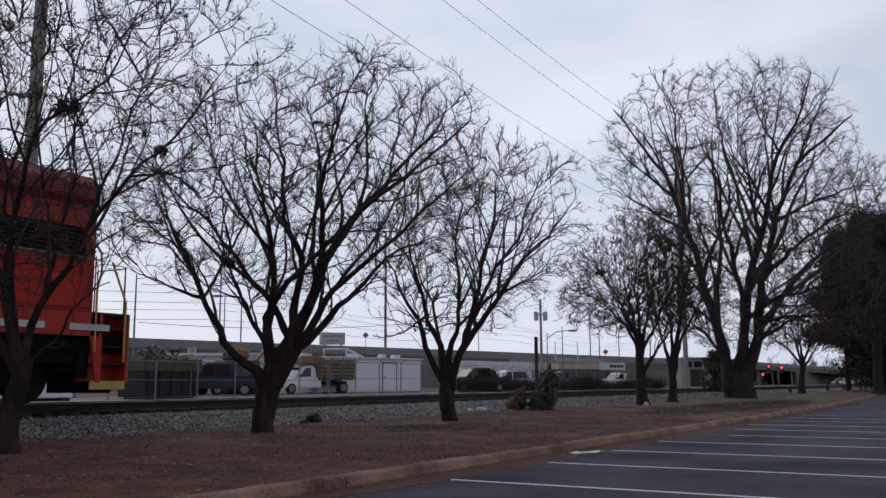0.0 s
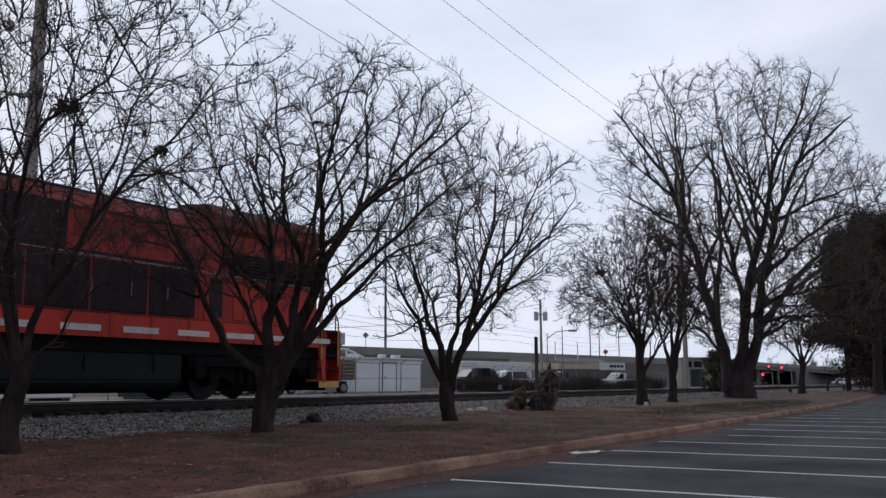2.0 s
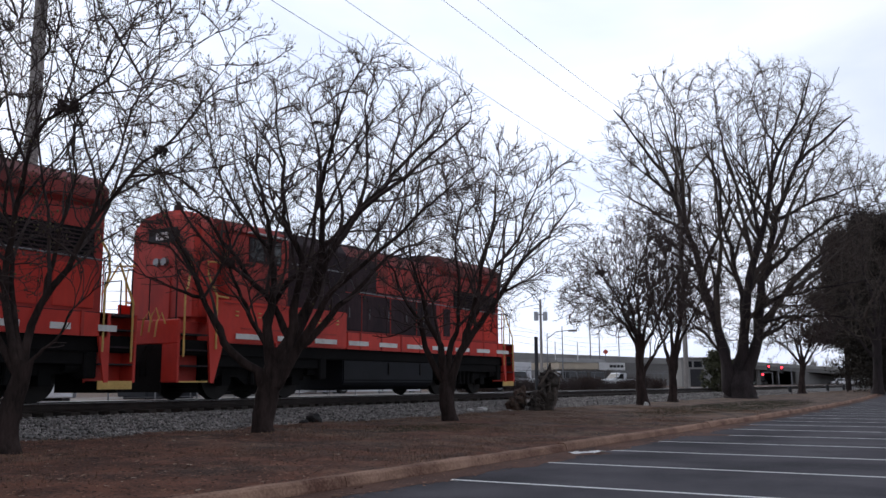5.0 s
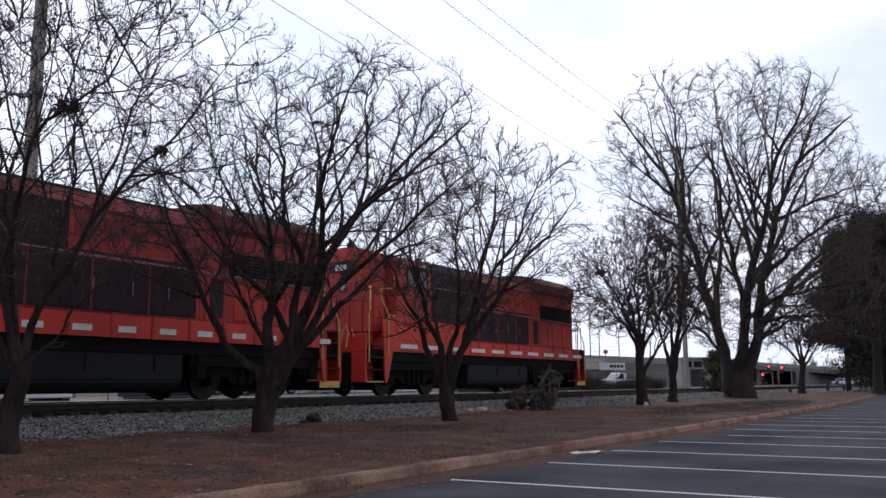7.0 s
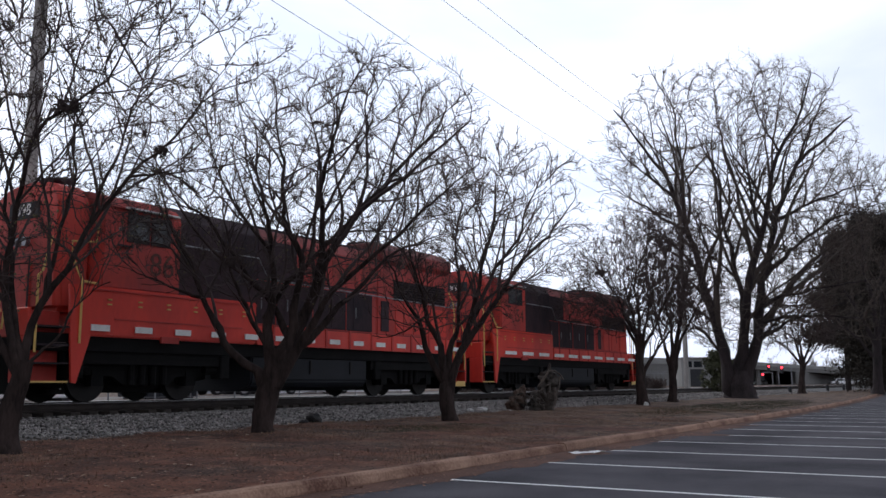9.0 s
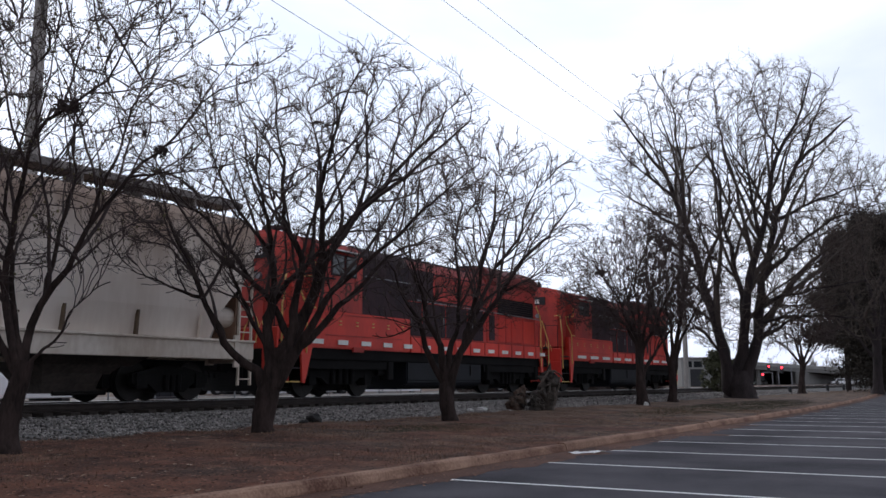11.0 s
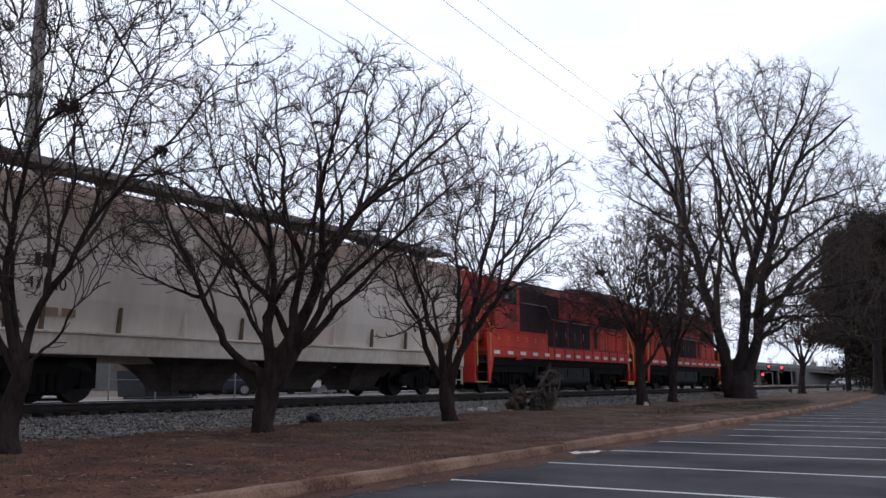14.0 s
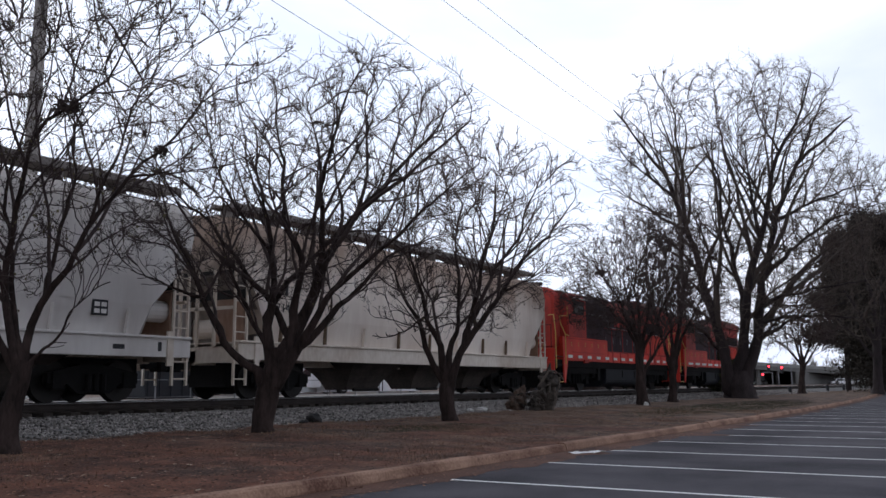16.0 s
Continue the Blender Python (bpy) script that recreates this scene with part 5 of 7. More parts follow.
        rad = part("radiator_opening", bm, M["black"], fr, "black radiator air intake")
        for k in range(7):
            bm = bmesh.new()
            box(bm, -4.12, -1.03, s * 1.3 - 0.012, s * 1.3 + 0.012, 3.02 + 0.085 * k, 3.05 + 0.085 * k)
            part("shutter", bm, M["soot"], rad)
        for k in range(3):
            bm = bmesh.new()
            x = -4.05 + 1.06 * k
            box(bm, x, x + 0.98, s * 1.288 - 0.012, s * 1.288 + 0.012, 1.95, 2.85)
            bevelled(bm, 0.008)
            part("access_panel", bm, M["orange"], fr)
        # walkway handrail
        bm = bmesh.new()
        tube(bm, [(-13.1, s * 1.5, 3.55), (-10.6, s * 1.5, 3.55), (-10.2, s * 1.5, 3.05), (-0.7, s * 1.5, 2.95)], 0.02, 6)
        hr = part("handrail", bm, M["rim"], lo, "pale steel walkway handrail")
        for k in range(7):
            bm = bmesh.new()
            x = -9.9 + 1.5 * k
            tube(bm, [(x, s * 1.5, 1.84), (x, s * 1.5, 3.02)], 0.016, 5)
            part("stanchion", bm, M["grimy_orange"], hr)
    for k, wd in enumerate((0.5, 0.42, 0.46, 0.42, 0.5)):
        box_part("lettering", mid, (-8.7 + 0.72 * k, -8.7 + 0.72 * k + wd, -1.272, -1.255, 3.4, 3.92), M["faded_orange"], "worn company lettering")
    for x in (-4.1, -2.9, -1.8):
        bm = bmesh.new()
        disc(bm, (x, 0, 4.84), 0.5, 0.12, 20, "z")
        part("roof_fan", bm, M["soot"], lo)
    bm = bmesh.new()
    box(bm, -7.6, -6.6, -0.35, 0.35, 4.42, 4.66)
    bevelled(bm, 0.04)
    part("exhaust_stack", bm, M["black"], lo)
    box_part("roof_hatch", lo, (-9.9, -8.2, -0.8, 0.8, 4.4, 4.56), M["soot"], "", 0.03)
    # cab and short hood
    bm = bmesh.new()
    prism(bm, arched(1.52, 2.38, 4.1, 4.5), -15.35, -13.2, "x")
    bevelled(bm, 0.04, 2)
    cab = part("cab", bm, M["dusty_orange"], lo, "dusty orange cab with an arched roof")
    bm = bmesh.new()
    prism(bm, arched(1.56, 4.12, 4.14, 4.54), -15.4, -13.5, "x")
    part("cab_roof", bm, M["grimy_orange"], cab, "dirty orange cab roof")
    for s in (-1, 1):
        for x0, x1 in ((-14.75, -14.15), (-14.1, -13.55)):
            bm = bmesh.new()
            y = s * 1.53
            box(bm, x0, x1, y - 0.02, y + 0.02, 3.42, 4.05)
            w = part("window", bm, M["soot"], cab)
            bm = bmesh.new()
            box(bm, x0 + 0.05, x1 - 0.05, y + s * 0.008 - 0.02, y + s * 0.008 + 0.02, 3.47, 4.0)
            part("pane", bm, M["glass"], w)
        bm = bmesh.new()
        box(bm, -14.85, -13.4, s * 1.6 - 0.08, s * 1.6 + 0.08, 4.12, 4.16)
        part("sun_visor", bm, M["white"], cab, "pale visor over the cab window")
        bm = bmesh.new()
        box(bm, -15.0, -14.6, s * 1.56 - 0.03, s * 1.56 + 0.03, 3.3, 3.34)
        part("armrest", bm, M["soot"], cab)
    letters("lettering", cab_text, 0.72, M["faded_ink"], cab, pose(-13.75, -1.528, 2.98), "dark faded painted number")
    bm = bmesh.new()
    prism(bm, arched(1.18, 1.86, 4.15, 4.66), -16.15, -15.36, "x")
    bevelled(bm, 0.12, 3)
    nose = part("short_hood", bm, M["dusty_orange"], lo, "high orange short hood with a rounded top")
    for s in (0,):
        bm = bmesh.new()
        box(bm, -16.19, -16.13, s * 0.62 - 0.5, s * 0.62 + 0.5, 3.84, 4.2)
        bevelled(bm, 0.01)
        nb = part("number_board", bm, M["ink"], nose, "dark number board with white digits")
        if horn:
            letters("digits", "398", 0.34, M["reflector"], nb, Matrix.Translation((-16.195, s * 0.62, 4.02)) @ Matrix.Rotation(radians(-90), 4, "Z"))
        else:
            for k in range(3):
                box_part("digits", nb, (-16.2, -16.185, s * 0.62 - 0.22 + 0.16 * k, s * 0.62 - 0.1 + 0.16 * k, 3.9, 4.09), M["reflector"])
        for dy in (-0.13, 0.13):
            bm = bmesh.new()
            disc(bm, (-16.2, dy * 1.0, 3.35 + 0.0 * s), 0.1, 0.1, 14, "x")
            part("headlight", bm, M["rim"], nose)
    bm = bmesh.new()
    box(bm, -16.18, -16.14, -0.32, 0.32, 1.9, 3.0)
    part("nose_door", bm, M["grimy_orange"], nose)
    bm = bmesh.new()
    if horn:
        for dy, l in ((-0.15, 0.55), (0.0, 0.42), (0.15, 0.5)):
            tube(bm, [(-15.7, dy, 4.8), (-15.7 + l, dy, 4.82)], 0.03, 8, 0.1)
        box(bm, -15.75, -15.65, -0.2, 0.2, 4.6, 4.82)
        part("horn", bm, M["soot"], lo, "triple air horn on the roof")
    else:
        tube(bm, [(-15.7, 0, 4.6), (-15.7, 0, 4.82)], 0.14, 12, 0.12)
        tube(bm, [(-15.7, 0, 4.82), (-15.7, 0, 4.95)], 0.09, 12, 0.05)
        part("beacon", bm, M["soot"], lo, "dark roof beacon")
    # tank and running gear
    bm = bmesh.new()
    prism(bm, [(-1.34, 0.32), (-1.42, 0.46), (-1.42, 1.08), (1.42, 1.08), (1.42, 0.46), (1.34, 0.32), (1.0, 0.2), (-1.0, 0.2)], -10.66, -5.75, "x")
    bevelled(bm, 0.04, 2)
    tk = part("fuel_tank", bm, M["tank"], lo, "black fuel tank")
    for s in (-1, 1):
        for x in (-8.4, -6.6):
            box_part("gauge", tk, (x, x + 0.05, s * 1.43 - 0.02, s * 1.43 + 0.02, 0.65, 1.0), M["wheel"])
    for cx in (-13.75, -3.2):
        # dark block in the motors' place, added to stop daylight showing through
        bm = bmesh.new()
        prism(bm, [(cx - 2.3, 1.06), (cx - 2.3, 0.5), (cx - 0.3, 0.2), (cx + 0.3, 0.2), (cx + 2.3, 0.5), (cx + 2.3, 1.06)], -0.62, 0.62)
        part("underframe_fill", bm, M["black"], lo)
        for s in (-1, 1):
            box_part("pipe_tray", lo, (cx - 2.3, cx + 2.3, s * 1.32 - 0.06, s * 1.32 + 0.06, 0.8, 1.06), M["black"])
            for dx in (-2.15, 2.0):
                box_part("sand_box", lo, (cx + dx, cx + dx + 0.3, s * 1.2 - 0.25, s * 1.2 + 0.12, 0.5, 1.06), M["black"], "", 0.03)
    bogie(lo, -13.75, 2.6, 0.508, "loco")
    bogie(lo, -3.2, 2.6, 0.508, "loco")
    n = 14 if not long_marks else 10
    for k in range(n):
        if long_marks:
            x = -15.2 + k * 1.52
            ln = 0.95
        else:
            x = -15.6 + k * 1.12
            ln = 0.46
        if x + ln > -0.3:
            continue
        for s in (-1, 1):
            box_part("reflector", lo, (x, x + ln, s * 1.6 - 0.012, s * 1.6 + 0.012, 1.47, 1.6), M["reflector"], "white reflector strip")
    return lo


def hopper_car(label, body, number, mirror=False):
    car = thing("hopper_car", label, "hopper wagon", "covered hopper wagons")
    # side profile: end walls upright above, sloping in below
    bm = bmesh.new()
    side = [(1.44, 1.38), (1.58, 2.1), (1.62, 2.7), (1.61, 3.15), (1.59, 3.8), (1.5, 4.28), (1.3, 4.5), (0.0, 4.68)]
    ends = {1.38: -1.5, 2.1: -1.25, 2.7: -0.7, 3.15: -0.25, 3.8: -0.1, 4.28: -0.1, 4.5: -0.1, 4.68: -0.1}
    rings = []
    nx = 16
    for i in range(nx + 1):
        ring = []
        for s, seq in ((-1, side), (1, side[::-1][1:])):
            for w, z in seq:
                e = ends[z]
                x = e + (-18.3 - 2 * e) * i / nx
                ring.append(bm.verts.new((x, s * w, z)))
        rings.append(ring)
    m = len(rings[0])
    for a, b in zip(rings, rings[1:]):
        for j in range(m):
            bm.faces.new((a[j], a[(j + 1) % m], b[(j + 1) % m], b[j]))
    bm.faces.new(rings[0])
    bm.faces.new(rings[-1][::-1])
    part("body", bm, body, car)
    # slope sheets in a dark colour: the end bay's shade and grime painted in
    slope = [(-1.47, 1.45), (-1.22, 2.1), (-0.67, 2.7), (-0.24, 3.1), (-0.2, 3.1), (-0.62, 2.66), (-1.17, 2.06), (-1.42, 1.45)]
    for rear in (False, True):
        bm = bmesh.new()
        prism(bm, [(-18.3 - x, z) if rear else (x, z) for x, z in slope], -1.46, 1.46)
        part("slope_sheet", bm, M["hopper_roof"], car, "end slope sheet darkened for shade and grime")
    for s in (-1, 1):
        sill = box_part("side_sill", car, (-18.15, -0.15, s * 1.6 - 0.05, s * 1.6 + 0.05, 0.97, 1.38), M["sill_white"] if not mirror else M["hopper_pale"], "pale painted side sill", 0.015)
        box_part("sill_flange", sill, (-18.15, -0.15, s * 1.56 - 0.14, s * 1.56 + 0.14, 1.38, 1.44), M["sill_white"] if not mirror else M["hopper_pale"], "", 0.015)
    bm = bmesh.new()
    box(bm, -18.2, -0.1, -0.25, 0.25, 0.86, 1.2)
    for x in (-18.2, -0.3):
        box(bm, x, x + 0.2, -1.55, 1.55, 0.9, 1.4)
        box(bm, x - 0.9 if x > -1 else x, x + 0.2 if x > -1 else x + 1.1, -1.5, 1.5, 1.3, 1.36)
    part("end_frame", bm, M["sill_white"], car, "pale end sill and platform")
    for cx in (-4.3, -7.75, -11.35):
        bm = bmesh.new()
        rows = [[bm.verts.new((cx + i * a, j * b, z)) for i, j in ((-1, -1), (1, -1), (1, 1), (-1, 1))] for z, a, b in ((0.2, 0.8, 0.4), (0.4, 0.88, 0.5), (0.62, 1.0, 0.66), (0.8, 1.14, 0.85), (0.94, 1.3, 1.05), (1.05, 1.48, 1.22), (1.14, 1.68, 1.38), (1.42, 1.72, 1.42))]
        for a, b in zip(rows, rows[1:]):
            for i in range(4):
                bm.faces.new((a[i], a[(i + 1) % 4], b[(i + 1) % 4], b[i]))
        bm.faces.new(rows[0][::-1])
        bm.faces.new(rows[-1])
        hp = part("outlet_hopper", bm, M["grimy_underside"], car, "grimy brown discharge hopper")
        bm = bmesh.new()
        tube(bm, [(cx - 0.65, -0.55, 0.2), (cx + 0.65, -0.55, 0.2)], 0.05, 8)
        part("gate_bar", bm, M["wheel"], hp)
    bm = bmesh.new()
    box(bm, -18.1, -0.2, -1.15, -0.55, 4.83, 4.87)
    for s in (-1.18, -0.52):
        box(bm, -18.1, -0.2, s - 0.015, s + 0.015, 4.79, 4.95)
    part("running_board", bm, M["hopper_roof"], car, "dark rooftop walkway grating")
    for k in range(12):
        x = -17.8 + 1.6 * k
        if x > -0.3:
            continue
        box_part("walkway_bracket", car, (x, x + 0.06, -1.16, -0.54, 4.45, 4.825), M["hopper_roof"])
    bm = bmesh.new()
    box(bm, -17.6, -0.7, -0.3, 0.3, 4.62, 4.78)
    bevelled(bm, 0.05)
    part("loading_hatch", bm, M["hopper_roof"], car, "long trough hatch cover")
    for k in range(9):
        x = -16.6 + 1.83 * k
        bm = bmesh.new()
        prism(bm, [(x, 1.44), (x + 0.07, 1.44), (x + 0.1, 1.98), (x + 0.06, 1.98)], -1.625, -1.54)
        part("side_post", bm, M["rust"] if (k % 3 != 2 and not mirror) else body, car, "rusty short side post" if k % 3 != 2 and not mirror else "")
    # ladders and end frames
    for x0 in (-0.62, -18.24):
        for s in (-1, 1):
            bm = bmesh.new()
            for dx in (0.0, 0.42):
                box(bm, x0 + dx - 0.025, x0 + dx + 0.025, s * 1.58 - 0.03, s * 1.58 + 0.03, 0.35, 3.3)
            for k in range(8):
                tube(bm, [(x0, s * 1.58, 0.5 + 0.38 * k), (x0 + 0.42, s * 1.58, 0.5 + 0.38 * k)], 0.018, 5)
            part("ladder", bm, M["sill_white"], car, "pale side ladder with round rungs")
        bm = bmesh.new()
        e = 1 if x0 > -1 else -1
        xc = x0 + 0.42 if e > 0 else x0
        for y in (-0.9, -0.3, 0.3, 0.9):
            box(bm, xc - 0.03, xc + 0.03, y - 0.04, y + 0.04, 1.3, 3.2)
        box(bm, xc - 0.03, xc + 0.03, -1.5, 1.5, 2.2, 2.28)
        part("end_post", bm, M["sill_white"], car)
        # panels and ledge in dark colours that carry the bay's shade besides rust
        xp = -0.55 if e > 0 else -17.75
        for ya, yb, za in ((-1.42, -0.4, 1.36), (0.4, 1.42, 1.36), (-0.4, 0.4, 2.5), (-1.5, -0.41, 2.504), (0.41, 1.5, 2.504)):
            bm = bmesh.new()
            box(bm, xp, xp + 0.03, ya, yb, za, 2.5 if za < 2 else 3.2)
            box(bm, xp - 0.03, xp + 0.06, ya, ya + 0.05, za, 2.5 if za < 2 else 3.2)
            part("end_panel", bm, M["hopper_rust"] if za < 2 and ya < 0 else M["wheel"] if za > 2 else M["hopper_roof"], car, "rust-stained panel closing the end bay, bay shade in its colour" if za < 2 and ya < 0 else "panel of the end bay darkened for shade and dirt")
        bm = bmesh.new()
        box(bm, xp - 0.35 if e < 0 else xp, xp if e < 0 else xp + 0.35, -1.5, 1.5, 3.14, 3.2)
        part("end_ledge", bm, M["wheel"], car)
        bm = bmesh.new()
        xm = -1.3 if e > 0 else -17.0
        tube(bm, [(xm - 0.1, -1.1, 2.02), (xm + 0.85, -1.1, 2.02)] if e > 0 else [(xm - 0.4, -0.9, 1.8), (xm - 0.4, 0.9, 1.8)], 0.25, 16)
        bevelled(bm, 0.05, 2)
        part("brake_reservoir", bm, body, car, "round brake air reservoir")
        bm = bmesh.new()
        xb = -0.85 if e > 0 else -17.6
        prism(bm, [(xb, 0.78), (xb + 0.14, 0.78), (xb + 0.17, 1.1), (xb + 0.15, 1.55), (xb, 1.55)], -1.69, -1.63)
        part("lifting_lug", bm, M["sill_white"], car)
    coupler(car, -0.1, 1)
    coupler(car, -18.2, -1)
    for cx in (-2.3, -16.0):
        # plain dark filler box, added to close the bright gap at each bogie
        box_part("bogie_fill", car, (cx - 1.5, cx + 1.5, -0.65, 0.65, 0.3, 0.95), M["black"])
    bogie(car, -2.3, 1.73, 0.457, "car")
    bogie(car, -16.0, 1.73, 0.457, "car")
    if number:
        letters("lettering", number, 0.36, M["ink"], car, pose(-16.5, -1.605, 2.33, -4), "black stencilled wagon number")
        for k in range(3):
            box_part("lettering", car, (-16.8 + 0.17 * k, -16.68 + 0.17 * k, -1.628, -1.608, 2.66, 2.92), M["ink"], "black stencilled mark")
        for k in range(2):
            box_part("lettering", car, (-16.5 + 0.4 * k, -16.2 + 0.4 * k, -1.585, -1.57, 1.72, 1.88), M["hopper_rust"], "faded stencil lines")
    else:
        pl = box_part("placard", car, (-2.8, -2.42, -1.6, -1.56, 1.8, 2.12), M["ink"], "black placard with white marks", 0.005)
        for k in range(2):
            for j in range(2):
                box_part("lettering", pl, (-2.76 + 0.17 * k, -2.63 + 0.17 * k, -1.604, -1.598, 1.84 + 0.14 * j, 1.93 + 0.14 * j), M["reflector"])
        box_part("lettering", car, (-2.3, -2.0, -1.657, -1.645, 1.12, 1.22), M["ink"], "dark data stencil")
        box_part("lettering", car, (-1.1, -1.0, -1.657, -1.645, 1.1, 1.3), M["ink"])
    return car


TRAIN = [(locomotive("orange diesel locomotive with sooty black hood and white reflectors", True, "54", False), 0.0),
         (locomotive("orange diesel locomotive with black doors and small white reflectors", False, "86", True), -18.15),
         (hopper_car("weathered grey covered hopper wagon with rusty upper sides", M["hopper"], "47140"), -35.95),
         (hopper_car("pale grey covered hopper wagon coupled behind", M["hopper_pale"], "", True), -55.5)]


def front_x(t):
    """The leading sill's place along the track; the train slows a little."""
    return 42.27 + 3.581 * (t - 8) - 0.008 * (t - 8) ** 2
# ---------------------------------------------------------------- the yard beyond the track
YARD = 0.52


def on(x, y, turn=0.0, z=YARD):
    return pose(x, y, z, 0, 0, turn)


yx = np.concatenate([np.arange(-30, 160, 10.0)])
yard = tagged(sheet("pavement", yx, np.array([22.5, 28.0, 34.0, 40.0, 70.0, 100.0]), lambda x, y: 0.5 + 0.02 * (y > 25), M["yard"]), "pale dusty concrete of a works yard", "yard", kind="structure")


def road_wheel(parent, x, y, r=0.37, w=0.24):
    bm = bmesh.new()
    disc(bm, (x, y, r), r, w, 20)
    bevelled(bm, 0.04)
    wh = part("wheel", bm, M["tyre"], parent)
    bm = bmesh.new()
    disc(bm, (x, y + (0.02 if y > 0 else -0.02), r), r * 0.6, w, 14)
    part("rim", bm, M["rim"], wh)


def pickup(label, paint, at, cab_back=1.9, bed=True, group="vehicles in the yard", name="pickup_truck", length=5.4):
    """Front towards -x."""
    v = thing(name, label, name.replace("_", " "), group, at)
    bm = bmesh.new()
    prism(bm, [(0.0, 0.5), (0.05, 0.85), (0.15, 1.02), (1.4, 1.12), (length if bed else 3.4, 1.12), (length if bed else 3.4, 0.5), (length - 0.6 if bed else 3.4, 0.42), (0.5, 0.42)], -0.95, 0.95)
    bevelled(bm, 0.06, 2)
    body = part("body", bm, paint, v)
    bm = bmesh.new()
    prism(bm, [(1.25, 1.1), (1.95, 1.8), (2.3, 1.88), (1.5 + cab_back, 1.88), (1.75 + cab_back, 1.75), (1.85 + cab_back, 1.1)], -0.86, 0.86)
    bevelled(bm, 0.05, 2)
    cab = part("cab", bm, paint, v)
    bm = bmesh.new()
    prism(bm, [(1.34, 1.2), (1.88, 1.74), (1.86, 1.76), (1.3, 1.2)], -0.76, 0.76)
    part("windscreen", bm, M["glass"], cab)
    for s in (-1, 1):
        bm = bmesh.new()
        prism(bm, [(1.65, 1.16), (2.1, 1.72), (2.55, 1.76), (2.55, 1.16)], s * 0.862 - 0.01, s * 0.862 + 0.01)
        part("side_window", bm, M["glass"], cab)
        if cab_back > 1.5:
            bm = bmesh.new()
            prism(bm, [(2.65, 1.16), (2.65, 1.76), (1.45 + cab_back, 1.76), (1.65 + cab_back, 1.16)], s * 0.862 - 0.01, s * 0.862 + 0.01)
            part("side_window", bm, M["glass"], cab)
        bm = bmesh.new()
        box(bm, -0.02, 0.08, s * 0.72 - 0.17, s * 0.72 + 0.17, 0.78, 0.96)
        part("headlight", bm, M["rim"], body)
        bm = bmesh.new()
        box(bm, 1.5, 1.62, s * 1.03 - 0.09, s * 1.03 + 0.09, 1.12, 1.32)
        part("wing_mirror", bm, M["ink"], body)
        road_wheel(v, 0.95, s * 0.85)
        road_wheel(v, length - 1.15, s * 0.85)
    box_part("grille", body, (-0.015, 0.06, -0.5, 0.5, 0.72, 0.98), M["ink"])
    box_part("bumper", body, (-0.12, 0.06, -0.93, 0.93, 0.45, 0.66), M["rim"], "", 0.03)
    if bed:
        box_part("load_bed", body, (1.9 + cab_back, length - 0.08, -0.8, 0.8, 1.125, 1.14), M["ink"])
    return v


def dump_truck():
    v = pickup("white lorry with tall weathered wooden side boards", M["white_car"], on(45.5, 40.4, -14), 1.2, False, name="dump_truck", length=6.3)
    bm = bmesh.new()
    box(bm, 3.0, 6.0, -0.4, 0.4, 0.6, 0.85)
    part("chassis", bm, M["ink"], v)
    bm = bmesh.new()
    box(bm, 3.1, 6.1, -1.15, 1.15, 0.95, 1.12)
    part("floor", bm, M["ink"], v)
    for s in (-1, 1):
        for k in range(5):
            bm = bmesh.new()
            box(bm, 3.1, 6.1, s * 1.13 - 0.03, s * 1.13 + 0.03, 1.13 + 0.24 * k, 1.35 + 0.24 * k)
            part("side_board", bm, M["old_wood"], v)
        for x in (3.12, 4.0, 5.0, 5.97):
            bm = bmesh.new()
            box(bm, x, x + 0.12, s * 1.19 - 0.03, s * 1.19 + 0.03, 0.95, 2.45)
            part("stake", bm, M["tan_wood"], v)
        road_wheel(v, 5.2, s * 0.95, 0.42)
    bm = bmesh.new()
    box(bm, 3.1, 3.16, -1.15, 1.15, 1.13, 2.6)
    part("headboard", bm, M["tan_wood"], v)
    bm = bmesh.new()
    box(bm, 1.7, 3.6, -1.0, 1.0, 2.02, 2.4)
    bevelled(bm, 0.03)
    part("load", bm, M["tan_wood"], v, "stack of tan boards above the cab")


def skip_bin():
    b = thing("skip", "dark open skip heaped with scrap metal", "skip", "", on(28.9, 34.2, 0))
    bm = bmesh.new()
    prism(bm, [(0.0, 0.1), (-0.15, 1.7), (3.35, 1.7), (3.2, 0.1)], -0.95, 0.95)
    bevelled(bm, 0.03)
    body = part("body", bm, M["bin"], b)
    bm = bmesh.new()
    box(bm, -0.2, 3.4, -1.02, 1.02, 1.3, 1.85)
    part("side_extension", bm, M["old_wood"], b, "grey timber side extension")
    for k in range(5):
        box_part("rib", body, (0.1 + 0.7 * k, 0.2 + 0.7 * k, -1.0, -0.94, 0.12, 1.3), M["bin"])
    for k in range(2):
        box_part("skid", body, (0.2, 3.1, -0.8 + 1.5 * k, -0.7 + 1.5 * k, 0.0, 0.12), M["bin"])
    r = random.Random(5)
    for k in range(60):
        bm = bmesh.new()
        l = r.uniform(0.15, 0.75)
        box(bm, -l / 2, l / 2, -0.03 - 0.1 * r.random(), 0.03 + 0.1 * r.random(), -0.02, 0.02 + 0.12 * r.random())
        ob = part("scrap_piece", bm, M["scrap"], b)
        ob.matrix_local = pose(r.uniform(0.2, 3.1), r.uniform(-0.7, 0.7), 1.86 + 0.5 * r.random() ** 1.6, r.uniform(-40, 40), r.uniform(-50, 50), r.uniform(0, 180))


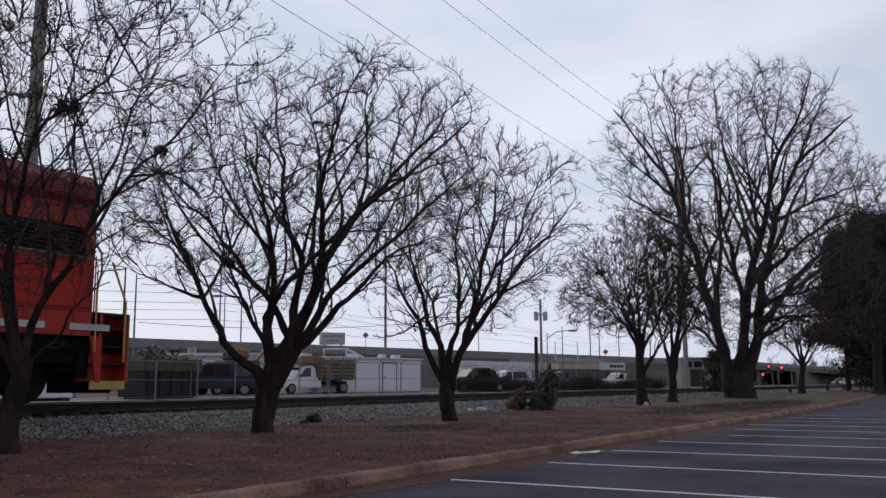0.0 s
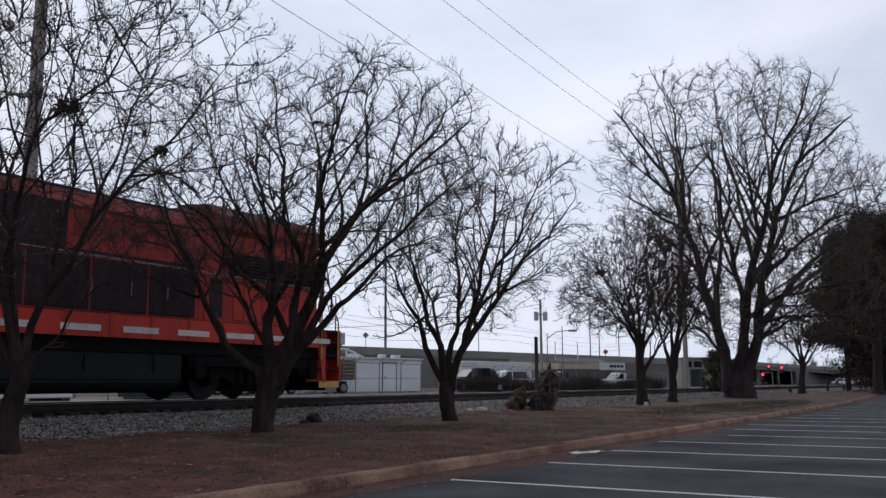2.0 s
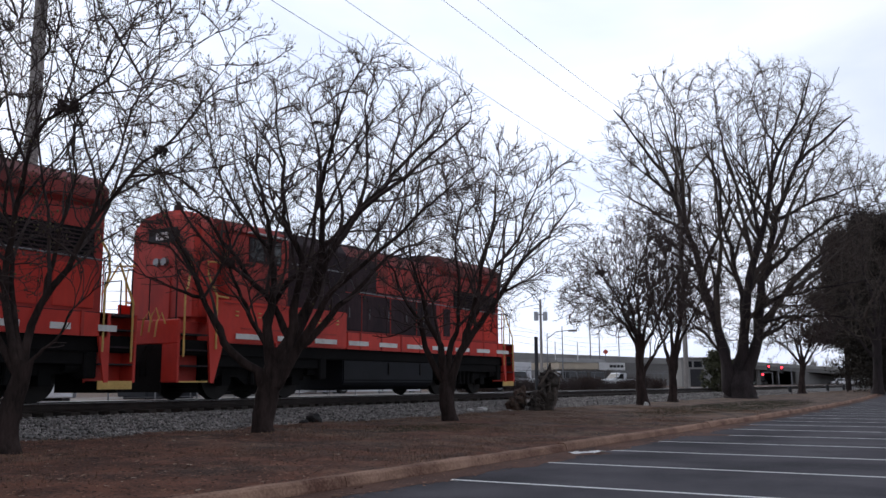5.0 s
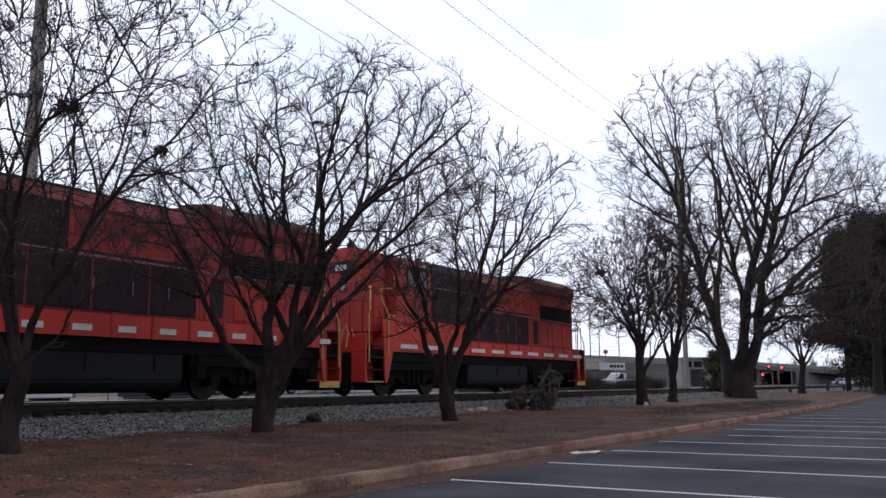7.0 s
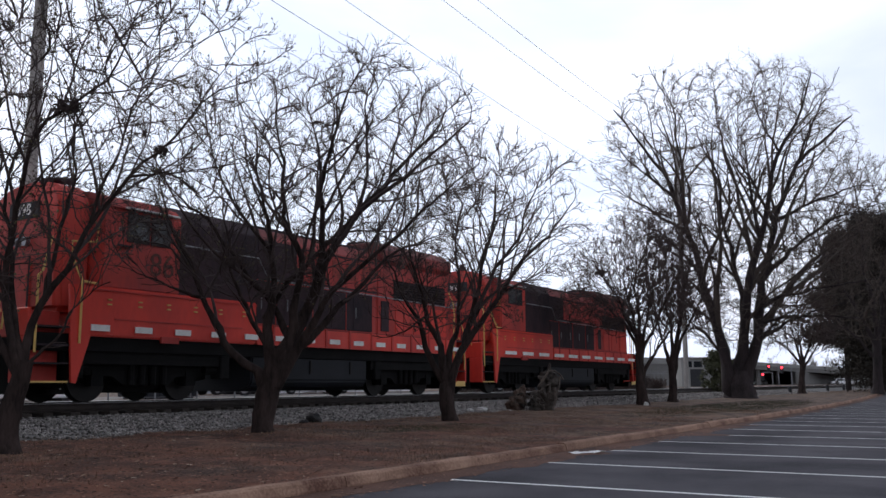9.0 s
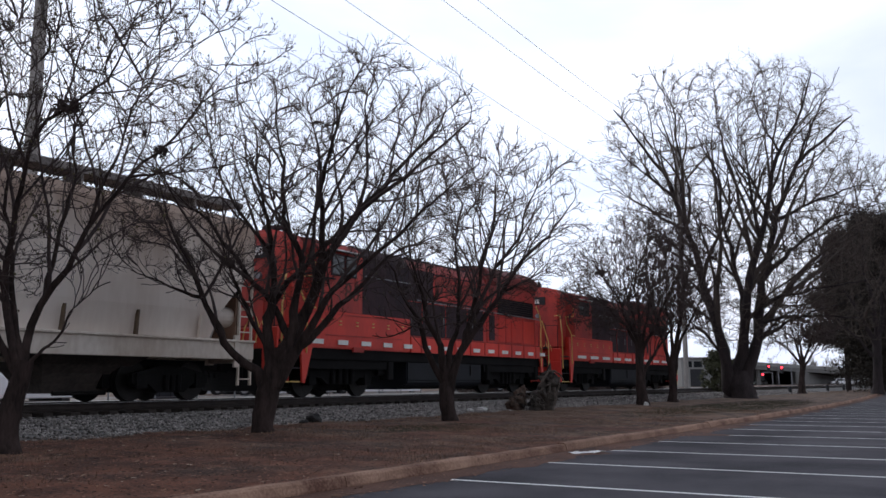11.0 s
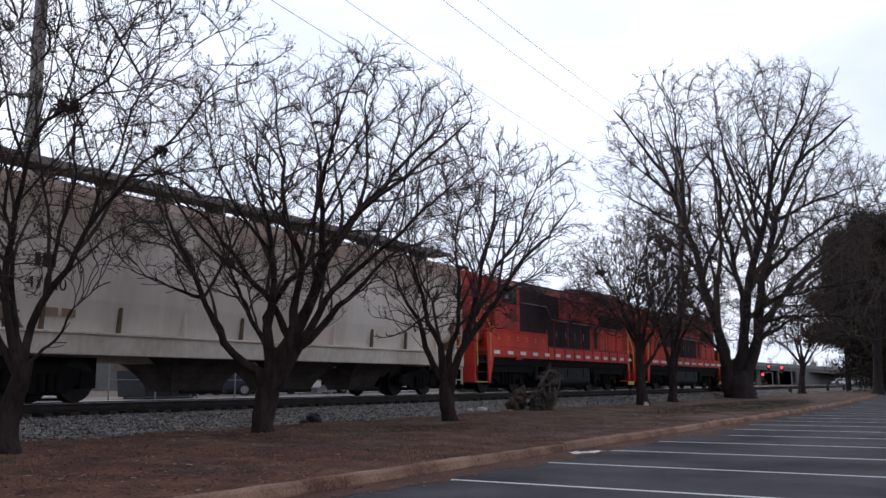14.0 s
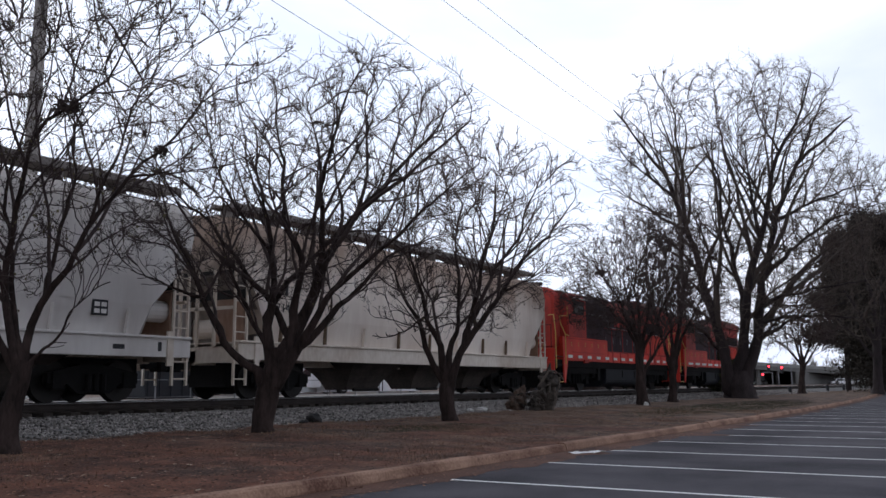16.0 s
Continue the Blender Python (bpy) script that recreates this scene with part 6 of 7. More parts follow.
def office_trailer():
    b = thing("site_trailer", "white clad site trailer with a plain side door", "site trailer", "", on(59.7, 37.7, 170.1))
    bm = bmesh.new()
    box(bm, 0, 10.7, -3.0, 0.0, 0.1, 2.45)
    bevelled(bm, 0.03)
    body = part("body", bm, M["trailer"], b)
    box_part("roof", b, (-0.12, 10.8, -3.1, 0.1, 2.45, 2.58), M["white"], "", 0.03)
    bm = bmesh.new()
    box(bm, 2.9, 4.3, 0.0, 0.03, 0.2, 2.2)
    d = part("door", bm, M["trailer"], body)
    bm = bmesh.new()
    for a in ((2.84, 2.9, 0.15, 2.26), (4.3, 4.36, 0.15, 2.26), (2.84, 4.36, 2.2, 2.26)):
        box(bm, a[0], a[1], 0.0, 0.045, a[2], a[3])
    part("door_frame", bm, M["ink"], d)
    box_part("door_handle", d, (4.1, 4.16, 0.03, 0.1, 1.05, 1.2), M["ink"])
    for k in range(8):
        box_part("cladding_rib", body, (4.6 + 0.74 * k, 4.63 + 0.74 * k, 0.0, 0.015, 0.2, 2.4), M["trailer"])
    box_part("end_panel", body, (-0.02, 0.0, -2.9, -0.1, 0.15, 1.0), M["sign_grey"])
    for x in (0.6, 4.0, 8.5):
        box_part("footing", b, (x, x + 0.3, -0.5, -0.2, 0.0, 0.1), M["ink"])
    for x, y, w in ((1.4, -1.4, 0.7), (3.6, -0.8, 0.5), (5.6, -1.6, 0.8)):
        box_part("roof_vent", b, (x, x + w, y, y + 0.5, 2.58, 2.85), M["white"], "", 0.05)


def storage_container():
    """Pale ribbed container standing where the yard fence begins."""
    b = thing("storage_container", "white ribbed storage container standing in the yard", "container", "", on(18.2, 33.4))
    bm = bmesh.new()
    box(bm, 0, 7.1, 0, 2.4, 0.12, 2.55)
    bevelled(bm, 0.04)
    body = part("body", bm, M["trailer"], b)
    for k in range(18):
        box_part("rib", body, (0.2 + 0.39 * k, 0.38 + 0.39 * k, -0.03, 0.0, 0.3, 2.4), M["trailer"])
    for x in (0.0, 6.95):
        box_part("corner_post", body, (x, x + 0.15, -0.035, 0.1, 0.12, 2.55), M["galv"])
    for x in (0.2, 3.4, 6.5):
        box_part("footing", b, (x, x + 0.4, 0.1, 2.3, 0.0, 0.12), M["ink"])


storage_container()
skip_bin()
pickup("dark blue pickup truck parked nose to the fence", M["blue_car"], on(36.4, 40.0, -48))
pickup("dark grey pickup truck with pale sill line", M["grey_car"], on(40.6, 42.2, -14))
dump_truck()
office_trailer()
pickup("dark pickup truck parked behind the fence", M["grey_car"], on(61.0, 36.2, -30))
pickup("white estate car parked near the fence", M["white_car"], on(75.0, 40.5, -35), 2.6, name="estate_car")
pickup("silver car parked among the weeds", M["rim"], on(83.0, 38.5, -30), 2.4, name="car", length=4.6)
pickup("dark car parked in the works yard", M["blue_car"], on(70.0, 41.0, -30), 2.4, name="car", length=4.6)
pickup("white pickup truck standing by the low building", M["white_car"], on(100.7, 38.7, -30), 1.3)


def box_lorry():
    b = thing("lorry_trailer", "white box lorry trailer with dirty patched side", "lorry trailer", "", on(83.0, 48.6, -9))
    bm = bmesh.new()
    box(bm, 0, 13.0, -1.25, 1.25, 0.95, 3.05)
    bevelled(bm, 0.04)
    body = part("body", bm, M["trailer"], b)
    for k in range(13):
        box_part("panel_rib", body, (0.4 + k, 0.45 + k, -1.27, -1.25, 1.0, 3.0), M["white"])
    box_part("undercarriage", b, (8.5, 12.0, -1.0, 1.0, 0.45, 0.95), M["ink"])
    for x in (9.3, 10.6):
        for s in (-1, 1):
            road_wheel(b, x, s * 1.0, 0.48, 0.3)
    for x in (2.0, 2.5):
        box_part("landing_leg", b, (x, x + 0.12, -0.8, 0.8, 0.0, 0.95), M["ink"])
    for k in range(4):
        box_part("side_patch", body, (2.0 + 2.6 * k, 2.9 + 2.6 * k, -1.262, -1.25, 1.3, 2.2), M["sign_grey"])


box_lorry()


def back_shed():
    b = thing("storage_shed", "long low white storage shed behind the trucks", "shed", "", on(46.4, 51.6, -59))
    bm = bmesh.new()
    box(bm, 0, 9.5, 0, 7, 0, 2.75)
    w = part("wall", bm, M["trailer"], b)
    bm = bmesh.new()
    prism(bm, [(-0.3, 2.75), (-0.3, 2.95), (7.3, 3.1), (7.3, 2.75)], -0.3, 9.8, "x")
    part("roof", bm, M["white"], b)
    for k in range(2):
        box_part("shutter_door", w, (0.9 + 4.3 * k, 4.0 + 4.3 * k, -0.04, 0.0, 0.05, 2.3), M["sign_grey"])


back_shed()


def digger():
    d = thing("excavator", "orange excavator with folded arm behind parked trucks", "excavator", "", on(45.6, 44.6, -20))
    box_part("track_unit", d, (-0.6, 1.8, -1.2, -0.7, 0.0, 0.75), M["ink"], "", 0.15)
    box_part("track_unit", d, (-0.6, 1.8, 0.7, 1.2, 0.0, 0.75), M["ink"], "", 0.15)
    box_part("turntable", d, (-0.8, 0.8, -0.8, 0.8, 0.7, 1.0), M["ink"])
    box_part("house", d, (-0.4, 2.0, -1.2, 1.2, 1.0, 2.3), M["ink"], "dark engine housing", 0.1)
    box_part("counterweight", d, (0.1, 1.5, -0.7, 0.7, 2.3, 3.2), M["digger"], "orange counterweight", 0.25)
    box_part("cab", d, (-0.35, 0.05, -1.05, -0.1, 2.3, 2.9), M["ink"], "", 0.1)
    bm = bmesh.new()
    prism(bm, [(1.9, 1.9), (2.9, 3.1), (4.2, 2.7), (4.2, 2.5), (2.9, 2.8), (1.9, 1.6)], 0.05, 0.35)
    part("boom", bm, M["digger"], d)


digger()


def fence(pts, n, h, label):
    f = thing("chain_fence", label, "fence", "yard fences")
    (xa, ya), (xb, yb) = pts
    for k in range(n + 1):
        x, y = xa + (xb - xa) * k / n, ya + (yb - ya) * k / n
        bm = bmesh.new()
        tube(bm, [(x, y, YARD - 0.1), (x, y, YARD + h)], 0.035, 6)
        p = part("post", bm, M["galv"], f)
        bm = bmesh.new()
        tube(bm, [(x, y, YARD + h), (x + 0.25, y - 0.25, YARD + h + 0.3)], 0.022, 5)
        part("barb_arm", bm, M["galv"], p)
    for z, r in ((h - 0.03, 0.024), (h * 0.5, 0.015), (0.1, 0.012)):
        bm = bmesh.new()
        tube(bm, [(xa, ya, YARD + z), (xb, yb, YARD + z)], r, 5)
        part("rail", bm, M["galv"], f)
    for k in range(3):
        bm = bmesh.new()
        o = 0.07 + 0.08 * k
        tube(bm, [(xa + o, ya - o, YARD + h + 0.09 * (k + 1)), (xb + o, yb - o, YARD + h + 0.09 * (k + 1))], 0.006, 4)
        part("barbed_wire", bm, M["galv"], f)


fence(((26.0, 32.2), (42.0, 33.0)), 6, 1.75, "galvanised chain fence along the yard")
fence(((42.2, 33.0), (62.0, 34.5)), 7, 2.0, "galvanised chain fence with angled barbed top")
fence(((62.2, 34.5), (112.0, 34.0)), 16, 1.8, "galvanised chain fence running beside the track")


def weeds(at, w, h, seed, label, material):
    r = np.random.default_rng(seed)
    b = thing("weed_clump", label, "weeds", "weeds at the yard fence", pose(*at))
    n = 150
    st = np.stack([r.uniform(-w, w, n), r.uniform(-0.6, 0.6, n), np.zeros(n)], -1)
    pts = bend(st, np.tile([[0.0, 0.0, 1.0]], (n, 1)) + r.normal(0, 0.25, (n, 3)), r.uniform(0.4, 1.0, n) * h, 4, 0.2, 0.05, r)
    v1, q1 = tubes(pts, taper(np.full(n, 0.02), 4, 0.3, 0.008), 3)
    pos, d, ln, ra = offshoots(pts, np.full(pts.shape[:2], 0.012), np.full(n, h * 0.5), 5, 0.3, (30, 60), 0.7, r)
    p2 = bend(pos, d, ln, 2, 0.2, 0.05, r)
    v2, q2 = tubes(p2, np.full(p2.shape[:2], 0.01), 3)
    v, q = gather([(v1, q1), (v2, q2)])
    ob = new("stem", quads_mesh("stem", v, q, material))
    ob.parent = b


for k in range(13):
    weeds((60.5 + 3.6 * k, 33.4 + 0.3 * math.sin(k * 2.0), 0.45), 1.9, 1.35 + 0.4 * math.sin(k * 1.3), 70 + k, "brown leafless weeds growing through the fence", M["twig"] if k % 3 else M["brown_leafage"])


def speed_sign():
    s = thing("speed_sign", "white rectangular speed sign with black writing", "road sign", "", on(31.6, 33.2, -52))
    bm = bmesh.new()
    tube(bm, [(0, 0.03, -0.1), (0, 0.03, 2.45)], 0.03, 6)
    part("post", bm, M["galv"], s)
    bm = bmesh.new()
    box(bm, -0.2, 0.2, -0.01, 0.01, 1.86, 2.42)
    bevelled(bm, 0.008)
    f = part("plate", bm, M["white"], s)
    letters("lettering", "50", 0.27, M["ink"], f, pose(0, -0.014, 2.0))
    box_part("lettering", f, (-0.15, 0.15, -0.018, -0.012, 2.31, 2.36), M["ink"])
    box_part("lettering", f, (-0.12, 0.12, -0.018, -0.012, 2.21, 2.26), M["ink"])
    c = thing("traffic_cone", "orange traffic cone on a pickup's bonnet", "traffic cone", "", on(37.1, 39.2, 0, YARD + 1.06))
    box_part("base", c, (-0.16, 0.16, -0.16, 0.16, 0.0, 0.04), M["cone"])
    bm = bmesh.new()
    tube(bm, [(0, 0, 0.04), (0, 0, 0.62)], 0.14, 12, 0.03)
    part("body", bm, M["cone"], c)


speed_sign()


def lamp_post(x, y, h, arm, label, turn=0.0, r=0.08):
    p = thing("street_lamp", label, "street lamp", "street lamps", on(x, y, turn, 0.4))
    bm = bmesh.new()
    tube(bm, [(0, 0, -0.1), (0, 0, h)], r, 8, r * 0.6)
    part("pole", bm, M["galv"], p)
    if arm:
        bm = bmesh.new()
        tube(bm, [(0, 0, h - 0.5), (arm * 0.4, 0, h + 0.1), (arm, 0, h + 0.25)], 0.04, 6)
        part("arm", bm, M["galv"], p)
        bm = bmesh.new()
        box(bm, arm - 0.1 if arm > 0 else arm - 0.7, arm + 0.7 if arm > 0 else arm + 0.1, -0.18, 0.18, h + 0.12, h + 0.3)
        bevelled(bm, 0.05)
        part("lamp_head", bm, M["roof_grey"], p)


lamp_post(40.9, 48.4, 8.1, 0, "thin grey pole behind the yard")
lamp_post(65.4, 65.0, 14.0, 0, "tall thin grey lamp pole", r=0.1)
lamp_post(64.0, 63.0, 9.5, 0, "short thin grey pole")
lamp_post(52.0, 49.4, 7.4, -1.6, "grey street lamp with a short arm", -59)
lamp_post(61.4, 42.3, 13.5, 0, "stout grey lamp pole by the site trailer", r=0.13)
lamp_post(75.0, 60.0, 11.0, 0, "thin grey lamp pole near the sign")
lamp_post(150.0, 82.0, 12.5, 0, "tall thin highway lamp pole", r=0.12)
lamp_post(83.4, 36.1, 6.4, 0, "plain grey pole beside the low building")
lamp_post(131.8, 52.4, 13.0, 0, "tall thin highway lamp pole", r=0.12)
lamp_post(142.1, 54.9, 13.0, 0, "tall thin highway lamp pole", r=0.12)
lamp_post(144.0, 52.2, 9.2, 0, "plain grey roadside pole", r=0.12)


def utility_pole(x, y, h, r, label, arms, cans=0, turn=0.0, material=None):
    p = thing("utility_pole", label, "utility pole", "utility poles", on(x, y, turn, 0.3))
    bm = bmesh.new()
    tube(bm, [(0, 0, -0.15), (0, 0, h * 0.35), (0.02, 0, h * 0.7), (0, 0, h)], r, 12, r * 0.62)
    part("pole", bm, material or M["pole"], p)
    for z in arms:
        box_part("crossarm", p, (-0.07, 0.07, -1.3, 1.3, z - 0.07, z + 0.07), M["pole"])
        for yy in (-1.1, 0.0, 1.1):
            bm = bmesh.new()
            tube(bm, [(0, yy, z + 0.07), (0, yy, z + 0.3)], 0.05, 8)
            part("insulator", bm, M["rim"], p)
    for k in range(cans):
        bm = bmesh.new()
        tube(bm, [(0, -0.4 + 0.8 * k, h - 1.9), (0, -0.4 + 0.8 * k, h - 1.1)], 0.22, 12)
        bevelled(bm, 0.04)
        part("transformer", bm, M["sign_grey"], p)
        box_part("bracket", p, (-0.05, 0.05, -0.5 if k == 0 else 0.05, -0.05 if k == 0 else 0.5, h - 1.4, h - 1.3), M["galv"])


utility_pole(14.15, 21.0, 21.0, 0.2, "tall weathered grey utility pole beside the track", (20.6, 18.6), 0)
utility_pole(73.5, 21.0, 20.5, 0.22, "tall grey utility pole far down the track", (20.3, 18.2), 0)
utility_pole(73.4, 33.8, 8.3, 0.15, "utility pole with two transformer cans", (), 2, 31)
lamp_post(73.8, 33.4, 5.2, 2.0, "street lamp on a long curved arm", -58, 0.06)


def post_dark():
    p = thing("bollard_post", "plain dark timber post beside the track", "post", "", on(55.0, 25.7, 0, 0.45))
    bm = bmesh.new()
    tube(bm, [(0, 0, -0.1), (0, 0, 3.8)], 0.13, 10, 0.12)
    part("post", bm, M["ink"], p)


post_dark()


def wires():
    spans = ((21.0, 14.9, 13.2, 0.012), (20.2, 16.2, 14.4, 0.012), (21.6, 20.6, 19.2, 0.012), (20.6, 20.9, 20.0, 0.012), (22.0, 13.9, 12.6, 0.008))
    for y, z0, z1, r in spans:
        w = thing("power_cable", "thin sagging power cable strung along the track", "power cable", "overhead cables")
        for xa, xb, za, zb in ((-45.4, 14.15, z0 + 0.3, z0), (14.15, 73.5, z0 + 0.6, z1 + 0.5), (73.5, 133.0, z1 + 0.5, z1)):
            bm = bmesh.new()
            tube(bm, [(xa + (xb - xa) * i / 16, y, za + (zb - za) * i / 16 - 3.2 * (i / 16) * (1 - i / 16)) for i in range(17)], r, 5)
            part("span", bm, M["wire"], w)
    for k, (z0, z1) in enumerate(((6.6, 5.6), (6.0, 5.2), (5.2, 4.6), (7.6, 6.6))):
        w = thing("power_cable", "thin low cable crossing behind the yard", "power cable", "overhead cables")
        bm = bmesh.new()
        tube(bm, [(20 + 120 * i / 20, 62 - 0.12 * (20 + 120 * i / 20) + k, z0 + 1.8 + (z1 - z0) * i / 20 - 0.9 * math.sin(i / 20 * math.pi * 3) ** 2) for i in range(21)], 0.018, 4)
        part("span", bm, M["wire"], w)
    w = thing("power_cable", "slack cable hanging from the transformer pole", "power cable", "overhead cables")
    bm = bmesh.new()
    tube(bm, [(40 + 33.4 * i / 16, 47 - 13.2 * i / 16, 5.2 + 3.0 * i / 16 - 4.5 * (i / 16) * (1 - i / 16)) for i in range(17)], 0.02, 4)
    part("span", bm, M["wire"], w)


wires()


# ---------------------------------------------------------------- overpass, buildings, far road
def overpass():
    w = thing("overpass_wall", "long grey concrete wall of a raised highway", "highway wall", kind="structure")
    L = math.hypot(290 - 20, 40 - 106)
    turn = math.degrees(math.atan2(40 - 106, 290 - 20))
    w.matrix_world = pose(20, 106, 0, 0, 0, turn)
    end = 226.0
    n = 46
    for k in range(n):
        x0 = end * k / n
        x1 = end * (k + 1) / n - 0.06
        bm = bmesh.new()
        box(bm, x0, x1, 0, 0.5, 0, 6.1 - 0.9 * k / n)
        part("wall_panel", bm, M["concrete"], w)
        bm = bmesh.new()
        box(bm, x0, x1 + 0.05, -0.15, 0.35, 6.1 - 0.9 * k / n, 7.25 - 0.7 * k / n)
        part("parapet", bm, M["pale_concrete"], w, "paler concrete parapet")
    d = thing("overpass_bridge", "concrete highway bridge on round columns over a road", "bridge", kind="structure")
    d.matrix_world = pose(20, 106, 0, 0, 0, turn)
    bm = bmesh.new()
    prism(bm, [(end, 4.6), (end, 5.6), (L + 40, 4.2), (L + 40, 3.2)], 0, 13)
    part("deck", bm, M["concrete"], d)
    bm = bmesh.new()
    prism(bm, [(end, 5.6), (end, 6.5), (L + 40, 5.1), (L + 40, 4.2)], -0.15, 0.2)
    part("parapet", bm, M["pale_concrete"], d)
    for x in (end + 8, end + 30):
        for y in (1.5, 6.5, 11.5):
            bm = bmesh.new()
            tube(bm, [(x, y, 0), (x, y, 4.8)], 0.6, 12)
            part("column", bm, M["concrete"], d)
    bm = bmesh.new()
    box(bm, end + 2, L + 70, 13, 14, 0, 4.4)
    part("abutment", bm, M["concrete"], d)
    ramp = thing("ramp_wall", "low grey retaining wall beside the far road", "retaining wall", kind="structure")
    bm = bmesh.new()
    prism(bm, [(262, 0.2), (262, 4.2), (380, 2.0), (380, 0.2)], 44, 45)
    part("wall", bm, M["concrete"], ramp)


overpass()


def low_building():
    b = thing("workshop_building", "low flat workshop with cream fascia and dark windows", "workshop", "", on(106.6, 47.6, -22))
    box_part("wall", b, (0, 11.8, 0, 7, 0, 2.5), M["roof_grey"])
    bm = bmesh.new()
    prism(bm, [(-1.4, 2.4), (-1.4, 3.3), (8, 3.3), (8, 2.4)], -0.2, 11.9, "x")
    bevelled(bm, 0.05)
    part("fascia", bm, M["cream"], b, "cream painted fascia band")
    bm = bmesh.new()
    prism(bm, [(-1.5, 3.3), (-0.6, 3.85), (8, 3.85), (8, 3.3)], -0.3, 8.6, "x")
    part("roof", bm, M["roof_grey"], b)
    for k in range(3):
        box_part("window", b, (0.6 + 3.1 * k, 3.2 + 3.1 * k, -0.03, 0.0, 1.1, 2.2), M["glass"])
    s = box_part("sign_board", b, (7.0, 12.0, -1.52, -1.41, 2.35, 3.35), M["white"], "white sign with dark writing")
    for k in range(4):
        box_part("lettering", s, (9.0 + 0.7 * k, 9.55 + 0.7 * k, -1.54, -1.52, 2.7, 3.05), M["ink"])
    bm = bmesh.new()
    tube(bm, [(-0.6, -1.2, 3.6), (-0.6, -1.2, 5.9)], 0.06, 6)
    tube(bm, [(3.4, -1.2, 3.6), (3.4, -1.2, 5.9)], 0.06, 6)
    part("roof_mast", bm, M["white"], b)


low_building()


def far_block():
    b = thing("office_block", "small pale office with dark doorway near the bridge", "office", "", on(150.0, 43.6, -58))
    bm = bmesh.new()
    box(bm, 0, 5.6, 0, 6, 0, 4.6)
    bevelled(bm, 0.05)
    part("wall", bm, M["pale_concrete"], b)
    box_part("roof", b, (-0.2, 5.8, -0.3, 6.2, 4.6, 4.85), M["roof_grey"])
    box_part("door", b, (1.4, 3.6, -0.05, 0.0, 0.0, 2.9), M["ink"], "dark open doorway")
    for k in range(3):
        box_part("window", b, (0.3 + 1.75 * k, 1.7 + 1.75 * k, -0.05, 0.0, 3.2, 4.2), M["glass"])


far_block()


def billboard():
    b = thing("notice_board", "pale double-line sign board on a steel frame", "sign board", "", on(79.45, 61.75, -52))
    for x in (-0.9, 0.9):
        bm = bmesh.new()
        tube(bm, [(x, 0.1, -0.1), (x, 0.1, 5.9)], 0.1, 8)
        part("post", bm, M["galv"], b)
    f = box_part("board", b, (-1.25, 1.25, -0.12, 0.12, 5.05, 6.25), M["sign_grey"], "pale grey sign face", 0.03)
    box_part("rim", b, (-1.32, 1.32, -0.06, 0.06, 4.98, 6.32), M["galv"], "", 0.02)
    for k in range(7):
        box_part("lettering", f, (-1.0 + 0.3 * k, -0.78 + 0.3 * k, -0.132, -0.12, 5.84, 6.0), M["galv"])
    for k in range(4):
        box_part("lettering", f, (-0.6 + 0.32 * k, -0.35 + 0.32 * k, -0.132, -0.12, 5.34, 5.5), M["galv"])
    g = thing("gantry", "white tubular gantry with a sloping end", "gantry", "", on(64.2, 50.0, -59))
    bm = bmesh.new()
    tube(bm, [(-0.7, 0, -0.1), (-0.7, 0, 3.75), (1.3, 0, 3.75), (2.8, 0, 3.0)], 0.1, 8)
    tube(bm, [(1.3, 0, -0.1), (1.3, 0, 3.75)], 0.08, 8)
    part("frame", bm, M["white"], g)
    d = thing("diamond_sign", "diamond-shaped road sign seen from behind", "road sign", "", on(95.8, 69.1, -50))
    bm = bmesh.new()
    tube(bm, [(0, 0.05, 0), (0, 0.05, 7.3)], 0.04, 6)
    part("post", bm, M["galv"], d)
    bm = bmesh.new()
    prism(bm, [(0, 6.55), (0.42, 6.97), (0, 7.39), (-0.42, 6.97)], -0.02, 0.02)
    part("plate", bm, M["roof_grey"], d)
    r = thing("diamond_sign", "orange-red diamond road works sign on the highway", "road sign", "", on(169.3, 64.15, -58))
    bm = bmesh.new()
    tube(bm, [(0, 0.08, 0), (0, 0.08, 7.1)], 0.06, 6)
    part("post", bm, M["galv"], r)
    bm = bmesh.new()
    prism(bm, [(0, 6.2), (0.55, 6.75), (0, 7.3), (-0.55, 6.75)], -0.03, 0.03)
    part("plate", bm, M["red_sign"], r)


billboard()


def traffic_light(x, y, z, label):
    t = thing("traffic_light", label, "traffic light", "red traffic lights", on(x, y, -62, 0.2))
    bm = bmesh.new()
    tube(bm, [(2.2, 0, -0.1), (2.2, 0, z + 0.4), (0, 0, z + 0.5)], 0.12, 8)
    part("mast", bm, M["galv"], t)
    bm = bmesh.new()
    box(bm, -0.3, 0.3, -0.2, 0.2, z - 1.3, z + 0.45)
    bevelled(bm, 0.06)
    h = part("housing", bm, M["ink"], t)
    bm = bmesh.new()
    disc(bm, (0, -0.22, z), 0.22, 0.06, 16)
    part("lens", bm, M["red_light"], h, "lit red lens")
    for k in (1, 2):
        bm = bmesh.new()
        disc(bm, (0, -0.21, z - 0.5 * k), 0.17, 0.04, 12)
        part("lens", bm, M["ink"], h)


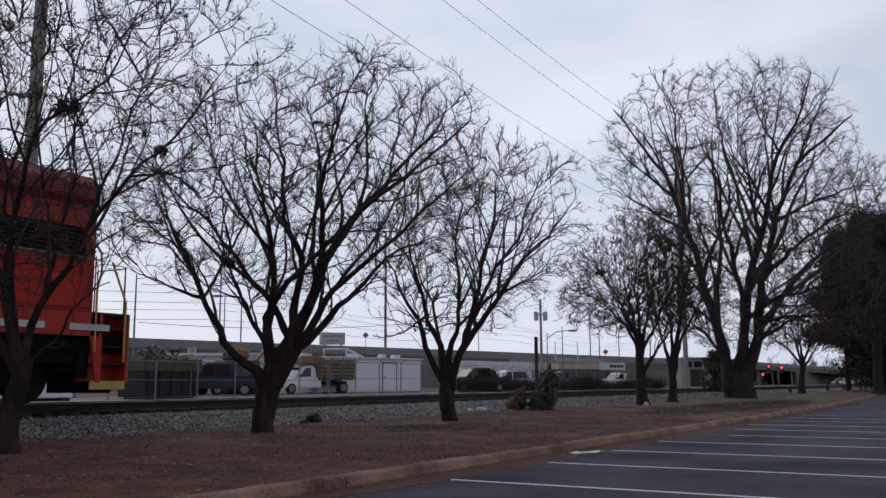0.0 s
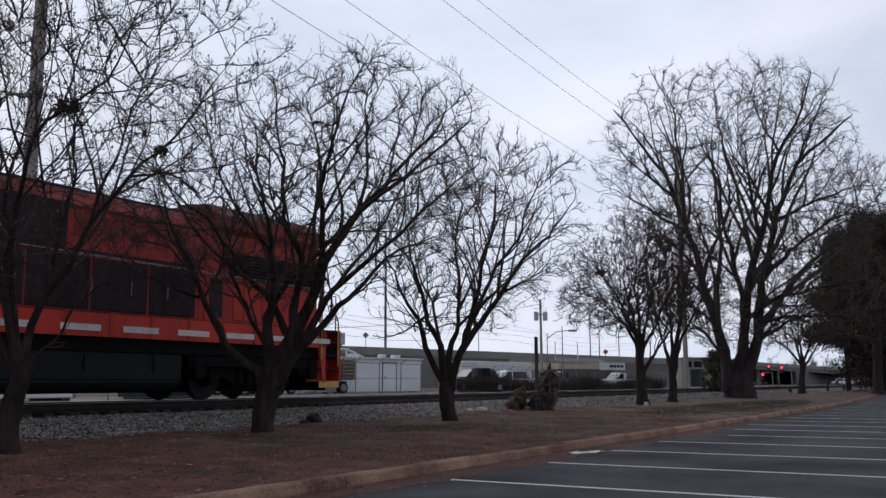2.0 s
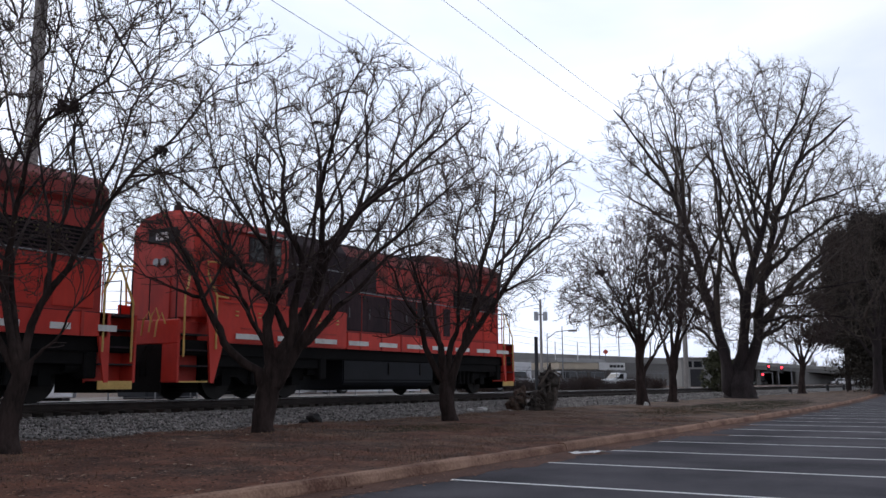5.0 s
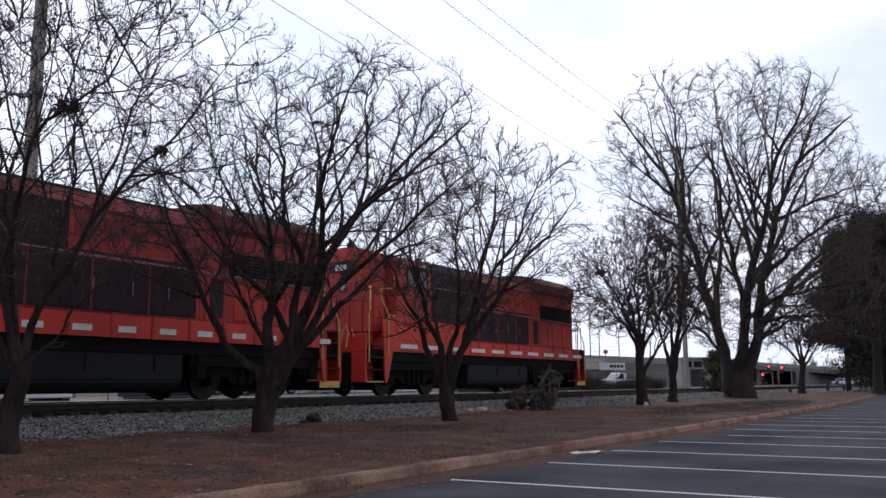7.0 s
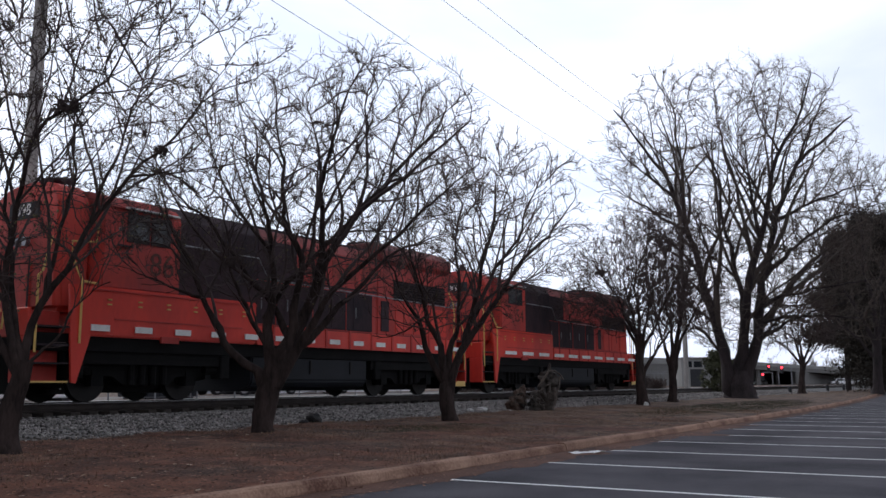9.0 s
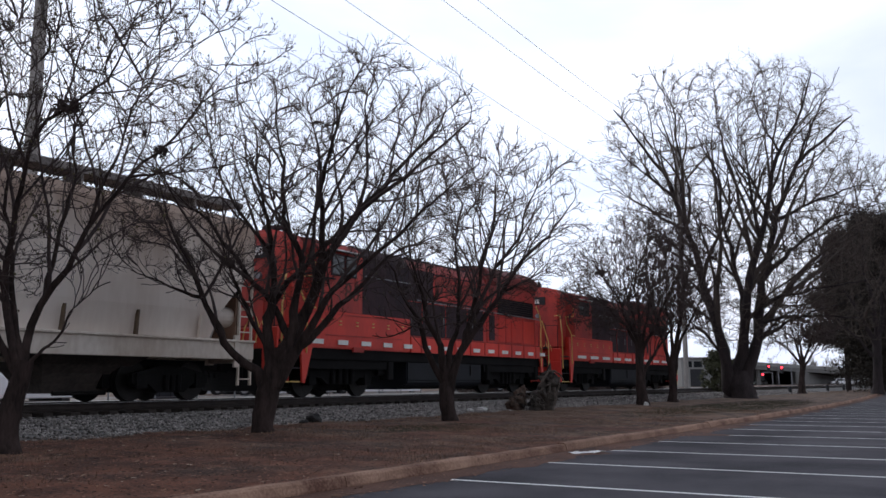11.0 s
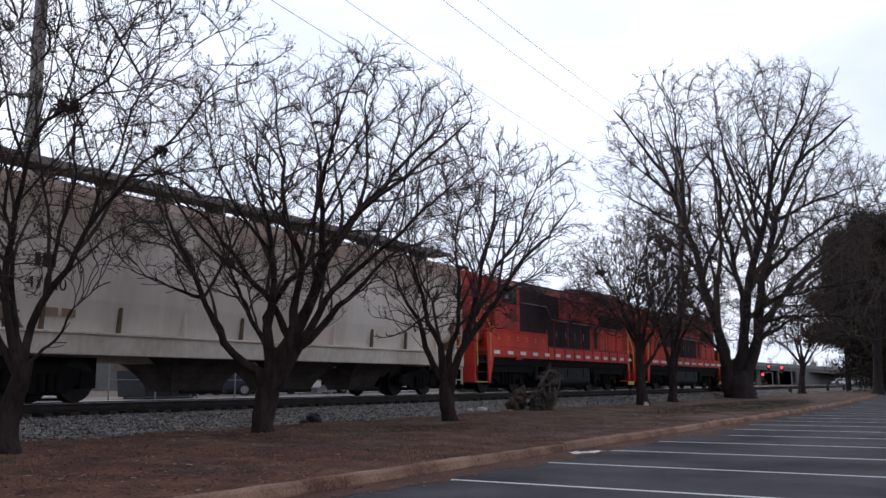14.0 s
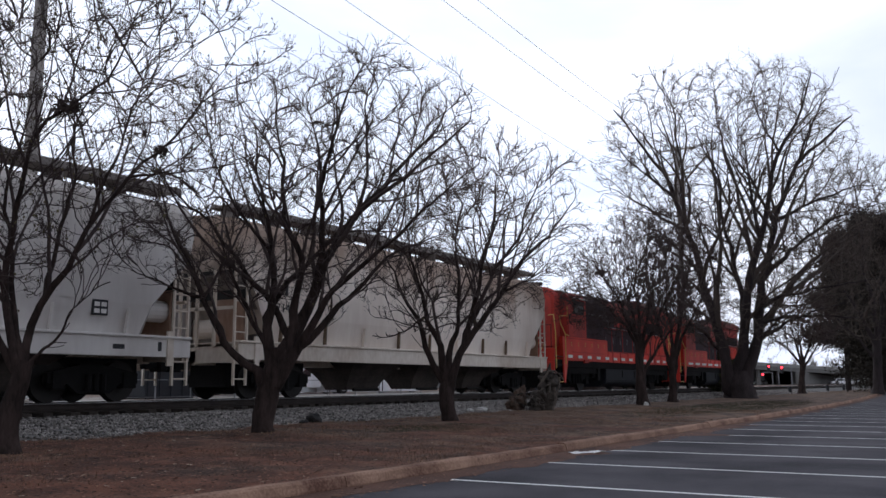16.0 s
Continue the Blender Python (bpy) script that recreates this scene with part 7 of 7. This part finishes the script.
traffic_light(214.9, 44.0, 2.75, "traffic light showing red beneath the bridge")
traffic_light(216.9, 40.2, 4.35, "traffic light showing red on a long arm")
traffic_light(215.6, 42.8, 4.6, "dim far traffic light showing red")
for x, y in ((270.0, 58.5), (290.0, 40.5), (276.0, 36.5), (268.0, 31.0)):
    c = pickup("pale car waiting on the far road", M["white_car"], on(x, y, -50, 0.35), 2.4, name="car", length=4.5, group="cars on the far road")


# ---------------------------------------------------------------- small things on the verge
def dead_stump():
    s = thing("tree_stump", "uprooted grey dead tree stump with splayed roots", "tree stump", "", on(27.3, 12.85, VIEW_TURN, 0.26))
    r = np.random.default_rng(9)

    def lump(name, pts, radii, material, seed, amp, lab=""):
        P = np.array(pts, float)
        t = np.linspace(0, 1, len(P))
        tt = np.linspace(0, 1, 44)
        Q = np.stack([np.interp(tt, t, P[:, c]) for c in range(3)], -1)
        R = np.interp(tt, t, radii)
        v, q = tubes(Q[None], R[None], 36)
        d = np.array([noise.noise(((p + seed) * 2.6).tolist()) * 0.6 - 0.7 * abs(noise.noise(((p + seed) * (6.0, 6.0, 2.5)).tolist())) + 0.5 * noise.noise(((p + seed) * (13.0, 13.0, 5.0)).tolist()) + 0.3 * noise.noise(((p + seed) * 24.0).tolist()) + 0.12 for p in v])
        c = np.repeat(Q, 36, axis=0)
        v = v + (v - c) * (d * amp)[:, None]
        ob = new(name, quads_mesh(name, v, q, material))
        ob.parent = s
        if lab:
            ob["label"] = lab
    lump("stump", [(0.2, 0, -0.12), (0.24, 0, 0.25), (0.36, 0.05, 0.6), (0.5, 0.05, 0.95), (0.62, 0.05, 1.2), (0.66, 0.05, 1.28)], [0.36, 0.34, 0.32, 0.3, 0.2, 0.02], M["stump"], 1.0, 1.2)
    lump("splintered_trunk", [(0.2, 0.2, 0.3), (0.36, 0.2, 0.9), (0.5, 0.18, 1.3), (0.56, 0.16, 1.56)], [0.16, 0.13, 0.09, 0.015], M["stump"], 3.0, 1.2)
    lump("root_clod", [(-0.62, 0, -0.1), (-0.56, 0, 0.2), (-0.46, 0, 0.5), (-0.36, 0, 0.72), (-0.33, 0, 0.86)], [0.28, 0.27, 0.22, 0.12, 0.015], M["clay"], 5.0, 1.1, "clod of clay on the roots")
    for pts, w in (([(0.12, -0.3, 0.8), (0.3, -0.34, 1.08), (0.46, -0.32, 1.3), (0.64, -0.3, 1.3), (0.84, -0.3, 1.16), (0.92, -0.3, 1.0)], 0.045), ([(0.62, -0.3, 0.75), (0.66, -0.36, 0.4), (0.56, -0.4, 0.1), (0.6, -0.42, -0.02)], 0.05), ([(0.8, -0.25, 1.1), (0.78, -0.3, 0.8), (0.66, -0.34, 0.5)], 0.04)):
        bm = bmesh.new()
        tube(bm, pts, w, 7, w * 0.5)
        part("root", bm, M["root"], s, "bleached bare root")
    for k in range(30):
        x0 = r.uniform(-0.7, 0.6)
        z0 = r.uniform(0.15, 0.6) + 0.8 * max(0.0, x0)
        a = r.uniform(-1.9, 1.9)
        L = r.uniform(0.18, 0.5)
        w = r.uniform(0.018, 0.055)
        pts = [(x0, -0.2, z0)]
        for j in range(3):
            a += r.uniform(-0.7, 0.7)
            x, y, z = pts[-1]
            pts.append((x + L / 3 * math.sin(a), y - 0.06, max(-0.02, z - L / 3 * math.cos(a))))
        bm = bmesh.new()
        tube(bm, pts, w, 6, w * 0.35)
        part("root", bm, M["root"] if k % 4 == 0 else M["stump"], s)


dead_stump()


def boulder(name, at, size, material, label, seed, group=""):
    bm = bmesh.new()
    bmesh.ops.create_icosphere(bm, subdivisions=3, radius=1.0)
    for v in bm.verts:
        p = v.co.copy()
        d = 1 + 0.35 * noise.noise(p * 1.4 + Vector((seed, 0, 0))) + 0.14 * noise.noise(p * 3.5 + Vector((0, seed, 0)))
        v.co = Vector((p.x * size[0], p.y * size[1], p.z * size[2])) * d
    ob = finish(name, bm, material)
    ob.matrix_world = pose(*at, 0, 0, seed * 40)
    return tagged(ob, label, "rock", group)


boulder("rock", (16.45, 13.3, 0.36), (0.2, 0.17, 0.16), M["rock"], "dark angular rock at the foot of the ballast", 2.0)
boulder("rock", (16.05, 13.25, 0.31), (0.1, 0.12, 0.06), M["rock"], "small dark rock beside the ballast", 4.0)
for k, (x, y, sx) in enumerate(((24.3, 13.6, 0.13), (25.2, 13.7, 0.17), (25.7, 13.85, 0.1))):
    boulder("rock", (x, y, 0.36), (sx, sx * 0.7, sx * 0.4), M["pale_rock"], "pale broken stone lying on the ballast", 6.0 + k, "pale stones by the track")
boulder("rock", (36.0, 12.0, 0.3), (0.12, 0.1, 0.1), M["pale_rock"], "white painted stone at the foot of a tree", 11.0)


def litter():
    p = thing("paper_litter", "crumpled white paper lying on the asphalt by the kerb", "litter", "", pose(14.3, 5.8, 0.0))
    bm = bmesh.new()
    n = 9
    grid = [[bm.verts.new(((i / (n - 1) - 0.5) * 0.62, (j / 4 - 0.5) * 0.2, 0.012 + 0.045 * abs(noise.noise((i * 0.8, j * 0.9, 1)))) ) for j in range(5)] for i in range(n)]
    for i in range(n - 1):
        for j in range(4):
            bm.faces.new((grid[i][j], grid[i + 1][j], grid[i + 1][j + 1], grid[i][j + 1]))
    ob = part("sheet", bm, M["paper"], p)
    ob.modifiers.new("thick", "SOLIDIFY").thickness = 0.004
    ob.matrix_local = pose(0, 0, 0, 0, 0, -30)


litter()
for x, y, h in ((77.5, 13.8, 0.45), (97.5, 13.8, 0.5), (108.5, 13.7, 0.55)):
    b = thing("bollard", "short dark bollard on the grass near the track", "bollard", "dark bollards", pose(x, y, 0.3))
    bm = bmesh.new()
    tube(bm, [(0, 0, -0.08), (0, 0, h), (0, 0, h + 0.04)], 0.14, 12, 0.13)
    part("post", bm, M["ink"], b)
    bm = bmesh.new()
    tube(bm, [(0, 0, h + 0.0), (0, 0, h + 0.1)], 0.15, 12, 0.08)
    part("cap", bm, M["ink"], b)


# ---------------------------------------------------------------- what moves
def motions():
    for car, off in TRAIN:
        walk(car, [(float(t), pose(front_x(t) + off, TRACK_Y, RAIL_TOP)) for t in range(17)])
    for ob, x, r in WHEELS:
        rows = []
        for k in range(97):
            t = k / 6
            roll = (front_x(t) - front_x(0)) / r
            rows.append((t, Matrix.Translation((x, 0, r)) @ Matrix.Rotation(roll, 4, "Y")))
        walk(ob, rows)


motions()
